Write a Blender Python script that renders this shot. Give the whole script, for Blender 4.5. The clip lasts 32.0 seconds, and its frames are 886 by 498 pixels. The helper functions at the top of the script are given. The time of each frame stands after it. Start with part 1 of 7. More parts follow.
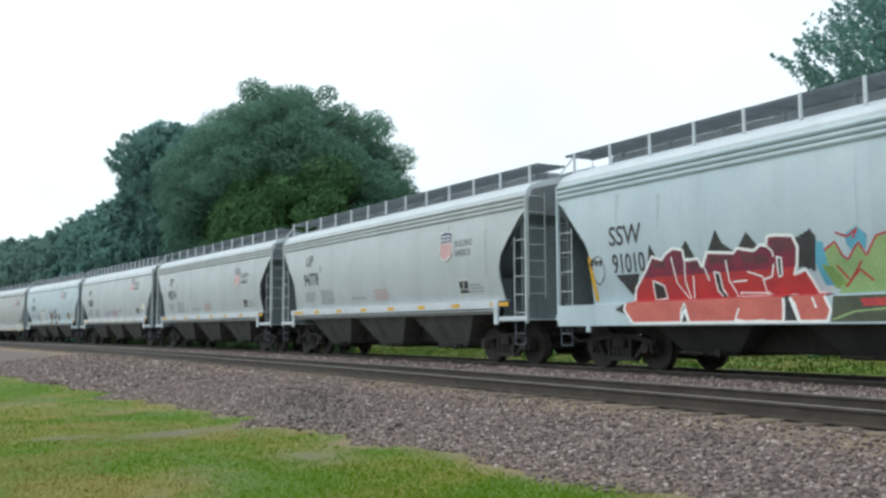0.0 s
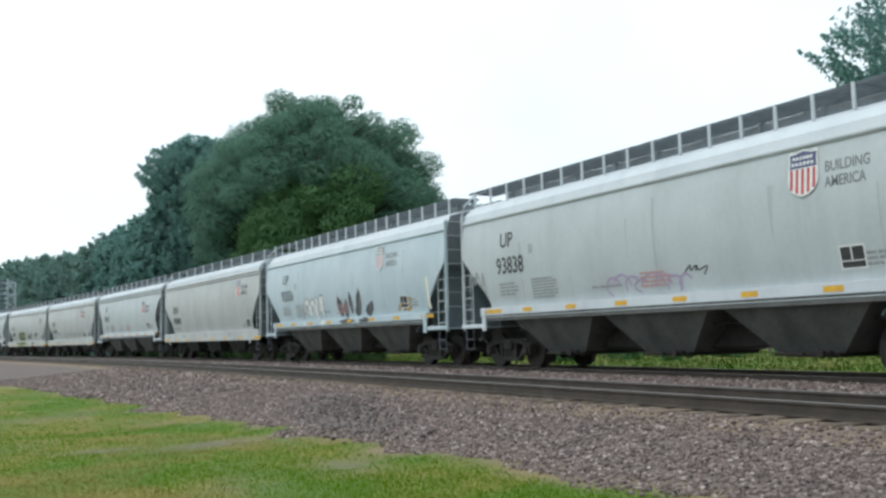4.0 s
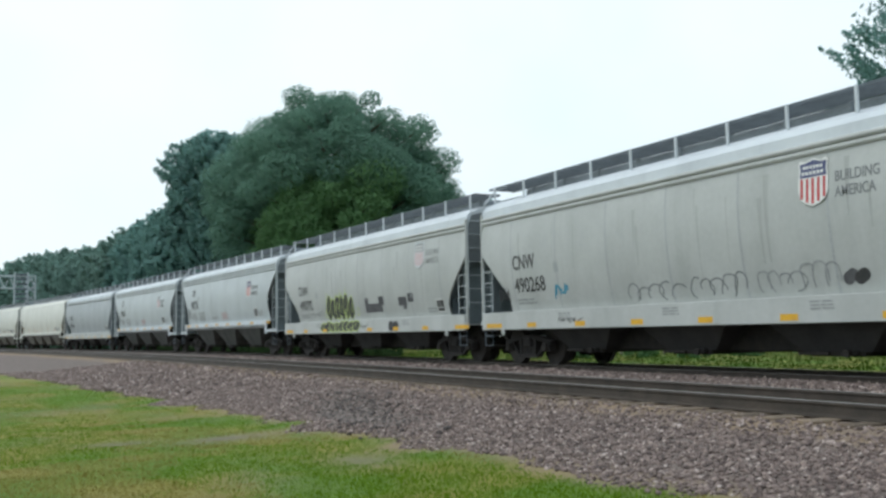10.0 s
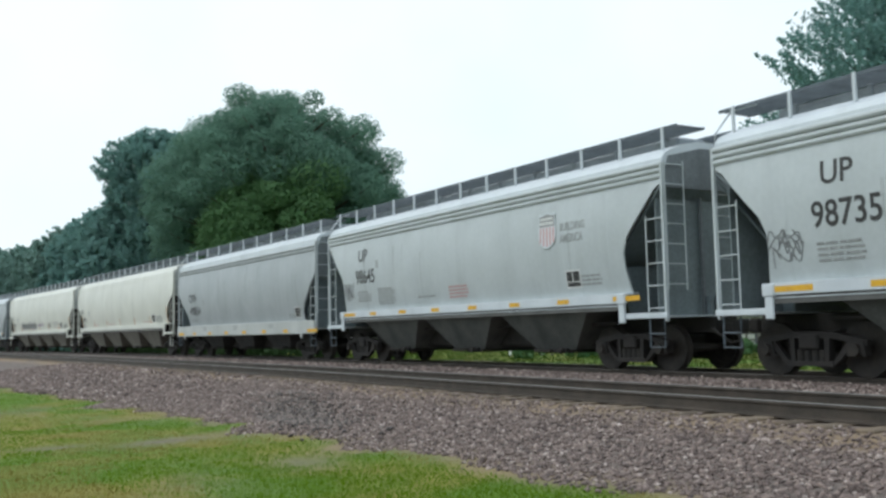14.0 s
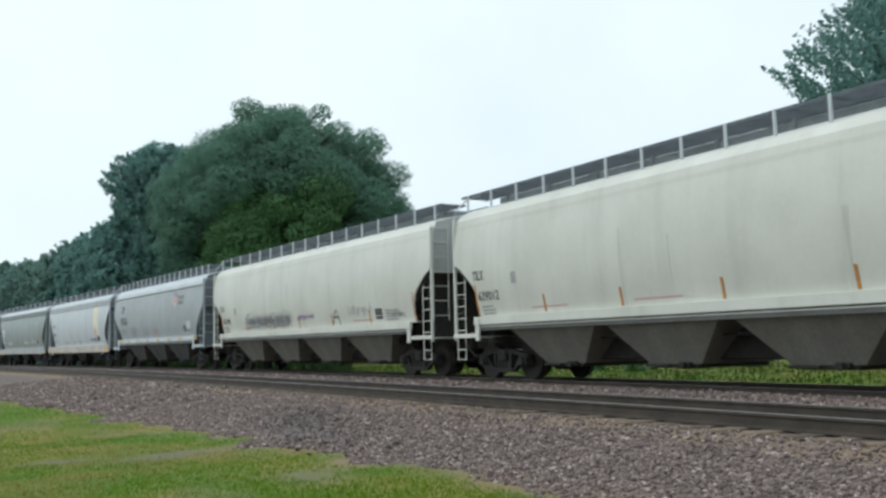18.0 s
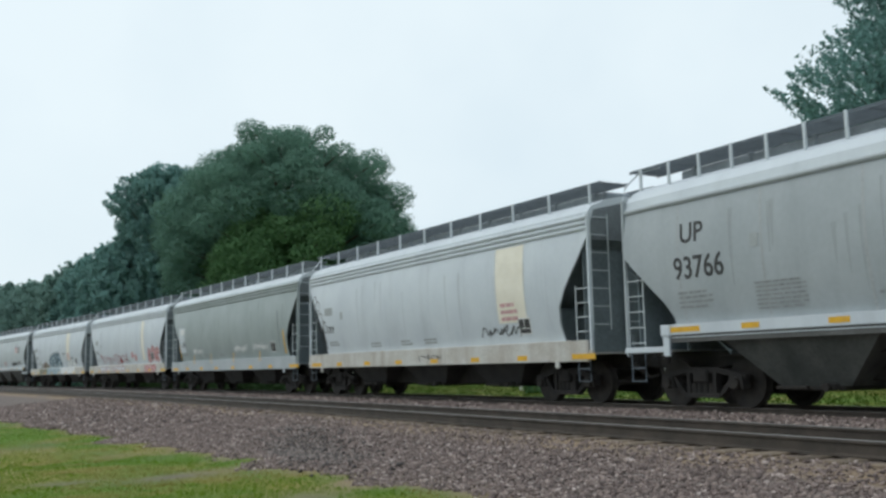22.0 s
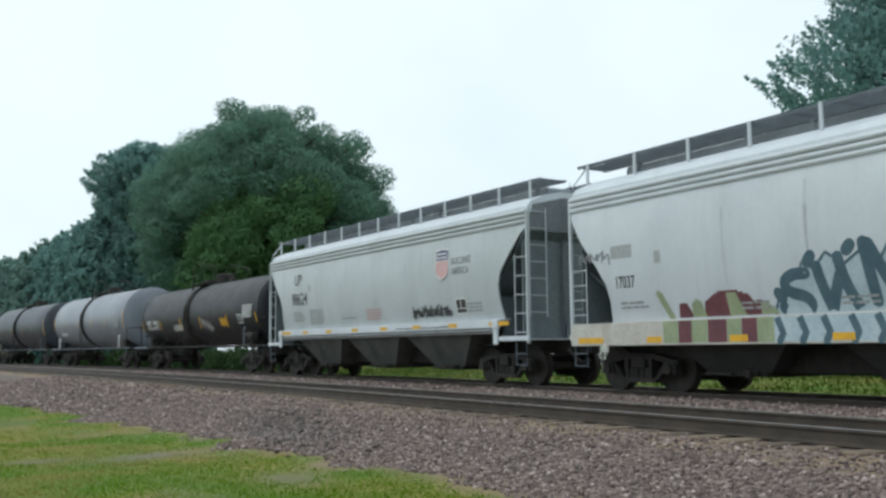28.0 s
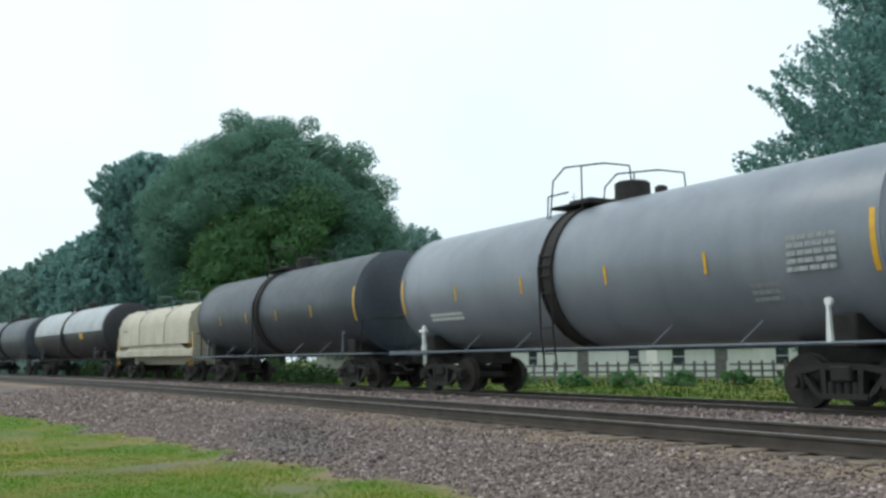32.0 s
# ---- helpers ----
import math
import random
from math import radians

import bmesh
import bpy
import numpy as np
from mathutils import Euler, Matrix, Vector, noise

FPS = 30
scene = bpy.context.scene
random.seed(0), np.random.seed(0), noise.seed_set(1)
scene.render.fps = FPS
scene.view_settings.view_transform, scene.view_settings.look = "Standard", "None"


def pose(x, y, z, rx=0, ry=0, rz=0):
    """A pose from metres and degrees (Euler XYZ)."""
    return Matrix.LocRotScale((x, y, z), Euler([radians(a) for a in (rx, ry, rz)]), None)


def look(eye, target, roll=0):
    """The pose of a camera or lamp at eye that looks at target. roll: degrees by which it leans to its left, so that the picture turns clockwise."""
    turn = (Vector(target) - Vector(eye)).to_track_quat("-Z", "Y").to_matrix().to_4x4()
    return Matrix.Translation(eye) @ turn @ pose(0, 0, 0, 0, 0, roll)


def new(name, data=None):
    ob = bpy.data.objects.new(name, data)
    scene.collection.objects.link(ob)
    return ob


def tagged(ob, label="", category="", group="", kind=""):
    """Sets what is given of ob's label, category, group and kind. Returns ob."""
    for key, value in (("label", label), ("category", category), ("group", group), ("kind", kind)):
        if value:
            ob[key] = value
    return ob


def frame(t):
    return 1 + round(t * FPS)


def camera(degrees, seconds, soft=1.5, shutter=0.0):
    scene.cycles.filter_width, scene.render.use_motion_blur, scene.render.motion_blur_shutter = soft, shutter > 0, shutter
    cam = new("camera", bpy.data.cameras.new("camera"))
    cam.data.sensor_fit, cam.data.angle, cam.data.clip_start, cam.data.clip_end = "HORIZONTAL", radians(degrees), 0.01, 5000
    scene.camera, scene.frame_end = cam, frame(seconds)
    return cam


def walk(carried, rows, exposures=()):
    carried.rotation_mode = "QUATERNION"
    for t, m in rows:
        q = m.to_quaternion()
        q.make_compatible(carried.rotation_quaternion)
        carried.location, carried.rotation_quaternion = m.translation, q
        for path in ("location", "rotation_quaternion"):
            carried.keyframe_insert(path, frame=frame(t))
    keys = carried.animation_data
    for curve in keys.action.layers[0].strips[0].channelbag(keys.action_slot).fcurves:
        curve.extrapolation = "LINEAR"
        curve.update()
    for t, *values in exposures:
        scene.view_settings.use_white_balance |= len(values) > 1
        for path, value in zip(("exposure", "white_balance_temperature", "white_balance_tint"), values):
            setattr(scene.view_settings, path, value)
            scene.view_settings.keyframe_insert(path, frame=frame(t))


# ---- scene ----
# World: z = 0 is the top of the rails; x points across the tracks, y along them, away from the camera.
cam = camera(50.0, 32.0, soft=2.8)
EYE = 0.89
ROWS = [
    (0.0, -29.41, 4.78, 0.32), (0.5, -29.09, 4.90, 0.21), (1.0, -28.61, 4.56, 0.35), (1.5, -28.69, 4.43, 0.22),
    (2.0, -28.87, 4.48, 0.72), (2.5, -29.09, 5.07, 1.11), (3.0, -28.84, 5.02, 1.42), (3.5, -28.24, 5.08, 1.56),
    (4.0, -27.56, 5.20, 1.54), (4.5, -27.14, 5.33, 1.39), (6.5, -26.12, 4.59, 1.26), (7.0, -25.87, 4.66, 1.17),
    (7.5, -25.72, 4.75, 1.22), (8.0, -25.90, 4.54, 0.98), (8.5, -25.99, 4.31, 0.85), (9.0, -26.52, 4.81, 0.98),
    (9.5, -26.79, 5.20, 1.04), (10.0, -26.57, 5.00, 1.11), (10.5, -26.99, 5.50, 1.12), (11.0, -27.69, 5.08, 1.28),
    (11.5, -27.14, 5.17, 1.45), (12.0, -28.44, 5.71, 2.58), (12.5, -28.60, 5.35, 1.51), (13.0, -29.66, 5.04, 1.05),
    (13.5, -30.33, 5.14, 0.99), (14.0, -30.01, 4.97, 1.22), (14.5, -29.97, 5.48, 0.87), (16.5, -29.99, 6.40, 1.41),
    (17.0, -30.09, 5.92, 1.02), (17.5, -29.98, 5.89, 1.19), (18.0, -29.59, 5.78, 1.26), (18.5, -29.48, 5.95, 1.14),
    (19.0, -29.66, 6.20, 0.90), (19.5, -29.62, 6.35, 1.19), (20.0, -29.90, 6.47, 1.19), (20.5, -30.02, 6.74, 1.43),
    (21.0, -29.73, 7.05, 1.59), (21.5, -29.68, 7.12, 1.66), (22.0, -29.38, 7.03, 1.29), (22.5, -30.06, 7.11, 1.27),
    (23.0, -29.86, 7.08, 1.24), (23.5, -30.59, 6.79, 0.84), (24.0, -30.64, 6.66, 1.11), (24.5, -30.44, 6.61, 1.06),
    (26.5, -30.67, 6.48, 0.87), (27.0, -30.49, 6.25, 0.66), (27.5, -30.69, 6.21, 0.74), (28.0, -30.71, 6.00, 0.51),
    (28.5, -30.70, 6.16, 0.76), (29.0, -30.55, 6.00, 1.29), (29.5, -30.79, 6.08, 0.94), (30.0, -30.97, 5.85, 0.65),
    (30.5, -30.72, 6.23, 1.04), (31.0, -30.50, 6.56, 1.03), (31.5, -30.61, 6.66, 0.73), (32.0, -30.45, 6.61, 0.58),
]
walk(cam, [(t, pose(0, 0, EYE, 90 + pitch, roll, yaw)) for t, yaw, pitch, roll in ROWS],
     exposures=[(0, 0.3, 6480, 9), (4, 0.3, 6480, 9), (8, 0.18, 6480, 9), (13, 0.19, 6480, 9), (14.5, 0.21, 6480, 9), (17, 0.12, 6480, 9), (19.5, 0.03, 6480, 9), (22, -0.06, 6480, 9), (24, -0.06, 6480, 9), (27, 0.0, 6480, 9), (30, 0.24, 6450, 8), (32, 0.22, 6400, 7)])

# ---- light: bright overcast sky ----
world = bpy.data.worlds.new("overcast")
scene.world = world
world.use_nodes = True
wn, wl = world.node_tree.nodes, world.node_tree.links
sky = wn.new("ShaderNodeTexSky")
sky.sky_type, sky.sun_disc, sky.sun_elevation, sky.sun_rotation = "NISHITA", False, radians(56), radians(303)
sky.dust_density, sky.air_density = 4.0, 1.0
clouds = wn.new("ShaderNodeTexNoise")
clouds.inputs["Scale"].default_value, clouds.inputs["Detail"].default_value = 1.6, 5.0
spread = wn.new("ShaderNodeTexCoord")
wl.new(spread.outputs["Generated"], clouds.inputs["Vector"])
cloud_ramp = wn.new("ShaderNodeValToRGB")
cloud_ramp.color_ramp.elements[0].position, cloud_ramp.color_ramp.elements[0].color = 0.35, (7.5, 8.9, 9.85, 1)
cloud_ramp.color_ramp.elements[1].position, cloud_ramp.color_ramp.elements[1].color = 0.62, (9.2, 10.35, 10.9, 1)
cover = wn.new("ShaderNodeMix")
cover.data_type = "RGBA"
cover.inputs["Factor"].default_value = 0.9
wl.new(clouds.outputs["Fac"], cloud_ramp.inputs["Fac"])
wl.new(sky.outputs["Color"], cover.inputs["A"])
wl.new(cloud_ramp.outputs["Color"], cover.inputs["B"])
background = wn["Background"]
background.inputs["Strength"].default_value = 0.1
wl.new(cover.outputs["Result"], background.inputs["Color"])

sun = new("sun", bpy.data.lights.new("sun", "SUN"))
sun.data.energy, sun.data.angle, sun.data.color = 0.9, radians(25), (1.0, 0.985, 0.965)
sun.matrix_world = look((-34, 22, 60), (0, 0, 0))


# ---- materials ----
def surface(name, a, b, scale=4.0, rough=0.6, metal=0.0, bump=0.0, bump_scale=30.0, streak=0.0, streak_col=None, fine=0.15, spread=(1, 1, 1), per_thing=0.0):
    """A painted or natural surface: two colours mixed by coarse noise, fine grain, optional vertical streaks and relief."""
    m = bpy.data.materials.new(name)
    m.use_nodes = True
    n, l = m.node_tree.nodes, m.node_tree.links
    shader = n["Principled BSDF"]
    shader.inputs["Roughness"].default_value, shader.inputs["Metallic"].default_value = rough, metal
    where = n.new("ShaderNodeTexCoord")
    scaled = n.new("ShaderNodeMapping")
    scaled.inputs["Scale"].default_value = spread
    l.new(where.outputs["Object"], scaled.inputs["Vector"])

    def noise_at(s, detail, vector=scaled):
        tex = n.new("ShaderNodeTexNoise")
        tex.inputs["Scale"].default_value, tex.inputs["Detail"].default_value = s, detail
        l.new(vector.outputs["Vector"], tex.inputs["Vector"])
        return tex

    def mix(fac, col_a, col_b, blend="MIX"):
        mx = n.new("ShaderNodeMix")
        mx.data_type, mx.blend_type = "RGBA", blend
        for socket, value in (("Factor", fac), ("A", col_a), ("B", col_b)):
            if isinstance(value, (int, float)):
                mx.inputs[socket].default_value = value
            elif isinstance(value, tuple):
                mx.inputs[socket].default_value = (*value, 1)
            else:
                l.new(value, mx.inputs[socket])
        return mx.outputs["Result"]

    def band(value, lo, hi):
        r = n.new("ShaderNodeMapRange")
        r.inputs["From Min"].default_value, r.inputs["From Max"].default_value = lo, hi
        l.new(value, r.inputs["Value"])
        return r.outputs["Result"]

    col = mix(band(noise_at(scale, 6).outputs["Fac"], 0.35, 0.65), a, b)
    grain = band(noise_at(scale * 14, 4).outputs["Fac"], 0.3, 0.7)
    col = mix(fine, col, mix(grain, (0, 0, 0), (1, 1, 1)), "OVERLAY")
    if streak:
        lines = n.new("ShaderNodeMapping")
        lines.inputs["Scale"].default_value = (1, 0.8, 0.05)
        l.new(where.outputs["Object"], lines.inputs["Vector"])
        runs = band(noise_at(3.0, 7, lines).outputs["Fac"], 0.5, 0.78)
        amount = n.new("ShaderNodeMath")
        amount.operation = "MULTIPLY"
        amount.inputs[1].default_value = streak
        l.new(runs, amount.inputs[0])
        col = mix(amount.outputs[0], col, streak_col or tuple(v * 0.45 for v in a))
    if per_thing:
        info = n.new("ShaderNodeObjectInfo")
        col = mix(per_thing, col, mix(info.outputs["Random"], (0.0, 0.0, 0.0), (1.0, 1.0, 1.0)), "SOFT_LIGHT")
    l.new(col, shader.inputs["Base Color"])
    r = n.new("ShaderNodeMapRange")
    r.inputs["To Min"].default_value, r.inputs["To Max"].default_value = max(0.05, rough - 0.12), min(1, rough + 0.12)
    l.new(noise_at(scale * 3, 3).outputs["Fac"], r.inputs["Value"])
    l.new(r.outputs["Result"], shader.inputs["Roughness"])
    if bump:
        b_node = n.new("ShaderNodeBump")
        b_node.inputs["Strength"].default_value, b_node.inputs["Distance"].default_value = 1.0, bump
        l.new(noise_at(bump_scale, 5).outputs["Fac"], b_node.inputs["Height"])
        l.new(b_node.outputs["Normal"], shader.inputs["Normal"])
    return m


def island_shades(m, dark, light):
    """Vary a material from piece to piece inside one joined mesh."""
    n, l = m.node_tree.nodes, m.node_tree.links
    shader = n["Principled BSDF"]
    geo, ramp = n.new("ShaderNodeNewGeometry"), n.new("ShaderNodeValToRGB")
    ramp.color_ramp.elements[0].color, ramp.color_ramp.elements[1].color = (*dark, 1), (*light, 1)
    l.new(geo.outputs["Random Per Island"], ramp.inputs["Fac"])
    l.new(ramp.outputs["Color"], shader.inputs["Base Color"])
    return m


GREY = surface("hopper_grey_paint", (0.511, 0.551, 0.565), (0.450, 0.488, 0.498), 0.7, 0.42, streak=0.20, bump=0.006, bump_scale=0.9, fine=0.035)
GREY_WARM = surface("hopper_warm_grey_paint", (0.485, 0.50, 0.485), (0.415, 0.43, 0.415), 0.7, 0.42, streak=0.20, bump=0.006, bump_scale=0.9, fine=0.035)
PALE = surface("hopper_pale_paint", (0.614, 0.657, 0.687), (0.542, 0.583, 0.620), 0.7, 0.42, streak=0.20, bump=0.006, bump_scale=0.9, fine=0.035)
BLUISH = surface("hopper_pale_blue_paint", (0.511, 0.604, 0.642), (0.440, 0.530, 0.576), 0.7, 0.42, streak=0.20, bump=0.006, bump_scale=0.9, fine=0.035)
CREAM = surface("hopper_cream_paint", (0.69, 0.69, 0.63), (0.61, 0.61, 0.55), 0.6, 0.42, streak=0.20, bump=0.006, bump_scale=0.9, fine=0.035)
OLIVE = surface("hopper_olive_grey_paint", (0.338, 0.382, 0.377), (0.276, 0.318, 0.310), 0.7, 0.42, streak=0.20, bump=0.006, bump_scale=0.9, fine=0.035)
DARKGREY = surface("hopper_mid_grey_paint", (0.40, 0.43, 0.445), (0.345, 0.375, 0.39), 0.7, 0.42, streak=0.20, bump=0.006, bump_scale=0.9, fine=0.035)
TRUCK = surface("rusty_truck_casting", (0.028, 0.023, 0.021), (0.018, 0.016, 0.015), 4, 0.8, 0.1, bump=0.004, bump_scale=20)
STEEL_DARK = surface("grimy_running_gear", (0.020, 0.019, 0.018), (0.034, 0.029, 0.025), 5, 0.8, 0.2, bump=0.004, bump_scale=20)
CHUTE = surface("dusty_chute_steel", (0.05, 0.054, 0.052), (0.10, 0.102, 0.095), 1.2, 0.75, 0.1, streak=0.4)
# End plates: shade of the recess is put into this darker colour.
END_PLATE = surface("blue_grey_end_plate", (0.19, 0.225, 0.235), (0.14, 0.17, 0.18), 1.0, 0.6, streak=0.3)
# Car ends in a darker grey than the sides.
END_PAINT = surface("dark_car_end_paint", (0.17, 0.19, 0.20), (0.12, 0.135, 0.145), 1.2, 0.6, streak=0.35)
SEAM_DIRT = surface("dirty_weld_seam", (0.41, 0.425, 0.43), (0.36, 0.375, 0.38), 2.0, 0.6)
# Slope sheets: the shade under the overhang is held in their dark colour.
SLOPE = surface("shaded_slope_sheet_paint", (0.165, 0.20, 0.215), (0.12, 0.15, 0.162), 1.0, 0.6, streak=0.3)
WHEEL = surface("wheel_steel", (0.022, 0.019, 0.017), (0.038, 0.031, 0.026), 6, 0.75, 0.2)
GALV = surface("galvanised_grating", (0.13, 0.155, 0.18), (0.10, 0.12, 0.14), 3, 0.55, 0.3)
HATCH = surface("weathered_hatch_steel", (0.25, 0.285, 0.31), (0.19, 0.215, 0.24), 2, 0.6, streak=0.2)
YELLOW = surface("yellow_reflector", (0.75, 0.42, 0.02), (0.62, 0.33, 0.03), 5, 0.45)
BLACK = surface("black_lettering", (0.03, 0.03, 0.03), (0.05, 0.05, 0.05), 8, 0.6)
PLATE = surface("faint_plate_outline", (0.38, 0.40, 0.40), (0.33, 0.35, 0.35), 8, 0.6)
DIM = surface("dim_lettering", (0.15, 0.16, 0.165), (0.22, 0.23, 0.235), 8, 0.6)
FADED = surface("faded_lettering", (0.24, 0.25, 0.25), (0.33, 0.34, 0.34), 8, 0.6)
WHITE = surface("white_lettering", (0.78, 0.78, 0.76), (0.66, 0.66, 0.64), 6, 0.55)
REDDISH = surface("red_enamel", (0.55, 0.05, 0.05), (0.42, 0.04, 0.05), 2, 0.5)
CORAL = surface("coral_spray_paint", (0.62, 0.16, 0.12), (0.52, 0.12, 0.1), 2, 0.55)
PINK = surface("pink_faded_paint", (0.60, 0.33, 0.32), (0.52, 0.30, 0.30), 4, 0.6)
NAVY = surface("navy_enamel", (0.05, 0.06, 0.16), (0.08, 0.09, 0.18), 4, 0.5)
PURPLE = surface("purple_spray_paint", (0.24, 0.12, 0.30), (0.30, 0.18, 0.36), 4, 0.6)
GREEN_SPRAY = surface("green_spray_paint", (0.24, 0.36, 0.10), (0.16, 0.28, 0.08), 2, 0.6)
BLUE_SPRAY = surface("blue_spray_paint", (0.08, 0.32, 0.42), (0.06, 0.24, 0.36), 2, 0.6)
ORANGE_SPRAY = surface("rust_orange_mark", (0.55, 0.24, 0.06), (0.42, 0.2, 0.07), 4, 0.6)
TANK_BLACK = surface("tank_brown_black_paint", (0.011, 0.0135, 0.018), (0.020, 0.019, 0.021), 0.8, 0.5, streak=0.25, streak_col=(0.025, 0.026, 0.029))
TANK_GREY = surface("tank_blue_grey_paint", (0.23, 0.25, 0.285), (0.185, 0.205, 0.235), 0.8, 0.36, streak=0.25, fine=0.03)
TANK_DARK = surface("tank_dark_grey_paint", (0.05, 0.06, 0.074), (0.036, 0.044, 0.056), 0.8, 0.42, streak=0.25)
HOOD_CREAM = surface("coil_hood_cream_paint", (0.52, 0.47, 0.36), (0.42, 0.38, 0.29), 0.7, 0.5, streak=0.35, bump=0.006)
TANK_WHITE = surface("tank_white_paint", (0.42, 0.44, 0.45), (0.33, 0.35, 0.36), 0.8, 0.45, streak=0.3)
RAIL = surface("rusty_rail", (0.085, 0.068, 0.055), (0.055, 0.046, 0.038), 3, 0.6, 0.4, bump=0.002)
RAILTOP = surface("worn_rail_head", (0.22, 0.21, 0.20), (0.17, 0.16, 0.15), 3, 0.45, 0.5)
TIE = surface("weathered_tie", (0.20, 0.15, 0.10), (0.12, 0.09, 0.065), 4, 0.9, bump=0.006, per_thing=0.4)
STONE = island_shades(surface("ballast_stone", (0.3, 0.27, 0.26), (0.22, 0.2, 0.2), 6, 0.9), (0.086, 0.064, 0.058), (0.345, 0.262, 0.235))
stone_ramp = next(q for q in STONE.node_tree.nodes if q.type == "VALTORGB").color_ramp
for at, shade in ((0.45, (0.188, 0.141, 0.128, 1)), (0.9, (0.28, 0.216, 0.188, 1)), (0.94, (0.40, 0.325, 0.29, 1))):
    stone_ramp.elements.new(at).color = shade
stone_ramp.elements[-1].color = (0.48, 0.405, 0.37, 1)
BARK = surface("bark", (0.10, 0.08, 0.06), (0.06, 0.05, 0.04), 4, 0.9, bump=0.02, bump_scale=8)


def leaf_material(name, dark, light):
    m = island_shades(surface(name, dark, light, 3, 0.75), dark, light)
    n, l = m.node_tree.nodes, m.node_tree.links
    through_light, both = n.new("ShaderNodeBsdfTranslucent"), n.new("ShaderNodeMixShader")
    both.inputs["Fac"].default_value = 0.45
    n["Principled BSDF"].inputs["Specular IOR Level"].default_value = 0.15
    l.new(n["Principled BSDF"].inputs["Base Color"].links[0].from_socket, through_light.inputs["Color"])
    l.new(n["Principled BSDF"].outputs["BSDF"], both.inputs[1])
    l.new(through_light.outputs["BSDF"], both.inputs[2])
    l.new(both.outputs["Shader"], n["Material Output"].inputs["Surface"])
    return m


SPRAY_WHITE = surface("bright_white_spray_paint", (0.92, 0.92, 0.91), (0.84, 0.84, 0.83), 4, 0.5)
WINE = surface("wine_red_spray_paint", (0.27, 0.03, 0.055), (0.17, 0.03, 0.06), 2.5, 0.5)
LIGHT_GREEN = surface("light_green_spray_paint", (0.33, 0.46, 0.20), (0.25, 0.38, 0.16), 2, 0.55)
DARK_RED = surface("dark_red_spray_paint", (0.30, 0.035, 0.045), (0.22, 0.03, 0.04), 3, 0.55)
SOOT = surface("sooty_black_spray_paint", (0.06, 0.06, 0.065), (0.11, 0.11, 0.115), 3, 0.65)
SLATE = surface("slate_blue_spray_paint", (0.05, 0.10, 0.13), (0.07, 0.13, 0.16), 3, 0.6)
LILAC = surface("lilac_spray_paint", (0.36, 0.28, 0.42), (0.42, 0.35, 0.47), 3, 0.6)
SILL_WARM = surface("rust_stained_pale_sill", (0.56, 0.55, 0.51), (0.46, 0.43, 0.38), 1.6, 0.6, streak=0.45, streak_col=(0.22, 0.13, 0.08))
MOSS = surface("dark_olive_spray_paint", (0.085, 0.10, 0.06), (0.06, 0.07, 0.045), 2, 0.6)
MAROON = surface("maroon_spray_paint", (0.16, 0.05, 0.06), (0.11, 0.04, 0.05), 2, 0.6)
CREAM_PATCH = surface("cream_repaint_patch", (0.84, 0.79, 0.67), (0.77, 0.72, 0.60), 2, 0.6)
LIME = surface("lime_outline_paint", (0.52, 0.62, 0.22), (0.42, 0.52, 0.18), 2, 0.6)
ICE = surface("ice_blue_spray_paint", (0.44, 0.53, 0.57), (0.36, 0.46, 0.51), 2, 0.6)
CHALK = surface("chalk_white_spray_paint", (0.76, 0.77, 0.76), (0.68, 0.69, 0.68), 2, 0.6)
SKY_SPRAY_PALE = surface("pale_blue_spray_paint", (0.36, 0.50, 0.58), (0.30, 0.43, 0.52), 2, 0.6)
SAGE = surface("sage_green_spray_paint", (0.31, 0.36, 0.22), (0.25, 0.30, 0.18), 2, 0.6)
SKY_SPRAY = surface("sky_blue_spray_paint", (0.12, 0.42, 0.55), (0.10, 0.34, 0.46), 2, 0.6)
STAMP_RED = surface("faded_red_stencil", (0.52, 0.27, 0.26), (0.46, 0.30, 0.29), 6, 0.6)
# Dark grey strip below the pale sill.
HULL_DARK = surface("dark_lower_sill", (0.12, 0.12, 0.115), (0.08, 0.08, 0.075), 2, 0.7)
WATER_STAIN = surface("rain_streak", (0.30, 0.29, 0.26), (0.25, 0.24, 0.21), 3, 0.7)
WATER_STAIN.node_tree.nodes["Principled BSDF"].inputs["Alpha"].default_value = 0.12
CHUTE_TAN = surface("tan_dusty_chute_paint", (0.19, 0.18, 0.155), (0.14, 0.13, 0.11), 1.2, 0.7, streak=0.3)
# Darker copy of the chute steel: shade below deep sills, put into colour.
CHUTE_DARK = surface("shaded_chute_steel", (0.022, 0.022, 0.022), (0.036, 0.034, 0.032), 1.2, 0.8, 0.1)
# Haze is put into these leaf greens; the blue and far ones hold most.
LEAF = leaf_material("leaf_green", (0.124, 0.237, 0.178), (0.158, 0.286, 0.216))
LEAF_LIGHT = leaf_material("leaf_mid_green", (0.105, 0.215, 0.098), (0.145, 0.272, 0.118))
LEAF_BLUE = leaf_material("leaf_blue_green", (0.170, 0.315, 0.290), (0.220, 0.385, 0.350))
LEAF_MAPLE = leaf_material("leaf_maple_green", (0.155, 0.290, 0.268), (0.205, 0.360, 0.330))
LEAF_FAR = leaf_material("leaf_green_with_haze", (0.183, 0.299, 0.261), (0.232, 0.365, 0.320))
# Very dark leaves: shade below the far cars is put into the colour.
LEAF_SHADE = leaf_material("shaded_undergrowth_leaf", (0.03, 0.06, 0.025), (0.06, 0.11, 0.045))
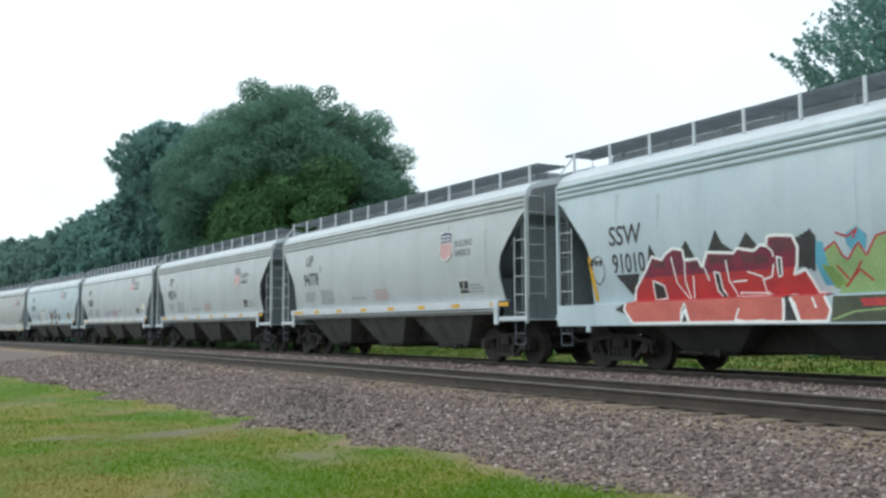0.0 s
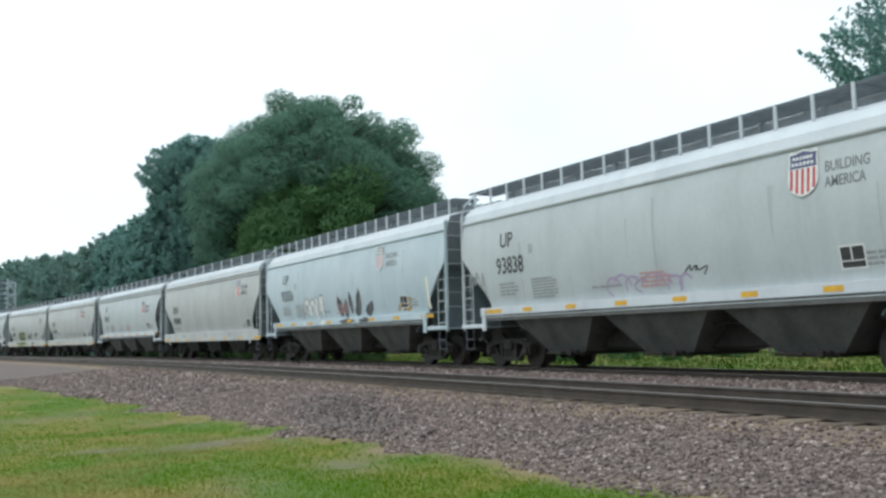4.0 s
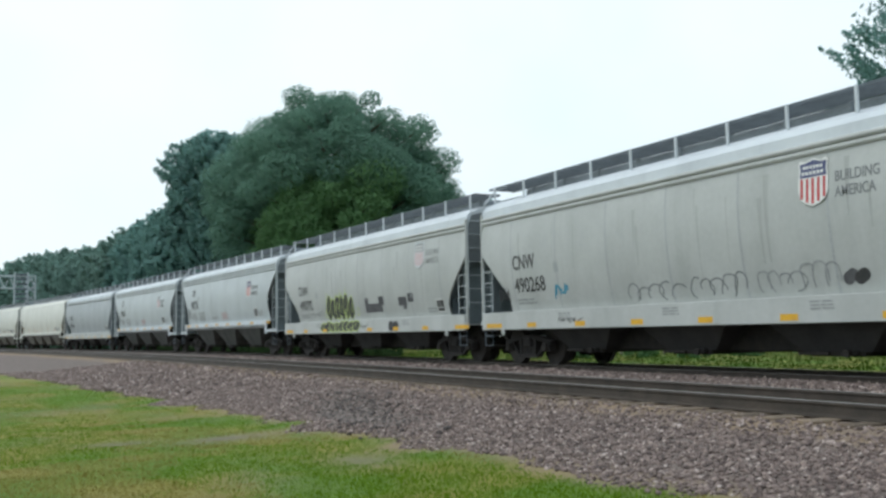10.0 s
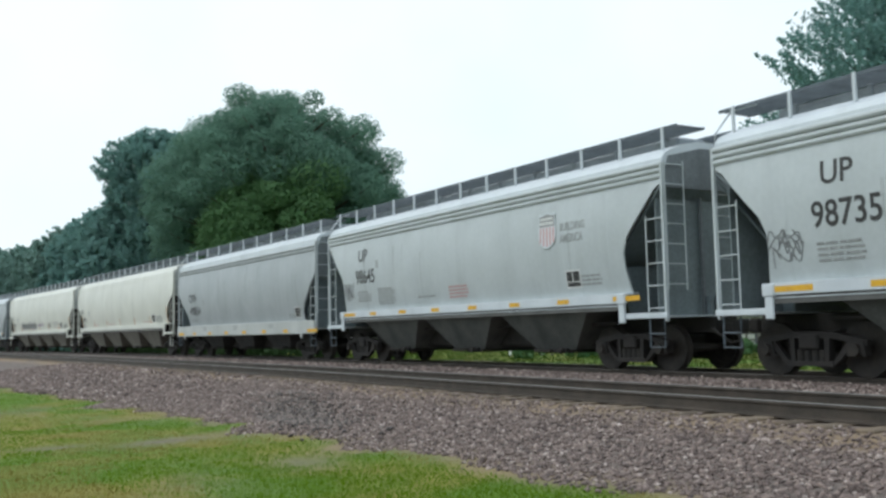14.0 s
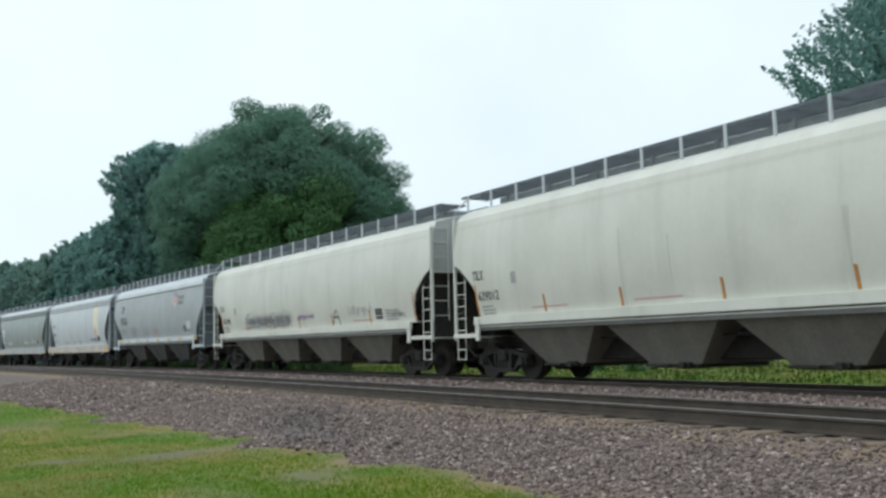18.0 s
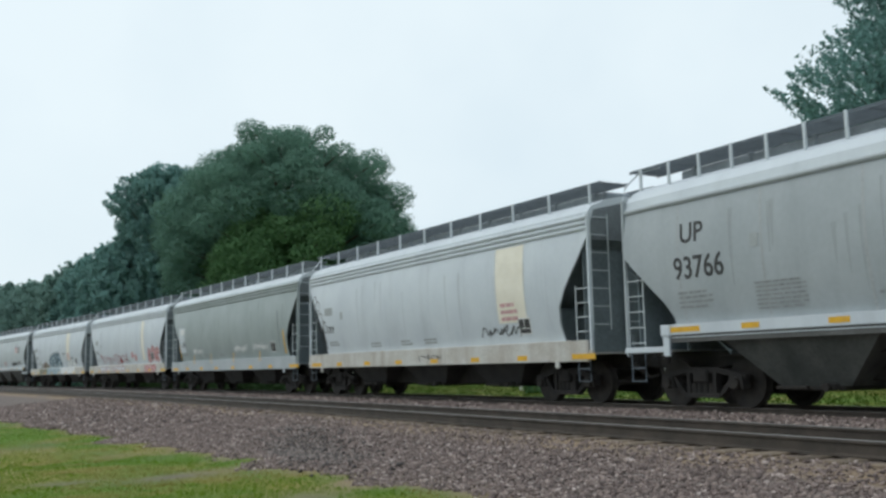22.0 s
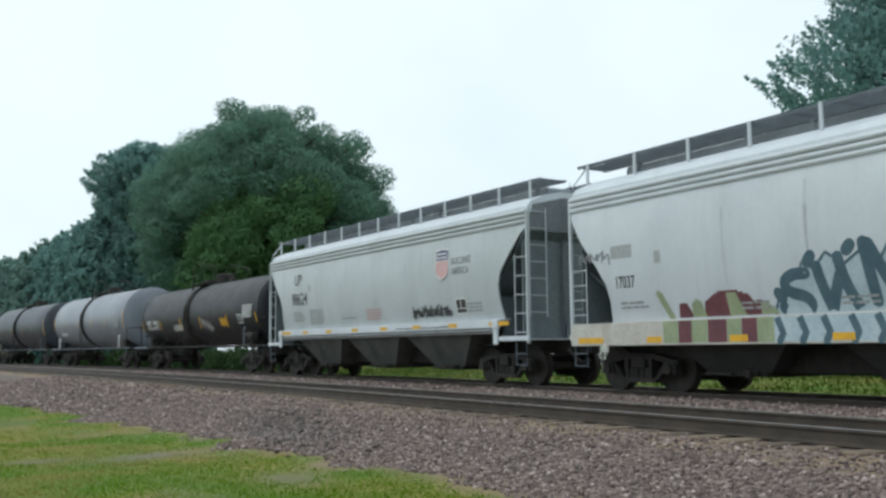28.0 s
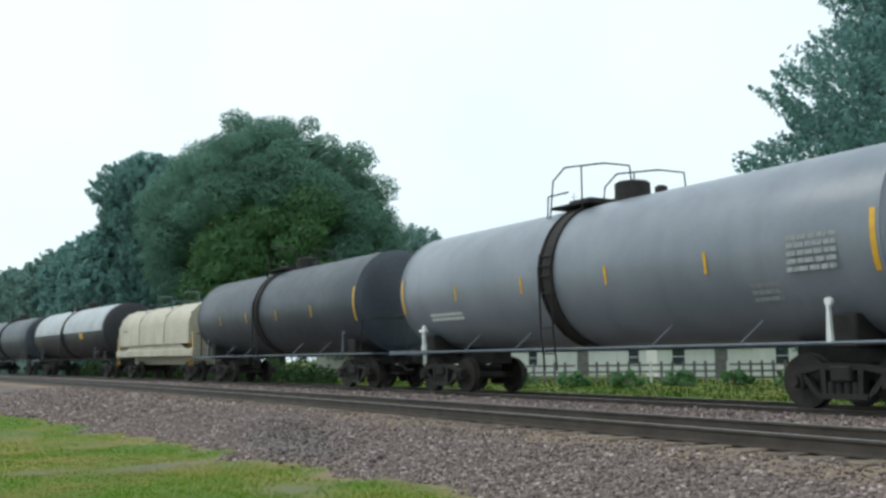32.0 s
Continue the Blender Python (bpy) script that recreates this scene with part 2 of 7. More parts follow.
BLADE = leaf_material("grass_blade", (0.088, 0.178, 0.006), (0.145, 0.245, 0.012))
WILD = leaf_material("wild_grass_blade", (0.027, 0.06, 0.007), (0.042, 0.082, 0.01))
for grass_material in (BLADE, WILD):
    grass_material.node_tree.nodes["Principled BSDF"].inputs["Specular IOR Level"].default_value = 0.05
STRAW = leaf_material("dry_grass_blade", (0.165, 0.150, 0.020), (0.26, 0.205, 0.065))
# Darker ballast stones for the patch in the dip.
DARK_STONE = island_shades(surface("dark_ballast_stone", (0.1, 0.09, 0.09), (0.07, 0.06, 0.06), 6, 0.8), (0.035, 0.03, 0.028), (0.24, 0.195, 0.175))
SIDING = surface("white_siding", (0.72, 0.72, 0.70), (0.62, 0.63, 0.61), 2, 0.7)
ROOFING = surface("asphalt_shingle", (0.16, 0.15, 0.15), (0.11, 0.11, 0.11), 8, 0.9)
GLASS = surface("window_glass", (0.05, 0.06, 0.07), (0.04, 0.05, 0.06), 2, 0.1)
# Steel of the far signal bridge, lightened: distance haze is in the colour.
HAZED_STEEL = surface("hazed_lattice_steel", (0.50, 0.55, 0.58), (0.42, 0.47, 0.50), 3, 0.6)
WOOD_FENCE = surface("weathered_fence_wood", (0.20, 0.19, 0.18), (0.13, 0.12, 0.12), 3, 0.85)


# ---- mesh helpers ----
class Shape:
    """Collects simple solids into one mesh."""

    def __init__(self):
        self.v, self.f = [], []

    def add(self, verts, faces):
        k = len(self.v)
        self.v += verts
        self.f += [tuple(i + k for i in f) for f in faces]
        return self

    def box(self, x0, x1, y0, y1, z0, z1, c=0.0):
        if c:
            c = min(c, (x1 - x0) / 2.5, (y1 - y0) / 2.5, (z1 - z0) / 2.5)
            bm = bmesh.new()
            bmesh.ops.create_cube(bm, size=1)
            for p in bm.verts:
                p.co = Vector(((x0 + x1) / 2 + p.co.x * (x1 - x0), (y0 + y1) / 2 + p.co.y * (y1 - y0), (z0 + z1) / 2 + p.co.z * (z1 - z0)))
            bmesh.ops.bevel(bm, geom=bm.edges[:], offset=c, segments=1, affect="EDGES")
            bm.verts.index_update()
            self.add([tuple(p.co) for p in bm.verts], [tuple(p.index for p in f.verts) for f in bm.faces])
            bm.free()
            return self
        return self.add([(x, y, z) for x in (x0, x1) for y in (y0, y1) for z in (z0, z1)],
                        [(0, 1, 3, 2), (4, 6, 7, 5), (0, 4, 5, 1), (2, 3, 7, 6), (0, 2, 6, 4), (1, 5, 7, 3)])

    def prism(self, outline, lo, hi, axis="y"):
        """A closed outline swept along one axis. Outline pairs: (x, z) for y, (y, z) for x, (x, y) for z."""
        def at(p, s):
            return {"y": (p[0], s, p[1]), "x": (s, p[0], p[1]), "z": (p[0], p[1], s)}[axis]
        n = len(outline)
        return self.add([at(p, lo) for p in outline] + [at(p, hi) for p in outline],
                        [tuple(range(n)), tuple(range(2 * n - 1, n - 1, -1))] + [(i, (i + 1) % n, n + (i + 1) % n, n + i) for i in range(n)])

    def tube(self, points, r, n=8, r1=None):
        pts = [Vector(p) for p in points]
        rings = []
        for i, p in enumerate(pts):
            d = (pts[min(i + 1, len(pts) - 1)] - pts[max(i - 1, 0)]).normalized()
            u = d.orthogonal().normalized() if abs(d.z) > 0.95 else d.cross(Vector((0, 0, 1))).normalized()
            w = d.cross(u)
            rr = r if r1 is None else r + (r1 - r) * i / (len(pts) - 1)
            rings.append([tuple(p + u * math.cos(a) * rr + w * math.sin(a) * rr) for a in (2 * math.pi * j / n for j in range(n))])
        m = len(pts)
        return self.add([q for ring in rings for q in ring],
                        [(i * n + j, i * n + (j + 1) % n, (i + 1) * n + (j + 1) % n, (i + 1) * n + j) for i in range(m - 1) for j in range(n)]
                        + [tuple(range(n - 1, -1, -1)), tuple(range((m - 1) * n, m * n))])

    def turned(self, profile, n=20, axis="x", centre=(0, 0, 0)):
        """A solid turned about an axis: profile pairs (along, radius)."""
        cx, cy, cz = centre
        verts, faces = [], []
        for s, r in profile:
            for j in range(n):
                a = 2 * math.pi * j / n
                c, d = math.cos(a) * r, math.sin(a) * r
                verts.append({"x": (cx + s, cy + c, cz + d), "y": (cx + c, cy + s, cz + d), "z": (cx + c, cy + d, cz + s)}[axis])
        m = len(profile)
        for i in range(m - 1):
            faces += [(i * n + j, i * n + (j + 1) % n, (i + 1) * n + (j + 1) % n, (i + 1) * n + j) for j in range(n)]
        faces += [tuple(range(n - 1, -1, -1)), tuple(range((m - 1) * n, m * n))]
        return self.add(verts, faces)

    def mesh(self, name, smooth=False, tidy=True):
        me = bpy.data.meshes.new(name)
        me.from_pydata(self.v, [], self.f)
        if tidy:
            bm = bmesh.new()
            bm.from_mesh(me)
            bmesh.ops.recalc_face_normals(bm, faces=bm.faces)
            bm.to_mesh(me)
            bm.free()
        if smooth:
            me.polygons.foreach_set("use_smooth", [True] * len(me.polygons))
            me.set_sharp_from_angle(angle=radians(38))
        return me


CACHE = {}


def shared(key, make, smooth=False):
    """A mesh that is built once and used by all alike parts."""
    if key not in CACHE:
        s = Shape()
        make(s)
        CACHE[key] = s.mesh(str(key[0]) if isinstance(key, tuple) else key, smooth)
    return CACHE[key]


def part(name, me, material, parent, label="", at=None):
    """Links a mesh as one object under a thing or a part."""
    if isinstance(me, Shape):
        me = me.mesh(name)
    ob = new(name, me)
    if not me.materials:
        me.materials.append(material)
    if material is not None and me.materials[0] is not material:
        ob.material_slots[0].link, ob.material_slots[0].material = "OBJECT", material
    ob.parent = parent
    if at is not None:
        ob.matrix_basis = at
    if label:
        ob["label"] = label
    return ob


def thing(name, label, category, group="", at=None, kind=""):
    ob = new(name)
    ob.empty_display_size = 0.3
    if at is not None:
        ob.matrix_basis = at
    return tagged(ob, label, category, group, kind)


def lettering(text, size, name="lettering"):
    """Flat letters as a mesh, written in x with y up, the foot of the first letter at the origin."""
    key = ("letters", text, size)
    if key not in CACHE:
        cu = bpy.data.curves.new(name, "FONT")
        cu.body, cu.size, cu.extrude, cu.resolution_u, cu.offset = text, size, 0.002, 3, 0.013 * size
        ob = bpy.data.objects.new(name, cu)
        scene.collection.objects.link(ob)
        bpy.context.view_layer.update()
        CACHE[key] = bpy.data.meshes.new_from_object(ob)
        CACHE[key].materials.clear()
        bpy.data.objects.remove(ob)
    return CACHE[key]


# ---- the line of the tracks ----
TRAIN_X, NEAR_X = 14.4, 9.75
BEND_FROM, BEND = 10.0, 1 / 635


def line_at(s, x=TRAIN_X):
    """Place and heading of a track at s metres along it: straight, then a wide left-hand curve."""
    if s < BEND_FROM:
        return Vector((x, s, 0)), 0.0
    r = 1 / BEND - (TRAIN_X - x)
    a = (s - BEND_FROM) * BEND
    return Vector((x - r * (1 - math.cos(a)), BEND_FROM + r * math.sin(a), 0)), a


def bend_x(y):
    """How far the line has swung to the left at y."""
    if y < BEND_FROM:
        return 0.0
    r = 1 / BEND
    return -(r - math.sqrt(max(0, r * r - min(y - BEND_FROM, 500) ** 2)))


# ---- ground: one sheet ----
def ground_z(u):
    """Height across the line; u is measured from the train's track."""
    x = u + TRAIN_X
    knots = ((-2000, -0.75), (-60, -0.72), (2.0, -0.64), (4.4, -0.58), (7.2, -0.34), (7.7, -0.285), (8.15, -0.235), (8.5, -0.212), (8.95, -0.212), (9.2, -0.2), (10.35, -0.2), (10.65, -0.17), (11.3, -0.13), (12.2, -0.10), (13.5, -0.105), (13.8, -0.15), (15.0, -0.15), (16.7, -0.20), (18.2, -0.42), (20, -0.5), (60, -0.55), (2000, -0.6))
    for (xa, za), (xb, zb) in zip(knots, knots[1:]):
        if x <= xb:
            return za + (zb - za) * (x - xa) / (xb - xa)
    return -0.6


def grass_edge(y):
    """x of the ragged border between lawn and ballast on the camera's side: bays of bare soil cut into it."""
    base = 5.35 - 0.075 * max(0, y - 8) - max(0, 7 - y) * 0.05
    bays = 0.6 * math.exp(-((y - 14.25) / 0.55) ** 2) + 0.6 * math.exp(-((y - 21.9) / 0.8) ** 2) + 0.3 * math.exp(-((y - 11.0) / 0.4) ** 2)
    return max(base, 1.5) - bays + 0.3 * noise.noise((0.0, y * 0.45, 3.1)) + 0.2 * noise.noise((1.0, y * 1.7, 8.0))


def bare(x, y):
    """How bare the soil is: a few worn strips across the lawn."""
    return math.exp(-((x - 3.5) / 0.75) ** 2 - ((y - 14.1 - 0.2 * (x - 3.5)) / 0.42) ** 2) + 0.8 * math.exp(-((x - 2.0) / 0.5) ** 2 - ((y - 14.5) / 0.3) ** 2) + 0.7 * math.exp(-((x - 4.2) / 0.4) ** 2 - ((y - 10.6) / 0.7) ** 2)


def build_ground():
    us = sorted(set([-1500, -700, -300, -150, -90, -60, -45, -35, -28, -22] + [round(-20 + 0.25 * i, 2) for i in range(61)] + [round(-4.75 + 0.35 * i, 2) for i in range(30)] + [-5.55, -5.25, -4.05, -3.75] + [7, 9, 12, 16, 22, 30, 45, 70, 120, 250, 600, 1500]))
    ys = sorted(set([-1500, -600, -250, -100, -40, -20, -10, -5] + [round(-2 + 0.35 * i, 2) for i in range(120)] + [round(40 + 2 * i, 1) for i in range(30)] + [102, 106, 112, 120, 130, 145, 160, 180, 200, 225, 250, 280, 320, 380, 450, 540, 700, 1000, 1500]))
    verts, grass, dirt = [], [], []
    for y in ys:
        for u in us:
            w = 1.0 if abs(u) < 40 else max(0.0, 1 - (abs(u) - 40) / 260)
            x = TRAIN_X + u + bend_x(y) * w
            xs = TRAIN_X + u
            z = ground_z(u) + 0.03 * noise.noise((x * 0.35, y * 0.35, 0)) + 0.012 * noise.noise((x * 1.7, y * 1.7, 4))
            if 7.9 < xs < 17:
                z = ground_z(u) + 0.006 * noise.noise((x * 2, y * 2, 4))
            if xs < 8:
                z += 0.10 * math.exp(-((xs - 6.9) / 0.5) ** 2 - ((y - 17.5) / 1.9) ** 2) - 0.12 * math.exp(-((xs - 6.0) / 0.55) ** 2 - ((y - 15.4) / 1.5) ** 2)
            near = (grass_edge(y) - xs) / 0.5
            far = (xs - 18.6 - 0.4 * noise.noise((5.0, y * 0.3, 0))) / 0.5
            patch = 0.55 * noise.noise((x * 0.9, y * 0.6, 9)) + 0.35 * noise.noise((x * 2.6, y * 2.0, 2))
            g = max(near + patch - 0.5 * bare(x, y), far)
            verts.append((x, y, z))
            thin = noise.noise((x * 0.55, y * 0.3, 13)) + 0.4 * noise.noise((x * 2.2, y * 1.5, 17))
            grass.append(min(1.0, max(0.0, 0.5 + g)) * ((1 - 0.85 * min(1.0, bare(x, y))) * (1 - 0.25 * max(0.0, min(1.0, 2.2 * thin - 0.15))) if xs < 8 else 1.0))
            dirt.append(max(max(0.0, min(1.0, 1.7 - abs(xs - 8.3) / 0.5)) * max(0.0, min(1.0, 0.8 + 1.2 * noise.noise((x * 1.3, y * 0.5, 6)))) if xs < 9.1 else 0.0, min(1.0, 0.9 * max(0.0, 1 - abs(near) / 1.6)) if xs < 6.5 else 0.0, 0.0))
    n = len(us)
    faces = [(j * n + i, j * n + i + 1, (j + 1) * n + i + 1, (j + 1) * n + i) for j in range(len(ys) - 1) for i in range(n - 1)]
    me = bpy.data.meshes.new("ground")
    me.from_pydata(verts, [], faces)
    me.attributes.new("grassy", "FLOAT", "POINT").data.foreach_set("value", grass)
    me.attributes.new("dusty", "FLOAT", "POINT").data.foreach_set("value", dirt)
    me.polygons.foreach_set("use_smooth", [True] * len(me.polygons))
    m = surface("lawn_and_ballast", (0.18, 0.142, 0.124), (0.11, 0.087, 0.077), 9, 0.95, bump=0.04, bump_scale=18, fine=0.5)
    n_, l = m.node_tree.nodes, m.node_tree.links
    shader = n_["Principled BSDF"]
    gravel = shader.inputs["Base Color"].links[0].from_socket
    att, tex, tex2, where = n_.new("ShaderNodeAttribute"), n_.new("ShaderNodeTexNoise"), n_.new("ShaderNodeTexNoise"), n_.new("ShaderNodeTexCoord")
    att.attribute_name = "grassy"
    tex.inputs["Scale"].default_value, tex.inputs["Detail"].default_value = 0.55, 6
    tex2.inputs["Scale"].default_value, tex2.inputs["Detail"].default_value = 14, 6
    for t in (tex, tex2):
        l.new(where.outputs["Object"], t.inputs["Vector"])
    lawn, mottled, both = n_.new("ShaderNodeValToRGB"), n_.new("ShaderNodeMix"), n_.new("ShaderNodeMix")
    lawn.color_ramp.elements[0].position, lawn.color_ramp.elements[0].color = 0.42, (0.085, 0.165, 0.005, 1)
    lawn.color_ramp.elements[1].position, lawn.color_ramp.elements[1].color = 0.60, (0.20, 0.185, 0.03, 1)
    l.new(tex.outputs["Fac"], lawn.inputs["Fac"])
    mottled.data_type = both.data_type = "RGBA"
    mottled.blend_type, mottled.inputs["Factor"].default_value = "OVERLAY", 0.45
    l.new(lawn.outputs["Color"], mottled.inputs["A"])
    l.new(tex2.outputs["Fac"], mottled.inputs["B"])
    l.new(att.outputs["Fac"], both.inputs["Factor"])
    dust, dusty = n_.new("ShaderNodeAttribute"), n_.new("ShaderNodeMix")
    dust.attribute_name, dusty.data_type = "dusty", "RGBA"
    dusty.inputs["B"].default_value = (0.24, 0.17, 0.105, 1)
    l.new(dust.outputs["Fac"], dusty.inputs["Factor"])
    l.new(gravel, dusty.inputs["A"])
    l.new(dusty.outputs["Result"], both.inputs["A"])
    l.new(mottled.outputs["Result"], both.inputs["B"])
    l.new(both.outputs["Result"], shader.inputs["Base Color"])
    me.materials.append(m)
    return tagged(new("ground", me), "lawn running down to a broad shoulder of pinkish-grey ballast", "ground", kind="structure")


build_ground()


# ---- rails and ties ----
def rail_sweep(x, s0, s1, name, label):
    outline = [(-0.075, -0.185), (0.075, -0.185), (0.075, -0.172), (0.012, -0.150), (0.012, -0.050), (0.036, -0.036), (0.036, -0.006), (0.026, 0.0), (-0.026, 0.0), (-0.036, -0.006), (-0.036, -0.036), (-0.012, -0.050), (-0.012, -0.150), (-0.075, -0.172)]
    stations = [s0, BEND_FROM] + [BEND_FROM + 12 * i for i in range(1, int((s1 - BEND_FROM) / 12))]
    s = Shape()
    k = len(outline)
    for st in stations:
        p, a = line_at(st, x)
        s.v += [tuple(p + Vector((math.cos(a) * q, math.sin(a) * q, z))) for q, z in outline]
    for i in range(len(stations) - 1):
        s.f += [(i * k + j, i * k + (j + 1) % k, (i + 1) * k + (j + 1) % k, (i + 1) * k + j) for j in range(k)]
    me = s.mesh(name)
    me.materials.append(RAIL)
    me.materials.append(RAILTOP)
    for f in me.polygons:
        if f.center.z > -0.004 and abs(f.normal.z) > 0.8:
            f.material_index = 1
    return me


for centre, label in ((TRAIN_X, "steel rail of the track under the train"), (NEAR_X, "rusty steel rail of the empty near track")):
    for side in (-0.7525, 0.7525):
        tagged(new("rail", rail_sweep(centre + side, -60, 330, "rail", label)), label, "rail", "rails", "structure")

tie_mesh = Shape().box(-1.3, 1.3, -0.115, 0.115, -0.36, -0.186, 0.012).mesh("tie")
tie_mesh.materials.append(TIE)
plate_mesh = Shape().box(-0.1, 0.1, -0.17, 0.17, -0.186, -0.176, 0.003).mesh("tie_plate")
plate_mesh.materials.append(RAIL)
for centre, lo, hi in ((NEAR_X, -4, 130), (TRAIN_X, -2, 100)):
    bed = thing("track_ties", "weathered wooden ties sunk in ballast under the rails", "track", "tracks", kind="structure")
    for i in range(int((hi - lo) / 0.54)):
        p, a = line_at(lo + 0.54 * i, centre)
        tie = part("tie", tie_mesh, TIE, bed, at=Matrix.Translation(p + Vector((random.uniform(-0.05, 0.05), random.uniform(-0.03, 0.03), random.uniform(-0.012, 0.004)))) @ Matrix.Rotation(a + random.uniform(-0.02, 0.02), 4, "Z"))


# ---- running gear ----
def wheel_profile():
    return [(-0.83, 0.07), (-0.80, 0.10), (-0.80, 0.30), (-0.82, 0.38), (-0.82, 0.457), (-0.70, 0.462), (-0.685, 0.485), (-0.665, 0.485), (-0.66, 0.40), (-0.72, 0.32), (-0.70, 0.14), (-0.66, 0.09),
            (0.66, 0.09), (0.70, 0.14), (0.72, 0.32), (0.66, 0.40), (0.665, 0.485), (0.685, 0.485), (0.70, 0.462), (0.82, 0.457), (0.82, 0.38), (0.80, 0.30), (0.80, 0.10), (0.83, 0.07)]


WHEELSETS = {-0.889: [], 0.889: []}


def make_sideframe(s):
    s.prism([(-1.10, 0.52), (-1.10, 0.62), (-0.80, 0.68), (-0.40, 0.76), (0.40, 0.76), (0.80, 0.68), (1.10, 0.62), (1.10, 0.52), (0.78, 0.58), (0.42, 0.65), (-0.42, 0.65), (-0.78, 0.58)], -0.07, 0.07, "x")
    s.prism([(-0.46, 0.18), (0.46, 0.18), (0.46, 0.27), (-0.46, 0.27)], -0.09, 0.09, "x")
    for e in (-1, 1):
        s.prism([(e * 0.44, 0.18), (e * 0.46, 0.28), (e * 0.74, 0.60), (e * 0.86, 0.62), (e * 0.60, 0.30)][::e], -0.06, 0.06, "x")
        s.prism([(e * 0.30, 0.25), (e * 0.38, 0.25), (e * 0.40, 0.68), (e * 0.30, 0.68)][::e], -0.08, 0.08, "x")
        s.prism([(e * 0.72, 0.36), (e * 0.76, 0.60), (e * 1.04, 0.60), (e * 1.08, 0.36), (e * 1.00, 0.36), (e * 0.98, 0.54), (e * 0.82, 0.54), (e * 0.80, 0.36)][::e], -0.10, 0.10, "x")


def truck(parent, y):
    """A two-axle truck under a car: side frames, bolster, springs, bearings and two wheelsets."""
    t = part("truck", shared("bolster", lambda s: s.box(-1.12, 1.12, -0.2, 0.2, 0.46, 0.72, 0.03)), TRUCK, parent, "grimy two-axle truck", at=Matrix.Translation((0, y, 0)))
    for x in (-1.0, 1.0):
        part("sideframe", shared("sideframe", make_sideframe), TRUCK, t, at=Matrix.Translation((x, 0, 0)))
        tagged(part("spring_nest", shared("spring_nest", lambda s: [s.turned([(0.26, 0.07), (0.46, 0.07)], 10, "z", (0, k, 0)) for k in (-0.22, -0.07, 0.08, 0.23)]), STEEL_DARK, t, at=Matrix.Translation((x, 0, 0))), kind="stuff")
        for k in (-0.889, 0.889):
            part("bearing_cap", shared("bearing_cap", lambda s: s.turned([(-0.09, 0.10), (0.07, 0.12), (0.09, 0.08)], 12, "x"), True), WHEEL, t, at=Matrix.Translation((x * 1.07, k, 0.457)))
    for k in (-0.889, 0.889):
        w = part("wheelset", shared("wheelset", lambda s: s.turned(wheel_profile(), 28, "x"), True), WHEEL, t, "steel axle with two wheels", at=Matrix.Translation((0, k, 0.457)))
        WHEELSETS[k].append(w)
    return t


def coupler(parent, y, end):
    part("coupler", shared("coupler", lambda s: (s.box(-0.09, 0.09, -0.75, -0.05, 0.78, 0.96, 0.02), s.box(-0.16, 0.14, -0.1, 0.16, 0.74, 1.02, 0.04))), STEEL_DARK, parent, "rusty knuckle coupler", at=pose(0, y, 0, 0, 0, 0 if end > 0 else 180))
    part("air_hose", shared("air_hose", lambda s: s.tube([(0.45, -0.3, 0.85), (0.5, -0.05, 0.72), (0.42, 0.15, 0.55), (0.3, 0.3, 0.6)], 0.03, 6), True), STEEL_DARK, parent, at=pose(0, y, 0, 0, 0, 0 if end > 0 else 180))


def make_ladder(width, z0, z1):
    def make(s):
        for y in (0.0, width):
            s.box(-0.010, 0.010, y - 0.014, y + 0.014, z0, z1, 0.004)
    return make


def ladder(parent, x, y, width, z0, z1, material, rungs=6, turn=0.0):
    lad = part("ladder", shared(("ladder", round(width, 3), z0, z1), make_ladder(width, z0, z1)), material, parent, at=pose(x, y, 0, 0, 0, turn))
    rung = shared(("rung", round(width, 3)), lambda s: s.tube([(0, 0, 0), (0, width, 0)], 0.013, 6), True)
    for i in range(rungs):
        part("rung", rung, material, lad, at=Matrix.Translation((0.012, 0, z0 + 0.12 + (z1 - z0 - 0.2) * i / max(1, rungs - 1))))
    return lad


FACE = Matrix(((0, 0, -1, 0), (-1, 0, 0, 0), (0, 1, 0, 0), (0, 0, 0, 1)))


def bulge(z):
    """The barrelled section of a hopper's side sheet."""
    return 0.19 * ((3.0 - z) / 1.5) ** 2 if z < 3.0 else 0.10 * (z - 3.0) ** 2


def inset(z):
    """How far a hopper's barrelled side lies inside its widest line."""
    return bulge(z) if z > 1.395 else 0.0


def on_side(y, z, x=-1.5575, high=0.0):
    """A pose on the camera's side of a car, flat against its barrelled side: letters run towards its head end."""
    if x < -1.58:
        return Matrix.Translation((x, y, z)) @ FACE
    middle = z + high / 2
    slope = (inset(middle + 0.05) - inset(middle - 0.05)) / 0.1 if middle > 1.45 else 0.0
    return Matrix.Translation((x + inset(middle) - slope * high / 2, y, z)) @ Matrix.Rotation(math.atan(slope), 4, "Y") @ FACE


def curved(s, y0, y1, z0, z1, proud, depth=0.0, taper=1.0):
    """A strip that follows the barrelled side."""
    n = max(2, int((z1 - z0) / 0.2))
    mid = (y0 + y1) / 2
    for i in range(n + 1):
        z = z0 + (z1 - z0) * i / n
        f = taper + (1 - taper) * i / n
        s.v += [(-1.555 - proud + inset(z), mid + (y - mid) * f, z) for y in (y0, y1)]
    k = len(s.v) - 2 * (n + 1)
    s.f += [(k + 2 * i, k + 2 * i + 1, k + 2 * i + 3, k + 2 * i + 2) for i in range(n)]


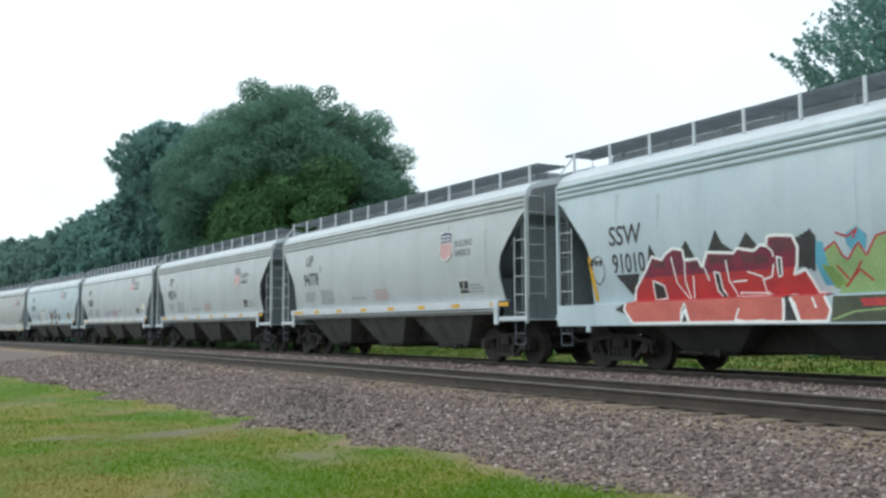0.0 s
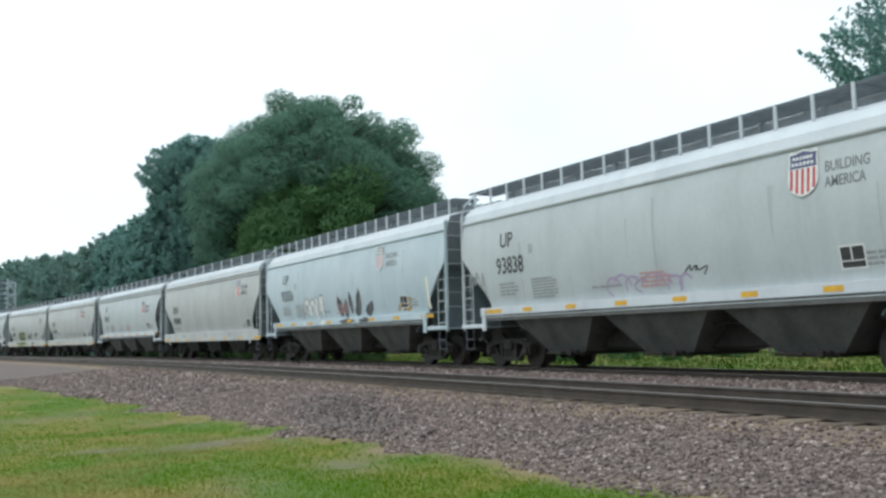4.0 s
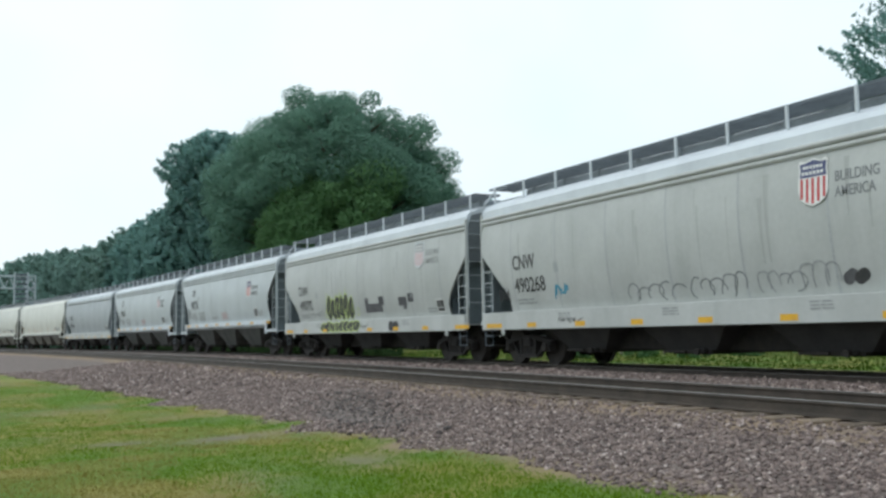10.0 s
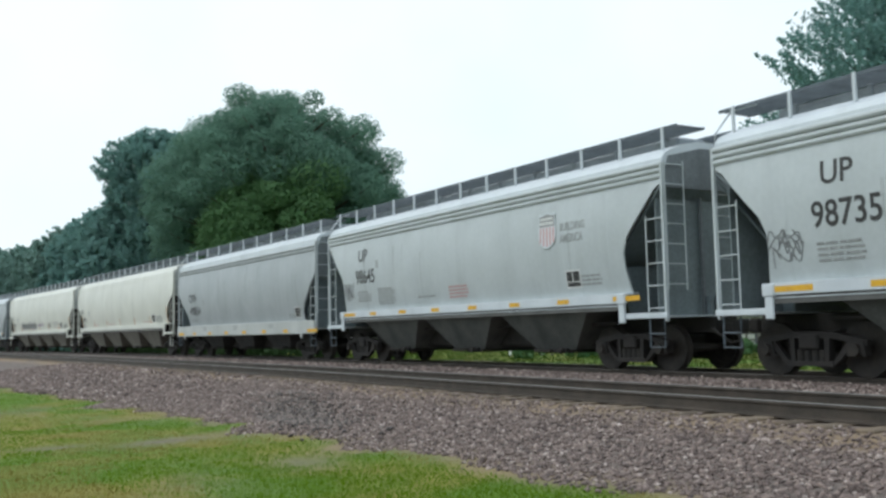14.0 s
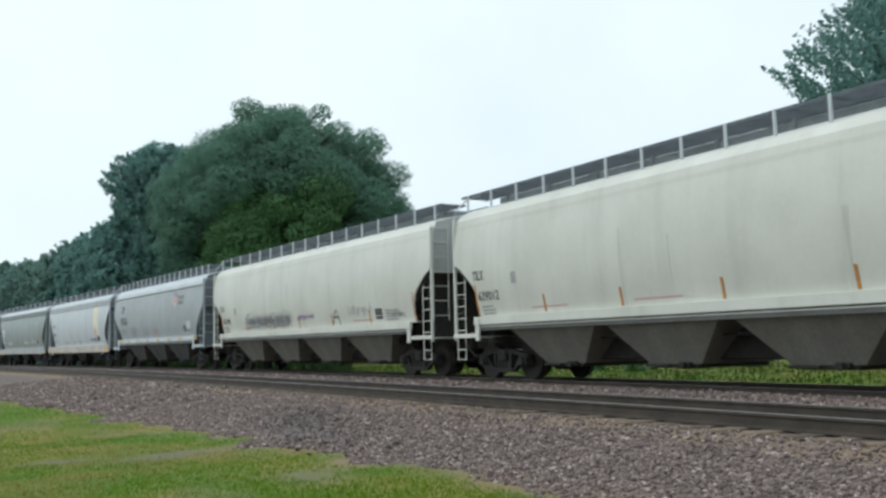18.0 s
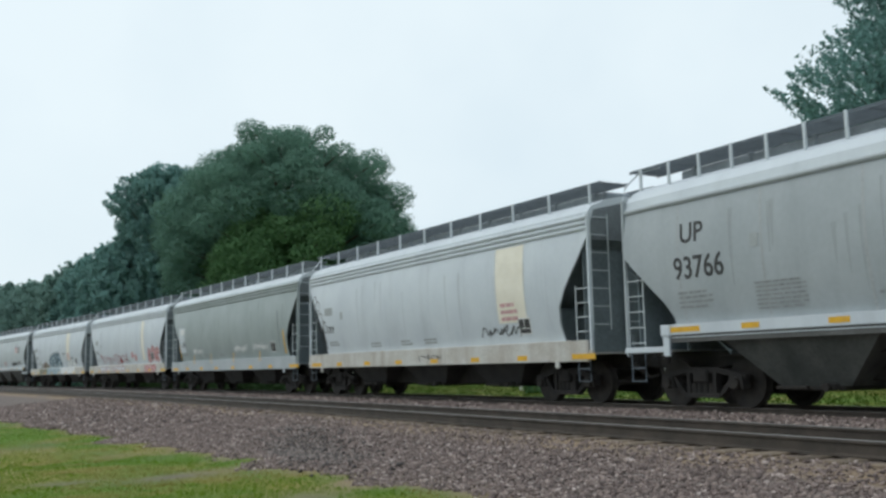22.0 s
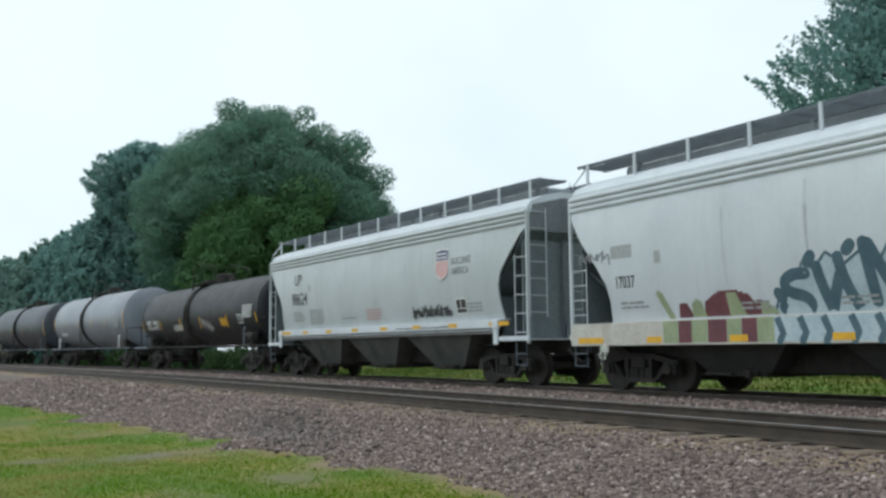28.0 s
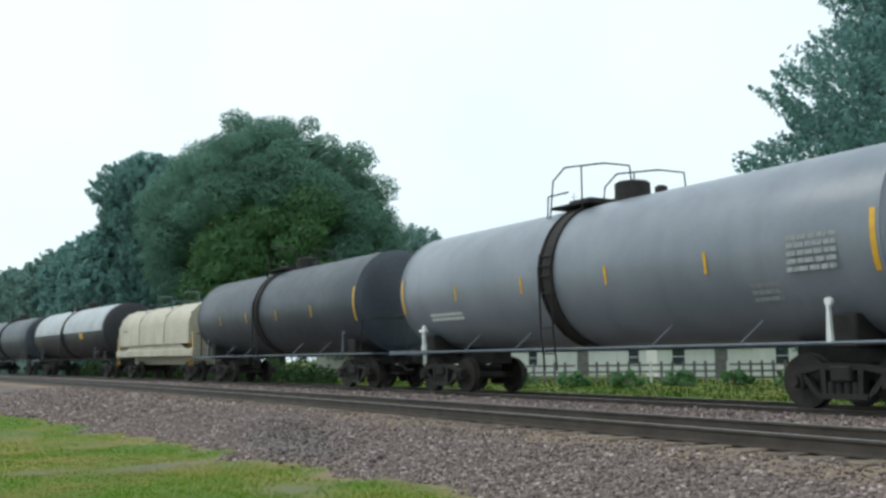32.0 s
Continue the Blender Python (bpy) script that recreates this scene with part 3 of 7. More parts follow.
def bars(parent, y, z, width, rows, material=FADED, pitch=0.09, height=0.045, x=-1.5575, seed=1, name="stencil"):
    """Small print that cannot be read: short bars in lines."""
    rng, s = random.Random(seed), Shape()
    for r in range(rows):
        k = 0.0
        while k < width * (1.0 if r % 3 else 0.8):
            w = min(rng.uniform(0.08, 0.3), width - k)
            s.box(k, k + w * 0.85, -r * pitch, -r * pitch + height, 0, 0.003)
            k += w
    return tagged(part(name, s.mesh(name), material, parent, at=on_side(y, z - (rows - 1) * pitch, x, rows * pitch) @ Matrix.Translation((0, (rows - 1) * pitch, 0))), kind="stuff")


def panel(parent, y, z, w, h, material, name="panel", x=-1.557, depth=0.004, label=""):
    if h > 0.6 and x > -1.58:
        s = Shape()
        curved(s, y - w, y, z, z + h, -x - 1.555 + depth)
        return part(name, s, material, parent, label)
    return part(name, shared(("panel", w, h, depth), lambda s: s.box(0, w, 0, h, 0, depth)), material, parent, label, at=on_side(y, z, x, h))


# ---- covered hoppers ----
CUTS = {  # how the ends of the side sheets are cut back: (inset, height)
    "octagon": ((0.0, 3.72), (0.2, 3.6), (0.55, 3.22), (1.02, 2.72), (1.14, 2.42), (1.14, 2.1), (1.04, 1.44)),
    "diagonal": ((0.0, 3.02), (0.2, 2.82), (1.05, 2.02), (1.26, 1.72), (1.26, 1.40)),
    "triangle": ((0.0, 3.68), (0.35, 3.15), (0.85, 2.55), (1.1, 2.15), (1.16, 1.8), (1.1, 1.28)),
    "keyhole": ((0.0, 3.02), (0.3, 2.86), (0.62, 2.62), (0.9, 2.38), (1.02, 2.1), (1.06, 1.8), (1.04, 1.40)),
}


def make_board(s, a):
    """A walkway grating: upright bearing bars between two edge channels."""
    for k in range(11):
        x = -0.38 + 0.076 * k
        edge = k in (0, 10)
        s.box(x - (0.012 if edge else 0.003), x + (0.012 if edge else 0.003), -a - 0.12, a + 0.12, -0.01 if edge else 0.004, 0.05 if edge else 0.042)
    for k in range(int(2 * a / 0.9) + 1):
        y = -a + 0.9 * k
        s.box(-0.38, 0.38, y - 0.012, y + 0.012, 0.02, 0.044)


def hopper(label, paint, half=7.75, cut="octagon", eave=None, ribs=3, sill="strip", roof_paint=None, slope_paint=None, dirty_seams=False, posts=13, bays=3, gap=0.55, seams=7, sill_paint=None, end_paint=None, yellow_ends=True, reflectors=True, chute_paint=None):
    """A covered hopper car. half: half its length over the corner posts; its head end points to -y. sill: a narrow white strip or a deep plate."""
    car = thing("hopper_car", label, "hopper car", "freight train")
    eave = eave or (3.80 if ribs > 1 else 3.91)
    half += 0.1 if cut == "octagon" else 0.0
    a, roof_paint, slope_paint, end_paint = half, roof_paint or PALE, slope_paint or SLOPE, end_paint or END_PAINT
    sill_paint = sill_paint or PALE
    deep = sill == "deep"
    lo, hi = (0.92, 1.38) if deep else (1.38, 1.58)
    key = (half, cut, eave, ribs)

    def make_side(s):
        right = [(a - 0.02, eave)] + [(a - 0.02 - i, z) for i, z in CUTS[cut]]
        right[-1] = (right[-1][0], hi - 0.02)
        rows = []
        for (ya, za), (yb, zb) in zip(right, right[1:]):
            m = max(1, int((za - zb) / 0.16))
            rows += [(ya + (yb - ya) * i / m, za + (zb - za) * i / m) for i in range(m)]
        rows.append(right[-1])
        for y, z in rows:
            s.v += [(-1.555 + bulge(z), -y, z), (-1.555 + bulge(z), y, z), (-1.515 + bulge(z), y, z), (-1.515 + bulge(z), -y, z)]
        for i in range(len(rows) - 1):
            s.f += [(4 * i + j, 4 * i + (j + 1) % 4, 4 * i + 4 + (j + 1) % 4, 4 * i + 4 + j) for j in range(4)]
        s.f += [(0, 1, 2, 3), tuple(len(s.v) - k for k in (1, 2, 3, 4))]
    for turn in (0, 180):
        part("side_sheet", shared(("side_sheet", key, deep), make_side, True), paint, car, at=pose(0, 0, 0, 0, 0, turn))
    e0 = inset(eave)
    for k in range(seams):
        y = -a + 1.6 + (2 * a - 3.2) * k / (seams - 1)
        part("seam", shared(("seam", eave, deep), lambda s: curved(s, -0.022, 0.022, hi + 0.02, eave - 0.02, 0.004), True), SEAM_DIRT if dirty_seams else paint, car, at=Matrix.Translation((0, y, 0)))

    def make_roof(s):
        if ribs < 2:
            outline = [(-1.553 + e0, eave), (-1.545 + e0, eave + 0.10), (-1.47 + e0 / 2, eave + 0.26), (-1.26, eave + 0.45), (-0.9, eave + 0.60), (-0.45, eave + 0.68)]
        else:
            outline = [(-1.555 + e0, eave), (-1.50 + e0 / 2, eave + 0.40), (-1.36, eave + 0.52), (-0.95, eave + 0.70), (-0.45, eave + 0.80)]
        s.prism(outline + [(-x, z) for x, z in reversed(outline)], -a + 0.02, a - 0.02)
    part("roof", shared(("roof", key), make_roof), roof_paint, car, "pale curved roof")
    for x in (-1.552, 1.552):
        for k in range(ribs):
            part("eave_rib", shared(("eave_rib", a), lambda s: s.tube([(0, -a + 0.03, 0), (0, a - 0.03, 0)], 0.053, 8), True), paint, car, at=Matrix.Translation((x - math.copysign(e0 * (1 - 0.12 * k), x), 0, eave + 0.04 + 0.115 * k)))
    for e in (-1, 1):
        m = pose(0, 0, 0, 0, 0, 0 if e > 0 else 180)
        foot = CUTS[cut][0][1] - 0.1
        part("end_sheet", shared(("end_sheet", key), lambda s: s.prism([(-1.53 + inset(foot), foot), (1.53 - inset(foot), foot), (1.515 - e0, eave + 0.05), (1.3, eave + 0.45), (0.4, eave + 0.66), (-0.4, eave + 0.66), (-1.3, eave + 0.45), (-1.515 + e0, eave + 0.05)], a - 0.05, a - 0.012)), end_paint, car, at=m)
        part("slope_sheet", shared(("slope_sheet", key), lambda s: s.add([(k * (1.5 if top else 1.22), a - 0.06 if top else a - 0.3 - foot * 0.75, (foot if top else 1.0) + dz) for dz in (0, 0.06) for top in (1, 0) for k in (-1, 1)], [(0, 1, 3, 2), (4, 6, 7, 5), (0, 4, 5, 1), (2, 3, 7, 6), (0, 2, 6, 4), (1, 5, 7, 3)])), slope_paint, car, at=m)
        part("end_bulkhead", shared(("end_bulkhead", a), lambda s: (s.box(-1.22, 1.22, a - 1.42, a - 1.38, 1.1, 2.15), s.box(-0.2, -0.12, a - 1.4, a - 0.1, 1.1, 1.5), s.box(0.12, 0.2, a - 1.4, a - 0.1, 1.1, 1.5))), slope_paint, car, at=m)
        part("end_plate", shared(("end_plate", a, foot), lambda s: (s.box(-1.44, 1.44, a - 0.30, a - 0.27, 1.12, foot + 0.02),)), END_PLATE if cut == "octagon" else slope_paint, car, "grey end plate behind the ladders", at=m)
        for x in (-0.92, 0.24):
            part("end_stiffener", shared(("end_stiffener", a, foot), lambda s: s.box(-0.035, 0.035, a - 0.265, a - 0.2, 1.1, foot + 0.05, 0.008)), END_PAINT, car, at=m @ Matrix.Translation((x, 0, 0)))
        part("end_platform", shared(("end_platform", a), lambda s: (s.box(-1.5, 1.5, a - 1.1, a + 0.02, 1.08, 1.11), s.box(-1.56, -1.50, a - 1.12, a + 0.06, 1.06, 1.17, 0.01), s.box(1.50, 1.56, a - 1.12, a + 0.06, 1.06, 1.17, 0.01))), sill_paint, car, at=m)
        part("draft_sill", shared(("draft_sill", a), lambda s: s.box(-0.32, 0.32, a - 3.4, a + 0.1, 0.75, 1.08, 0.02)), STEEL_DARK, car, at=m)
        for x in (-1.5, 1.5):
            part("corner_post", shared(("corner_post", eave), lambda s: s.box(-0.04, 0.04, -0.032, 0.032, 1.0, eave + 0.3, 0.01)), paint, car, at=Matrix.Translation((x, e * a, 0)))
            ladder(car, x, e * (a - 0.5) if e > 0 else -a + 0.04, 0.46, 1.14, 3.1 if cut == "octagon" else 2.6, sill_paint if sill_paint is CREAM else GREY, 5)
            part("step", shared("step", lambda s: (s.tube([(0, 0, 1.05), (0, 0, 0.50), (0, 0.4, 0.50), (0, 0.4, 1.05)], 0.02, 6), s.tube([(0, 0, 0.76), (0, 0.4, 0.76)], 0.016, 6)), True), sill_paint if sill_paint is CREAM else GALV, car, "bent stirrup step", at=Matrix.Translation((x, e * (a - 0.28) - 0.2, 0)))
        ladder(car, -0.98 if e > 0 else -0.98, e * (a + 0.05), 0.5, 1.6, eave + 0.35, sill_paint if sill_paint is CREAM else GREY, 7, turn=90)
        part("brace", shared(("brace", eave, a), lambda s: s.tube([(-1.45, a - 0.03, foot - 0.1), (-0.2, a - 1.3, 1.15)], 0.035, 6)), slope_paint, car, at=m)
        part("grab_iron", shared(("grab_iron", eave), lambda s: s.tube([(-1.5, 0, eave + 0.3), (-1.42, 0, eave + 0.6), (-1.1, -0.1, 4.83), (-1.1, -0.7, 4.83)], 0.022, 6), True), PALE, car, at=m @ Matrix.Translation((0, a - 0.02, 0)))
        if not deep:
            part("jack_bracket", shared("jack_bracket", lambda s: (s.box(-0.03, 0.03, -0.09, 0.09, 0.98, 1.58, 0.015), s.box(-0.05, 0.05, -0.13, 0.13, 1.36, 1.58, 0.02))), sill_paint, car, at=Matrix.Translation((-1.575, e * (a - 1.2), 0)))
        else:
            part("jack_bracket", shared("jack_lug", lambda s: (s.box(-0.03, 0.03, -0.07, 0.07, 0.78, 0.96, 0.02),)), sill_paint, car, at=Matrix.Translation((-1.57, e * (a - 1.15), 0)))
        truck(car, e * (a - 1.55))
        coupler(car, e * (a + gap - 0.12), e)
    for x, turn in ((-1.552, 0), (1.552, 180)):
        short = 0.05 if deep else 1.1
        part("side_sill", shared(("side_sill", a, deep), lambda s: (s.box(-0.035, 0.035, -a + short, a - short, lo, hi, 0.012), s.box(-0.0362, 0.0362, -a + short, a - short, hi - 0.03, hi, 0.004), s.prism([(0.03, hi - 0.03), (0.03, hi - 0.004), (0.36, hi + 0.03), (0.36, hi)], -a + max(short, 1.1), a - max(short, 1.1)))), sill_paint, car, at=pose(x, 0, 0, 0, 0, turn))
        if not deep:
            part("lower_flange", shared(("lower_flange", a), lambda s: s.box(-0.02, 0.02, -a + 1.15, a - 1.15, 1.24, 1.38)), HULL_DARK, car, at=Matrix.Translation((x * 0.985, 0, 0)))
            part("flange_lip", shared(("flange_lip", a), lambda s: s.box(-0.025, 0.025, -a + 1.3, a - 1.3, 1.325, 1.345, 0.004)), sill_paint, car, "thin pale lip under the sill", at=Matrix.Translation((x * 0.99, 0, 0)))
    top = 4.85
    for x in (-0.78, 0.78):
        part("running_board", shared(("running_board", a), lambda s: make_board(s, a)), GALV, car, "galvanised grating walkway", at=Matrix.Translation((x, 0, top - 0.02)))
        for i in range(posts):
            y = -a + 0.25 + (2 * a - 0.5) * i / (posts - 1)
            part("board_post", shared("board_post", lambda s: (s.box(-0.022, 0.022, -0.032, 0.032, -0.44, 0.035, 0.006))), PALE, car, "pale bracket post", at=pose(x * 1.53, y, top, 0, 0, 0 if x < 0 else 180))
    part("hatch_cover", shared(("hatch_cover", a), lambda s: (s.box(-0.42, 0.42, -a + 0.6, a - 0.6, 0, 0.34, 0.05), [s.box(-0.45, 0.45, y - 0.05, y + 0.05, 0.1, 0.36, 0.02) for y in (-a + 1.0 + (2 * a - 2.0) * k / 9 for k in range(10))])), HATCH, car, "long grey trough hatch with cross straps", at=Matrix.Translation((0, 0, 4.48)))
    pitch = (2 * a - 4.6) / bays
    for i in range(bays):
        y = (i - (bays - 1) / 2) * pitch
        part("chute", shared(("chute", a, bays), lambda s: s.add([(-1.46, -pitch / 2 + 0.12, 1.32), (1.46, -pitch / 2 + 0.12, 1.32), (1.46, pitch / 2 - 0.12, 1.32), (-1.46, pitch / 2 - 0.12, 1.32), (-1.0, -0.72, 0.42), (1.0, -0.72, 0.42), (1.0, 0.72, 0.42), (-1.0, 0.72, 0.42)], [(0, 1, 2, 3), (7, 6, 5, 4), (0, 4, 5, 1), (1, 5, 6, 2), (2, 6, 7, 3), (3, 7, 4, 0)])), chute_paint or (CHUTE_DARK if deep else CHUTE), car, "dusty steel discharge chute", at=Matrix.Translation((0, y, 0)))
        gate = part("outlet_gate", shared("outlet_gate", lambda s: (s.box(-1.0, 1.0, -0.58, 0.58, 0.34, 0.47, 0.02), s.box(-1.12, -1.0, -0.5, -0.2, 0.36, 0.46, 0.02))), STEEL_DARK, car, at=Matrix.Translation((0, y, 0)))
        part("gate_shaft", shared("gate_shaft", lambda s: (s.tube([(-1.15, -0.36, 0.40), (1.15, -0.36, 0.40)], 0.03, 8), s.turned([(-1.2, 0.07), (-1.13, 0.07)], 10, "x", (0, -0.36, 0.40)), s.box(-1.1, -1.02, 0.1, 0.75, 0.36, 0.42, 0.01))), WHEEL, gate)
    # The wider box is an added dark fill closing the gaps between the chutes.
    part("centre_sill", shared(("centre_sill", a, deep), lambda s: (s.box(-0.34, 0.34, -a + 2.5, a - 2.5, 0.72, 1.25, 0.02), s.box(-0.62, 0.62, -a + 3.3, a - 3.3, 0.40 if deep else 0.5, 1.3, 0.03))), STEEL_DARK, car)
    part("brake_pipe", shared(("brake_pipe", a), lambda s: s.tube([(-1.0, -a + 2.0, 0.98), (-1.0, a - 2.0, 0.98)], 0.03, 6), True), STEEL_DARK, car)
    part("brake_cylinder", shared("brake_cylinder", lambda s: (s.turned([(-0.4, 0.08), (-0.38, 0.16), (0.2, 0.16), (0.22, 0.05), (0.5, 0.05)], 12, "y", (-0.7, 0, 0.92)),), True), STEEL_DARK, car, at=Matrix.Translation((0, a - 2.9, 0)))
    part("air_reservoir", shared("air_reservoir", lambda s: s.turned([(-0.36, 0.1), (-0.32, 0.2), (0.32, 0.2), (0.36, 0.1)], 12, "y", (0.5, 0.9, 0.9)), True), STEEL_DARK, car, at=Matrix.Translation((0, a - 2.9, 0)))
    # yellow reflectors along the sill
    z = 1.43 if not deep else 0.97
    for i in range(8 if reflectors else 0):
        y = a - 1.3 - (2 * a - 2.75) * i / 7 if not deep else a - 0.3 - (2 * a - 0.9) * i / 7
        wide = (i in (0, 7)) and yellow_ends
        panel(car, y, z, 0.8 if wide else 0.4, 0.12 if deep else 0.10, YELLOW, "reflector", -1.589)
    return car


def tank_car(label, paint, half=8.05, radius=1.63, marks=YELLOW, belt=True):
    """A tank car with a stub sill at each end; its head end points to -y."""
    car = thing("tank_car", label, "tank car", "freight train")
    a, zc = half, 1.14 + radius
    body = [(-a + 0.38, 0.02), (-a + 0.40, radius * 0.5), (-a + 0.45, radius * 0.84), (-a + 0.50, radius * 0.965), (-a + 0.55, radius * 0.995), (-a + 0.57, radius)]
    part("tank", shared(("tank", a, radius), lambda s: s.turned(body + [(-a + 0.57 + (2 * a - 1.14) * i / 6, radius) for i in range(1, 6)] + [(-y, r) for y, r in reversed(body)], 48, "y"), True), paint, car, at=Matrix.Translation((0, 0, zc)))
    for y in (-a + 0.57, a - 0.57):
        part("tank_rim", shared(("tank_rim", radius), lambda s: s.turned([(-0.03, radius - 0.02), (-0.03, radius + 0.012), (0.03, radius + 0.012), (0.03, radius - 0.02)], 48, "y"), True), paint, car, at=Matrix.Translation((0, y, zc)))
    if belt:
        part("tank_band", shared(("tank_band", radius), lambda s: s.turned([(-0.14, radius - 0.02), (-0.14, radius + 0.03), (0.14, radius + 0.03), (0.14, radius - 0.02)], 48, "y"), True), STEEL_DARK, car, "grimy centre belt", at=Matrix.Translation((0, 0.7, zc)))
        for y in (0.5, 0.9):
            part("belt_hoop", shared(("belt_hoop", radius), lambda s: s.turned([(-0.03, radius), (-0.03, radius + 0.06), (0.03, radius + 0.06), (0.03, radius)], 40, "y"), True), STEEL_DARK, car, at=Matrix.Translation((0, y, zc)))
    for e in (-1, 1):
        m = pose(0, 0, 0, 0, 0, 0 if e > 0 else 180)
        part("stub_sill", shared(("stub_sill", a), lambda s: (s.box(-0.3, 0.3, a - 3.2, a + 0.35, 0.75, 1.14, 0.02), s.box(-1.25, 1.25, a - 1.75, a - 1.3, 1.0, 1.55, 0.03))), STEEL_DARK, car, at=m)
        part("end_platform", shared(("tank_platform", a), lambda s: (s.box(-1.5, 1.5, a - 0.75, a + 0.35, 1.06, 1.10, 0.01), s.box(-1.54, -1.48, a - 1.9, a + 0.36, 1.02, 1.13, 0.01))), GALV, car, at=m)
        part("end_rail", shared(("end_rail", a), lambda s: s.tube([(-1.45, a - 0.5, 1.1), (-1.45, a - 0.5, 2.05), (-1.45, a - 0.35, 2.15), (-1.4, a + 0.3, 2.15), (1.4, a + 0.3, 2.15), (1.45, a - 0.35, 2.15), (1.45, a - 0.5, 1.1)], 0.022, 6), True), STEEL_DARK, car, at=m)
        part("saddle_bracket", shared(("tank_bracket", a), lambda s: (s.box(-1.5, -1.44, a - 1.6, a - 1.5, 1.1, 1.75, 0.01), s.box(-1.52, -1.42, a - 1.7, a - 1.35, 1.62, 1.7, 0.01))), WHITE if paint is TANK_GREY else TRUCK, car, at=m)
        part("step", shared("tank_step", lambda s: s.tube([(0, -0.2, 1.1), (0, -0.2, 0.5), (0, 0.2, 0.5), (0, 0.2, 1.1)], 0.02, 6), True), STEEL_DARK, car, at=Matrix.Translation((-1.45, e * (a + 0.1), 0)))
        part("jack_post", shared("jack_post", lambda s: (s.prism([(-0.05, 1.1), (0.05, 1.1), (0.02, 1.72), (-0.02, 1.72)], -0.03, 0.03, "x"), s.turned([(-0.02, 0.07), (0.05, 0.07)], 10, "x", (0, 0, 1.74)))), WHITE if paint is TANK_GREY else GALV, car, "pale post beside the tank saddle", at=Matrix.Translation((-1.5, e * 6.45, 0)))
        truck(car, e * (a - 1.75))
        coupler(car, e * (a + 0.45), e)
    if paint is TANK_BLACK:
        part("air_reservoir", shared("tank_reservoir", lambda s: (s.turned([(-0.42, 0.08), (-0.36, 0.19), (0.36, 0.19), (0.42, 0.08)], 14, "y", (-1.25, -6.6, 1.42)),), True), TRUCK, car, "rusty air reservoir")
    for x in (-1.5, 1.5):
        part("side_pipe", shared(("side_pipe", a), lambda s: s.tube([(0, -a - 0.2, 1.08), (0, a + 0.2, 1.08)], 0.035, 6), True), STEEL_DARK if paint is TANK_BLACK else GALV, car, at=Matrix.Translation((x, 0, 0)))
        for y in (-4.6, -2.4, 2.2, 4.4):
            part("pipe_strut", shared("pipe_strut", lambda s: s.tube([(0, 0, 1.08), (0.35, -0.25, 1.5)], 0.02, 6)), STEEL_DARK if paint is TANK_BLACK else GALV, car, at=Matrix.Translation((x if x < 0 else 1.15, y, 0)))
    s_ = [(-math.sin(t) * (radius + 0.07), zc + math.cos(t) * (radius + 0.07)) for t in (1.3, 1.5, 1.7)] + [(-radius - 0.02, 1.4), (-1.56, 0.62)]
    mid = Matrix.Translation((0, 0.7, 0))
    side = part("side_ladder", shared(("side_ladder", radius), lambda s: [s.tube([(x, y, z) for x, z in s_], 0.024, 6) for y in (-0.22, 0.22)], True), STEEL_DARK, car, at=mid)
    for i in range(6):
        k = i * (len(s_) - 1) / 6 + 0.2
        f = k - int(k)
        x, z = (s_[int(k)][q] * (1 - f) + s_[int(k) + 1][q] * f for q in (0, 1))
        part("rung", shared("tank_rung", lambda s: s.tube([(0, -0.22, 0), (0, 0.22, 0)], 0.018, 6)), STEEL_DARK, side, at=Matrix.Translation((x, 0, z)))
    part("manway", shared("manway", lambda s: (s.turned([(0, 0.40), (0.42, 0.40), (0.46, 0.34), (0.50, 0.1)], 20, "z"), s.turned([(0, 0.14), (0.2, 0.14), (0.24, 0.08)], 12, "z", (0, -0.9, 0))), True), STEEL_DARK, car, at=Matrix.Translation((0, -0.4, zc + radius - 0.06)))
    part("top_platform", shared("top_platform", lambda s: (s.box(-0.8, 0.8, -0.7, 0.7, 0, 0.06, 0.01), s.box(-0.4, 0.4, -0.3, 0.5, 0.06, 0.22, 0.03))), STEEL_DARK, car, at=Matrix.Translation((0, 0.9, zc + radius * 0.985)))
    for x in (-0.8, 0.8):
        part("platform_rail", shared("platform_rail", lambda s: (s.tube([(0, 1.0, 0), (0, 0.95, 0.6), (0, 0.2, 0.6)], 0.022, 6), s.tube([(0, 0.9, 0), (0, 0.75, 0.95), (0, 0.3, 1.2), (0, -1.1, 1.05), (0, -1.9, 0.85), (0, -1.95, 0.4)], 0.022, 6), s.tube([(0, -0.3, 0), (0, -0.3, 1.15)], 0.02, 6)), True), STEEL_DARK, car, at=Matrix.Translation((x, 0.7, zc + radius * 0.82)))
    return car


def round_side(car, me, y, angle, material, radius=1.63, name="mark", label="", proud=0.006):
    """Lays a flat mark on a tank's side; angle in degrees above the widest line."""
    t, zc, r = radians(angle), 1.14 + radius, radius + proud
    return part(name, me, material, car, label, at=Matrix.Translation((-math.cos(t) * r, y, zc + math.sin(t) * r)) @ Matrix.Rotation(t, 4, "Y") @ FACE)


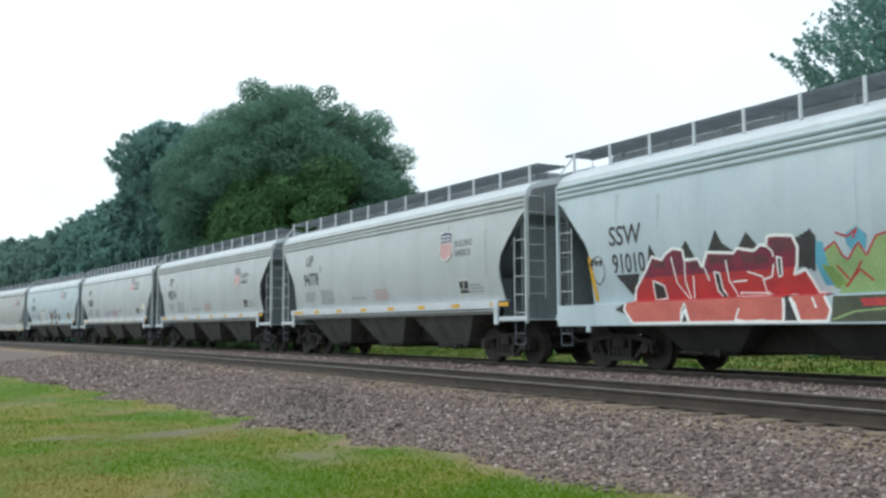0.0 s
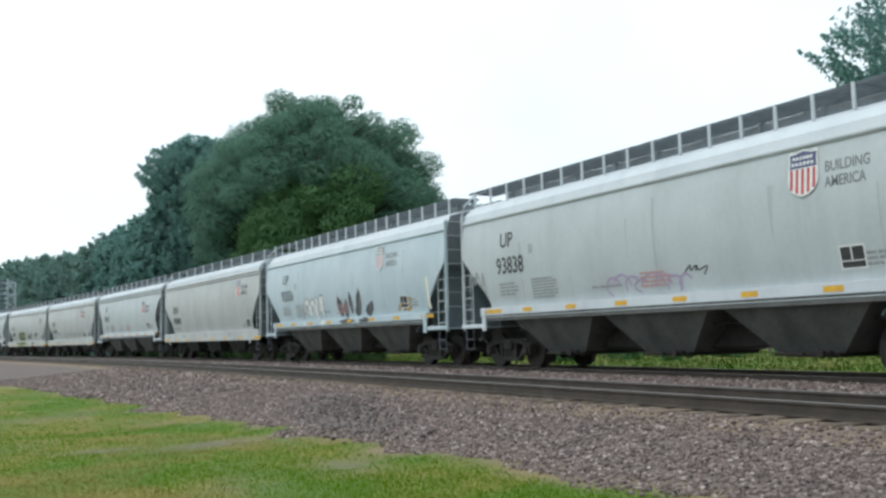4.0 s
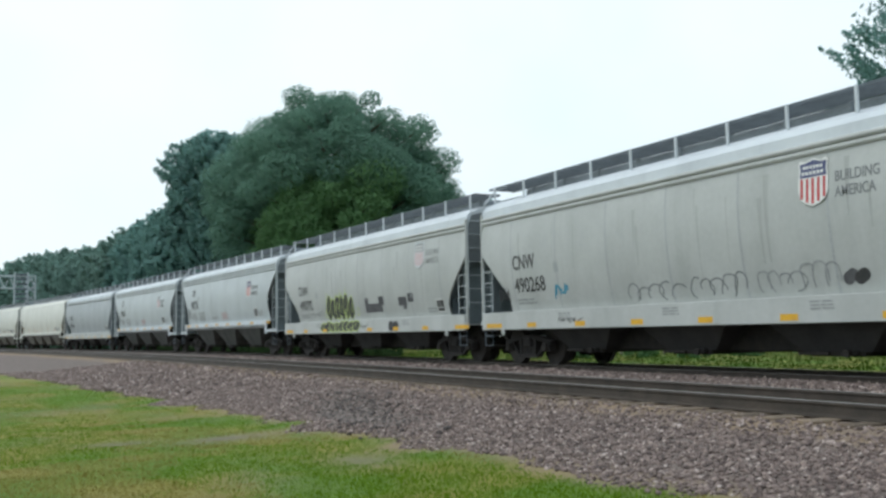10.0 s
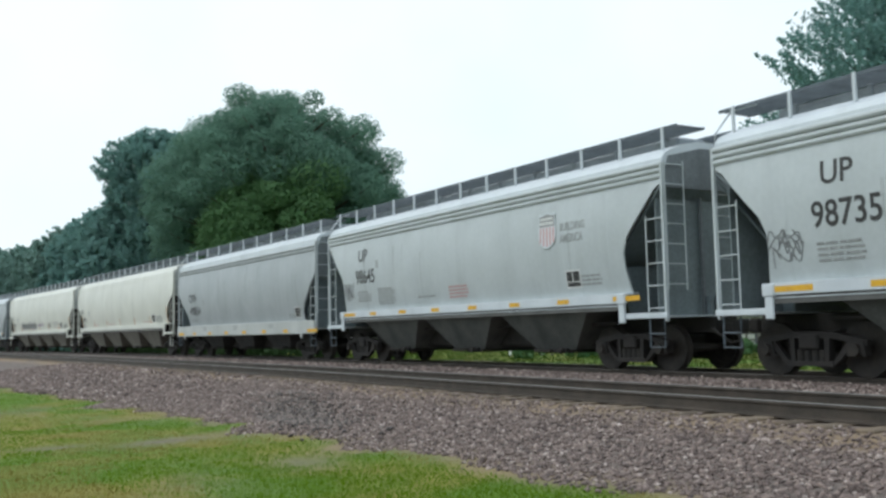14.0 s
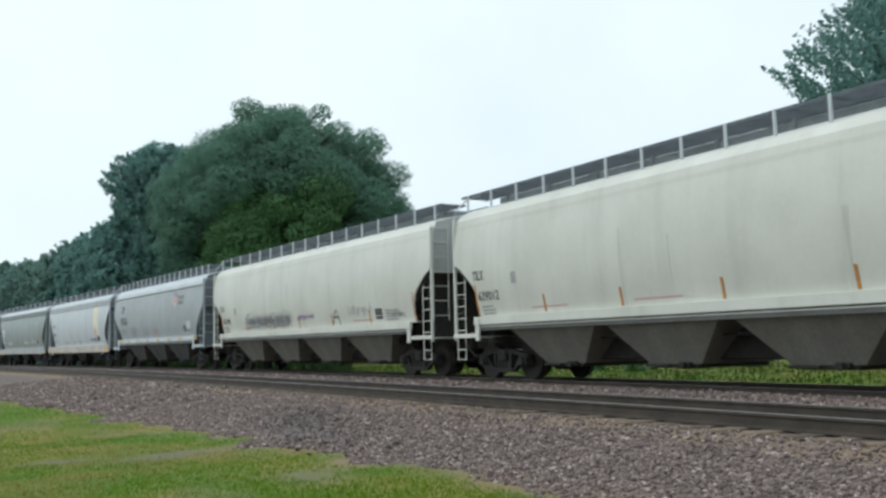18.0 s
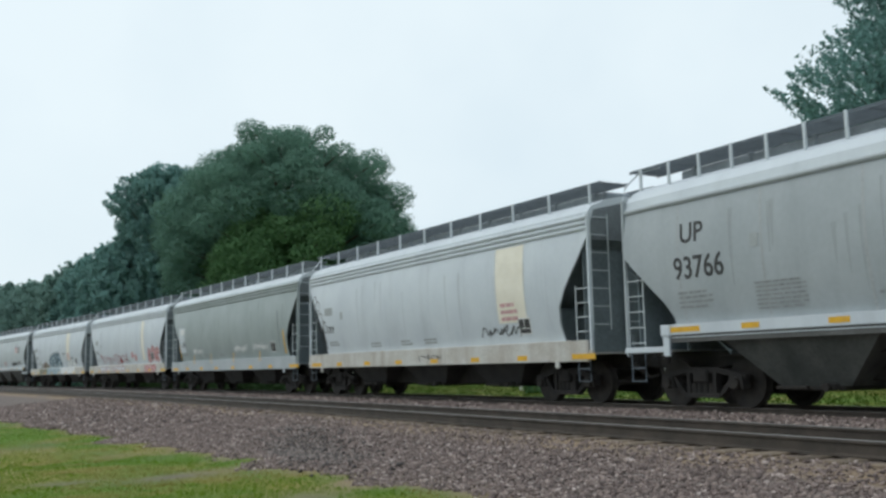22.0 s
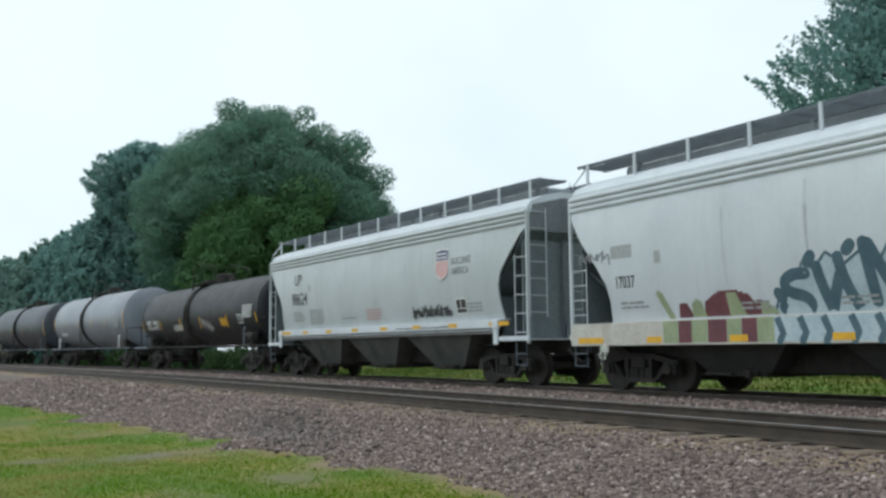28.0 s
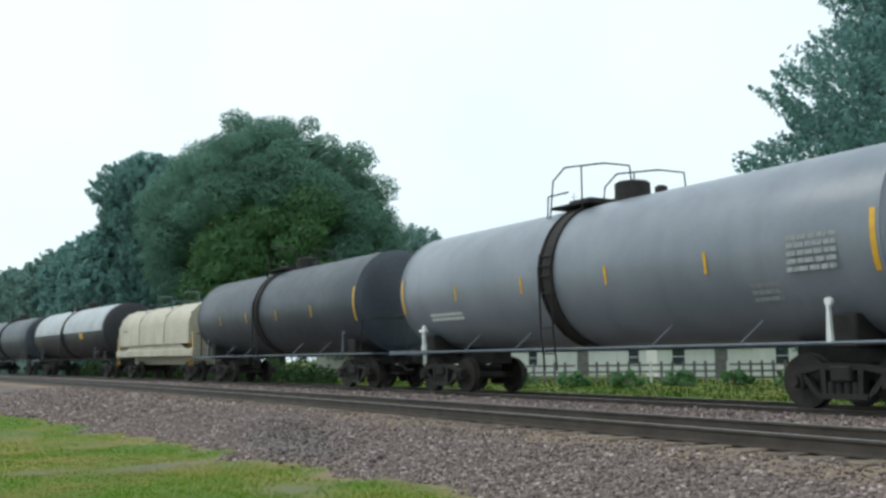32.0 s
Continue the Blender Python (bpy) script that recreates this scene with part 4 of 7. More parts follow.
def coil_car(label, half=6.2):
    """A short flat car with a long arched hood over its load."""
    car = thing("coil_car", label, "freight car", "freight train")
    a = half
    arch = [(-1.42, 1.75), (-1.42, 2.75), (-1.28, 3.15), (-0.95, 3.5), (-0.45, 3.7), (0.45, 3.7), (0.95, 3.5), (1.28, 3.15), (1.42, 2.75), (1.42, 1.75)]
    part("hood", shared("hood", lambda s: s.prism(arch, -a + 0.5, a - 0.5), True), HOOD_CREAM, car, "cream arched steel hood")
    for y in (-a + 0.52, -a / 3, a / 3, a - 0.52):
        part("hood_rib", shared("hood_rib", lambda s: [s.tube([(x * 1.01, 0, z) for x, z in arch], 0.04, 6)], True), HOOD_CREAM, car, at=Matrix.Translation((0, y, 0)))
    part("deck", shared("coil_deck", lambda s: (s.box(-1.45, 1.45, -a, a, 1.15, 1.5, 0.03), s.box(-0.4, 0.4, -a, a, 0.75, 1.15, 0.03), s.prism([(-a + 1.4, 1.5), (a - 1.4, 1.5), (a - 2.0, 1.74), (-a + 2.0, 1.74)], -1.3, 1.3, "x"))), HOOD_CREAM, car)
    for y in (-a / 3, a / 3):
        part("lifting_lug", shared("lifting_lug", lambda s: (s.tube([(-0.4, 0, 3.65), (-0.4, 0.1, 4.35), (0.3, 0.1, 4.35), (0.4, 0, 3.65)], 0.05, 8), s.tube([(-1.0, 0.3, 3.5), (-0.8, 0.3, 3.9), (0.8, 0.3, 3.9)], 0.03, 6))), GALV, car, at=Matrix.Translation((0, y, 0)))
    for e in (-1, 1):
        for x in (-1.4, 1.4):
            ladder(car, x, e * (a - 0.3) - 0.22, 0.44, 0.7, 2.3, YELLOW, 5)
        part("end_post", shared("coil_end", lambda s: s.box(-1.4, 1.4, -0.06, 0.06, 1.5, 2.2, 0.02)), HOOD_CREAM, car, at=Matrix.Translation((0, e * (a - 0.15), 0)))
        truck(car, e * (a - 1.5))
        coupler(car, e * (a + 0.5), e)
    panel(car, a - 1.2, 2.2, 0.9, 0.4, FADED, "stencil_plate", -1.44)
    return car


# ---- writing and spray paint on the cars ----
def fit_text(car, text, d, z, height, width, material=BLACK, half=7.75):
    """Letters of a given height and width, d metres from the car's rear corner."""
    me = lettering(text, 1.0)
    xs = [v.co.x for v in me.vertices]
    ys = [v.co.y for v in me.vertices]
    w, h = max(xs) - min(xs), max(ys)
    return part("lettering", me, material, car, at=on_side(half - d, z, high=height) @ Matrix.Diagonal((width / w, height / h, 1, 1)))


def shield(car, d, z, half=7.75, faint=False):
    """A striped shield with a dark chief, its words reduced to plain bars."""
    outline = [(0.0, 0.80), (0.04, 0.86), (0.14, 0.82), (0.29, 0.88), (0.44, 0.82), (0.54, 0.86), (0.58, 0.80), (0.56, 0.66), (0.58, 0.5), (0.58, 0.25), (0.52, 0.1), (0.42, 0.02), (0.29, -0.03), (0.16, 0.02), (0.06, 0.1), (0.0, 0.25), (0.0, 0.5), (0.02, 0.66)]
    logo = part("shield", shared("shield", lambda s: s.prism(outline, 0, 0.003, "z")), PALE if faint else WHITE, car, "faded pink shield" if faint else "white shield with navy chief and red stripes", at=on_side(half - d, z + 0.05, -1.562, 0.86) @ Matrix.Diagonal((1.1, 0.92, 1, 1)))
    part("chief", shared("chief", lambda s: s.prism([(0.03, 0.52), (0.55, 0.52), (0.53, 0.66), (0.55, 0.79), (0.44, 0.79), (0.29, 0.84), (0.14, 0.79), (0.03, 0.79), (0.05, 0.66)], 0.003, 0.005, "z")), FADED if faint else NAVY, logo)
    for k in range(5):
        part("stripe", shared(("stripe", k), lambda s: s.box(0.045 + 0.108 * k, 0.095 + 0.108 * k, (0.12, 0.05, 0.02, 0.05, 0.12)[k], 0.5, 0.003, 0.005)), PINK if faint else REDDISH, logo)
    for y, w in ((0.68, 0.4), (0.57, 0.44)):
        tagged(part("word_bar", shared(("word_bar", w), lambda s: [s.box(0.29 - w / 2 + i * w / 6, 0.29 - w / 2 + (i + 0.7) * w / 6, 0, 0.06, 0.005, 0.007) for i in range(6)]), WHITE, logo, at=Matrix.Translation((0, y, 0))), kind="stuff")
    return logo


def placard(car, d, z, half=7.75):
    """A white-edged notice board with three black fields."""
    box = panel(car, half - d, z, 0.50, 0.40, WHITE, "notice_board", label="black notice board with a white frame")
    for x0, x1, y0, y1 in ((0.03, 0.22, 0.15, 0.37), (0.25, 0.47, 0.15, 0.37), (0.03, 0.47, 0.03, 0.13)):
        part("field", shared(("field", x0, y0, x1), lambda s: s.box(x0, x1, y0, y1, 0.004, 0.006)), BLACK, box)


def road_marks(car, road, number, shield_at=11.65, low=False, half=7.75, faint=False, lead=0.0, worn=False, lift=0.0):
    """Reporting marks at the rear end, small print, shield and notice board."""
    ink = FADED if faint else BLACK
    z1, z2 = (2.47, 1.88) if low else (3.12, 2.44)
    fit_text(car, road, 1.65 if low else 2.2 - lead, z1, 0.37, 0.6 if not low else 1.05, ink, half)
    fit_text(car, number, 1.65 if low else 2.0 - lead, z2, 0.38 if low else 0.42, (0.24 if low else 0.255) * len(number), ink, half)
    k = int(number)
    if not low:
        bars(car, half - 2.05 + lead, 2.15, 0.9, 4, seed=k)
        bars(car, half - 3.4, 2.2, 1.1, 7, pitch=0.075, height=0.035, seed=k + 1)
        bars(car, half - 7.5, 2.05, 0.95, 4, STAMP_RED, seed=k + 2)
        bars(car, half - 5.8, 1.85, 1.1, 1, seed=k + 3)
        bars(car, half - 13.0, 2.0, 0.7, 3, seed=k + 4)
        placard(car, 12.5, 1.78, half)
    else:
        bars(car, half - 1.7, 1.66, 0.9, 2, seed=k)
        bars(car, half - 12.9, 1.6, 0.9, 2, seed=k + 1)
        for d in (3.8, 7.6, 11.4):
            bars(car, half - d, 1.27, 0.5, 3, pitch=0.06, height=0.03, x=-1.590, seed=k + int(d))
        placard(car, 13.5, 1.5, half)
    panel(car, half - (3.55 if low else 3.4), 2.85 if not low else 2.3, 0.18, 0.24, PLATE, "small_plate", label="small framed plate")
    if shield_at:
        rise = 0.2 if low else lift
        shield(car, shield_at, 2.68 + rise, half, worn)
        for row, word in enumerate(("BUILDING", "AMERICA")):
            fit_text(car, word, shield_at + 0.76, 3.06 + rise - 0.26 * row, 0.18, 0.86 if row == 0 else 0.80, FADED if worn else DIM, half)


STROKES = {  # simple stroke letters in a unit cell
    "C": [[(0.9, 0.85), (0.5, 1.0), (0.1, 0.75), (0.05, 0.3), (0.4, 0.0), (0.9, 0.15)]],
    "M": [[(0.05, 0.0), (0.15, 0.95), (0.5, 0.35), (0.8, 0.95), (0.95, 0.0)]],
    "O": [[(0.5, 0.0), (0.08, 0.3), (0.1, 0.8), (0.5, 1.0), (0.9, 0.75), (0.92, 0.25), (0.5, 0.0)]],
    "S": [[(0.9, 0.85), (0.45, 1.0), (0.1, 0.75), (0.5, 0.52), (0.88, 0.28), (0.5, 0.0), (0.08, 0.12)]],
    "E": [[(0.9, 0.95), (0.15, 0.9), (0.1, 0.05), (0.9, 0.05)], [(0.12, 0.5), (0.75, 0.52)]],
    "K": [[(0.12, 1.0), (0.1, 0.0)], [(0.9, 1.05), (0.15, 0.45), (0.95, -0.05)]],
    "Q": [[(0.5, 0.0), (0.08, 0.3), (0.1, 0.8), (0.5, 1.0), (0.9, 0.75), (0.92, 0.25), (0.5, 0.0)], [(0.6, 0.3), (1.0, -0.1)]],
    "U": [[(0.1, 1.0), (0.1, 0.25), (0.45, 0.0), (0.85, 0.2), (0.9, 1.0)]],
    "N": [[(0.1, 0.0), (0.12, 1.0), (0.85, 0.05), (0.9, 1.0)]],
    "V": [[(0.05, 1.0), (0.5, 0.0), (0.95, 1.0)]],
    "R": [[(0.1, 0.0), (0.12, 1.0), (0.75, 0.95), (0.8, 0.6), (0.15, 0.5), (0.9, 0.0)]],
    "P": [[(0.1, 0.0), (0.12, 1.0), (0.8, 0.9), (0.8, 0.55), (0.12, 0.45)]],
    "Y": [[(0.05, 1.0), (0.45, 0.5), (0.95, 1.0)], [(0.45, 0.5), (0.4, 0.0)]],
    "L": [[(0.15, 1.0), (0.1, 0.0), (0.9, 0.08)]],
    "A": [[(0.05, 0.0), (0.5, 1.0), (0.9, 0.0)], [(0.2, 0.4), (0.8, 0.4)]],
    "W": [[(0.05, 1.0), (0.25, 0.0), (0.5, 0.6), (0.75, 0.0), (0.95, 1.0)]],
}


def ribbon(shape, pts, width, depth, step, rng, deep):
    """A flat painted stroke with round ends, laid over side sheet and sill."""
    def place(p, k):
        z = p[1]
        face = -1.5585 + inset(z) if z > (1.40 if deep else 1.60) else -1.5895
        return (face - depth - k * 0.00002, -p[0], z)
    fine = [Vector(pts[0])]
    for p, q in zip(pts, pts[1:]):
        p, q = Vector(p), Vector(q)
        n = max(1, int((q - p).length / step))
        fine += [p.lerp(q, (i + 1) / n) for i in range(n)]
    start, last = len(shape.v), len(fine) - 1
    for i, p in enumerate(fine):
        d = (fine[min(i + 1, last)] - fine[max(i - 1, 0)])
        side = Vector((-d.y, d.x)).normalized() * width / 2
        shape.v += [place(p - side, i), place(p + side, i)]
    limit = 1.40 if deep else 1.60
    shape.f += [f for f in ((start + 2 * i, start + 2 * i + 2, start + 2 * i + 3, start + 2 * i + 1) for i in range(last)) if len({shape.v[q][2] > limit for q in f}) == 1]
    for i, e in ((0, -1), (last, 1)):
        d = (fine[min(i + 1, last)] - fine[max(i - 1, 0)]).normalized() * e
        side = Vector((-d.y, d.x))
        k = len(shape.v)
        shape.v += [place(fine[i] + (side * math.cos(t) + d * math.sin(t)) * width / 2, i) for t in (math.pi * u / 5 for u in range(1, 5))]
        lo, hi = start + 2 * i, start + 2 * i + 1
        cap = (hi, k, k + 1, k + 2, k + 3, lo) if e > 0 else (lo, k, k + 1, k + 2, k + 3, hi)
        if len({shape.v[q][2] > limit for q in cap}) == 1:
            shape.f.append(cap)


def smooth_path(pts, rounds=2):
    for _ in range(rounds):
        out = [pts[0]]
        for p, q in zip(pts, pts[1:]):
            out += [(p[0] * 0.75 + q[0] * 0.25, p[1] * 0.75 + q[1] * 0.25), (p[0] * 0.25 + q[0] * 0.75, p[1] * 0.25 + q[1] * 0.75)]
        pts = out + [pts[-1]]
    return pts


def graffiti(car, word, d0, d1, z0, z1, layers, seed, half=7.75, label="", deep=True, soft=1, lean=0.15, lower=None, name="graffiti"):
    """A painted word from d0 to d1 metres behind the rear corner; layers: (width, material), widest first."""
    rng = random.Random(seed)
    n, first = len(word), None
    for i, ch in enumerate(word):
        w, paths = (d1 - d0) / n, []
        top = z1 - rng.uniform(0, 0.18) * (z1 - z0)
        for stroke in STROKES[ch]:
            pts = [(d0 - half + w * (i + 0.08 + 0.86 * x + lean * (y - 0.5) * 0.5), z0 + (top - z0) * min(1.02, max(0.0, y + rng.uniform(-0.04, 0.04)))) for x, y in stroke]
            paths.append(smooth_path(pts, soft))
        for k, (width, material) in enumerate(layers):
            s = Shape()
            for p in paths:
                ribbon(s, p, width, 0.002 * k + 0.0003 * (i % 2), 0.12, rng, deep)
            me = s.mesh("letter", tidy=False)
            ob = part("graffiti" if first is None else "letter" if k == 0 else "paint_layer", me, material, first or car, label if first is None else "")
            if len(paths) > 1 or z0 < (1.40 if deep else 1.60) < z1:
                tagged(ob, kind="stuff")
            if k == len(layers) - 1 and lower is not None:
                me.materials.append(lower)
                for f in me.polygons:
                    f.material_index = 1 if f.center.z < 1.39 else 0
            first = first or ob
    return first


def scrawl(car, d0, d1, z0, z1, material, seed, width=0.035, loops=9, half=7.75, deep=True, label="", tall=0.9):
    """A quick tag: looping thin strokes."""
    rng, s = random.Random(seed), Shape()
    pts = []
    for i in range(loops * 3):
        c = d0 + (d1 - d0) * (i + 0.5) / (loops * 3)
        pts.append((c - half + rng.uniform(-0.9, 0.9) * (d1 - d0) / loops, z0 + (z1 - z0) * (0.5 + tall * (0.5 if i % 2 else -0.5) * rng.uniform(0.3, 1.0))))
    ribbon(s, smooth_path(pts, 2), width, 0.001, 0.15, rng, deep)
    return tagged(part("graffiti", s.mesh("graffiti", tidy=False), material, car, label), kind="stuff")


def loop_row(car, d0, d1, z0, z1, material, seed, width=0.028, count=7, label=""):
    """Overlapping rounded outlines in a row, drawn in one thin line each."""
    rng, first = random.Random(seed), None
    for i in range(count):
        mid, r = d0 + (d1 - d0) * (i + 0.5) / count, (d1 - d0) / count * rng.uniform(0.5, 0.85)
        top, low = z1 - rng.uniform(0, 0.35) * (z1 - z0), z0 + rng.uniform(0, 0.12) * (z1 - z0)
        turn, pinch = rng.uniform(0, 6.3), rng.uniform(0.1, 0.35)
        start = rng.choice((2.3, 1.7, 2.8))
        loop = [(mid + r * math.sin(q) * (1 + pinch * math.sin(2 * q + turn)), (top + low) / 2 + (top - low) / 2 * math.cos(q)) for q in (0.42 * n - start for n in range(rng.choice((9, 11, 13))))]
        stroke = Shape()
        ribbon(stroke, smooth_path([(d - 7.75, z) for d, z in loop], 1), width, 0.001 + 0.0003 * (i % 3), 0.1, None, True)
        ob = part("graffiti" if first is None else "outline", stroke.mesh("outline", tidy=False), material, first or car, label if first is None else "")
        first = first or ob
    return first


def blobs(car, d0, d1, z0, z1, mats, seed, half=7.75, deep=True, label="rounded colour shapes"):
    """Upright rounded colour fields side by side."""
    rng, n, first = random.Random(seed), len(mats), None
    for i, m in enumerate(mats):
        s = Shape()
        c, w = d0 - half + (d1 - d0) * (i + 0.5) / n, (d1 - d0) / n
        top = z1 - rng.uniform(0, 0.35) * (z1 - z0)
        ribbon(s, [(c - 0.05, z0 + w * 0.4), (c, (z0 + top) / 2), (c + 0.06, top - w * 0.4)], w * 0.95, 0.001 * (i % 3), 0.1, rng, deep)
        ob = part("graffiti" if i == 0 else "colour_field", s.mesh("colour_field", tidy=False), m, car if i == 0 else first, label if i == 0 else "")
        first = first or ob


def fill(shape, outline, depth, deep=True, holes=()):
    """A painted field: thin level slices of an outline (d, z) laid on side sheet and sill."""
    zs = [p[1] for p in outline]
    lo, n = min(zs), max(2, int((max(zs) - min(zs)) / 0.035))
    step = (max(zs) - lo) / n

    def cuts(z):
        out = []
        for ring in (outline, *holes):
            for (xa, za), (xb, zb) in zip(ring, ring[1:] + ring[:1]):
                if (za <= z) != (zb <= z):
                    out.append(xa + (xb - xa) * (z - za) / (zb - za))
        return sorted(out)
    for i in range(n):
        z0, z1 = lo + i * step, lo + (i + 1) * step
        row = cuts((z0 + z1) / 2)
        for a, b in zip(row[::2], row[1::2]):
            face = [(-1.5585 + inset(z) if (z0 + z1) / 2 > (1.40 if deep else 1.60) else -1.5895) - depth for z in (z0, z1)]
            shape.add([(face[0], -a, z0), (face[0], -b, z0), (face[1], -b, z1), (face[1], -a, z1)], [(0, 1, 2, 3)])


def painted(name, rings, depth, material, parent, label="", half=7.75, deep=True):
    """Flat painted fields, each an object and an outline of (d, z), with d metres from the car's rear corner."""
    first = None
    for k, ring in enumerate(rings):
        s = Shape()
        fill(s, [(d - half, z) for d, z in ring], depth + 0.00005 * k, deep)
        under = first if first and parent.parent is None else parent
        ob = part(name if first is None else "colour_field", s.mesh(name, tidy=False), material, under, label if first is None else "")
        first = first or ob
    return first


def bubbles(car, d0, d1, z0, z1, count, seed, edge, inside, label, half=7.75, deep=True):
    """Overlapping rounded paint shapes with bright edges and a curl inside each."""
    rng, first = random.Random(seed), None
    for k in range(count):
        d, w, h = d0 + (d1 - d0) * (k + 0.5) / count, (d1 - d0) / count * rng.uniform(0.62, 0.8), (z1 - z0) * rng.uniform(0.42, 0.54)
        zc, lean, wob = z0 + h * 1.02, rng.uniform(-0.15, 0.2), rng.uniform(0, 6)
        ring = [(d + w * math.sin(q) * (1 + 0.16 * math.sin(3 * q + wob)) + lean * math.cos(q) * h, max(z0, min(z1, zc + h * math.cos(q) * (1 + 0.10 * math.sin(4 * q + wob))))) for q in (2 * math.pi * n / 18 for n in range(18))]
        lift = 0.0012 + 0.0007 * k
        if first is None:
            first = painted("graffiti", (ring,), lift, inside, car, label, half, deep)
        else:
            painted("paint_bubble", (ring,), lift, inside, first, "", half, deep)
        lined("bright_edge", (ring + ring[:1],), 0.042, lift + 0.0003, edge, first, half, deep)
        curl = [(d + w * 0.5 * math.sin(q + wob) * (1 - q / 7), zc + h * 0.55 * math.cos(q + wob) * (1 - q / 7)) for q in (0.5 * n for n in range(9))]
        lined("curl", (curl,), 0.028, lift + 0.0004, edge, first, half, deep)
    return first


def lined(name, paths, width, depth, material, parent, half=7.75, deep=True, soft=0):
    """Painted lines along paths of (d, z), each an object of its own."""
    for path in paths:
        s = Shape()
        ribbon(s, smooth_path([(d - half, z) for d, z in path], soft), width, depth, 0.05, None, deep)
        part(name, s.mesh(name, tidy=False), material, parent)


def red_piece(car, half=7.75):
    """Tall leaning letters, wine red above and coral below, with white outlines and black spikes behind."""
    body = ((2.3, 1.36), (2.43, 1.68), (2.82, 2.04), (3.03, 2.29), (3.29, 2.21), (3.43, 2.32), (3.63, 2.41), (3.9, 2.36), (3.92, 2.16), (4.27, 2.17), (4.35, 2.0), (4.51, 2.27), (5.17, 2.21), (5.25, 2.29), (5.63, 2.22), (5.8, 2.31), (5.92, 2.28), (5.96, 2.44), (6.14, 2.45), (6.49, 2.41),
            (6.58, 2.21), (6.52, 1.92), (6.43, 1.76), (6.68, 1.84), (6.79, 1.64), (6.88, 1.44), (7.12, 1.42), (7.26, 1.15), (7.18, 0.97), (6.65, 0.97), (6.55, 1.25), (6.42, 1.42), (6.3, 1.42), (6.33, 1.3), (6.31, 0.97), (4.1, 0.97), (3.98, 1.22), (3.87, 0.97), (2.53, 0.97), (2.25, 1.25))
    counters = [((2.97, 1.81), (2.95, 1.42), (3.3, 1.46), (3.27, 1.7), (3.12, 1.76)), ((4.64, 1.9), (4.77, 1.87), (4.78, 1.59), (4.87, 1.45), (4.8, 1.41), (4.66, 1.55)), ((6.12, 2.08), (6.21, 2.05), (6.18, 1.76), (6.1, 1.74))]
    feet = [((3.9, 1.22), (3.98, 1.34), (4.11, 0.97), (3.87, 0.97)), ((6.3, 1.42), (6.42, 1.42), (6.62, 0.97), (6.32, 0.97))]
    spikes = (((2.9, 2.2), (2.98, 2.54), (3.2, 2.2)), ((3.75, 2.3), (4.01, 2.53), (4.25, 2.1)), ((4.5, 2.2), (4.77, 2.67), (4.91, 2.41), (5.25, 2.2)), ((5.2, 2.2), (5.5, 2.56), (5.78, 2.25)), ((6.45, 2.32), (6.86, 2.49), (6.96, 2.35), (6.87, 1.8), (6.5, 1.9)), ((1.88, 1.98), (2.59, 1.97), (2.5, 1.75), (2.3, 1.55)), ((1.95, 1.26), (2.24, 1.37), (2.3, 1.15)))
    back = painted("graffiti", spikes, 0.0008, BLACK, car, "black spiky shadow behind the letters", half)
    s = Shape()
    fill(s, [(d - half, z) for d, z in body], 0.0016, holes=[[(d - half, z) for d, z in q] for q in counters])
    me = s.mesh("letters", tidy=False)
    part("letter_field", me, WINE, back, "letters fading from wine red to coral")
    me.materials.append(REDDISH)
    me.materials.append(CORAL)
    rng = random.Random(2)
    for f in me.polygons:
        z = f.center.z + rng.uniform(-0.05, 0.05)
        f.material_index = 2 if f.center.z < 1.39 else (1 if z < 1.88 else 0)
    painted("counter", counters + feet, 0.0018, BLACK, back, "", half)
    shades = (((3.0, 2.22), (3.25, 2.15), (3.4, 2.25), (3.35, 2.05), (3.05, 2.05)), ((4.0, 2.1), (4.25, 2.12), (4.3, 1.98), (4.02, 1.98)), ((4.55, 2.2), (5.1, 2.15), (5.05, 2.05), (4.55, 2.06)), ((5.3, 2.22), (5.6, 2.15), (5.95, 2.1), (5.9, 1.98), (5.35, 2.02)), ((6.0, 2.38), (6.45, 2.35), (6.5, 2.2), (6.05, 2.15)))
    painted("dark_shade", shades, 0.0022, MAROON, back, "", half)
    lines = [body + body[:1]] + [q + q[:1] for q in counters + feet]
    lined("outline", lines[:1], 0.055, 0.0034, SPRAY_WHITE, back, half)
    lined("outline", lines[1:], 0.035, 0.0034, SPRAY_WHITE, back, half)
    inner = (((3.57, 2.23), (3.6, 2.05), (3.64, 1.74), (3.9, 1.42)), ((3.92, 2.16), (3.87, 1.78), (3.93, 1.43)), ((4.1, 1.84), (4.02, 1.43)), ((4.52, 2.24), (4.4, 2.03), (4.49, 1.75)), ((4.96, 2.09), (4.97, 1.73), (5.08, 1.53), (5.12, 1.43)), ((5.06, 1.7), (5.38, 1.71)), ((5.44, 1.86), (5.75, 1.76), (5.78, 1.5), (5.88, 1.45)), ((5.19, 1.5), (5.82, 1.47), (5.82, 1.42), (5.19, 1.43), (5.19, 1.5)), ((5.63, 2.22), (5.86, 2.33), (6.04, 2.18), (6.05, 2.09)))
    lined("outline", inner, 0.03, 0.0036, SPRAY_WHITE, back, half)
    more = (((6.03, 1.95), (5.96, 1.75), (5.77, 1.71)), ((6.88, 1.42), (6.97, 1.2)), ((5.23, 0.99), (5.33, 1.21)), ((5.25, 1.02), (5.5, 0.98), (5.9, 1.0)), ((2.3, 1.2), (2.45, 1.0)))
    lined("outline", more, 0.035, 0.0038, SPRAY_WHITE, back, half)


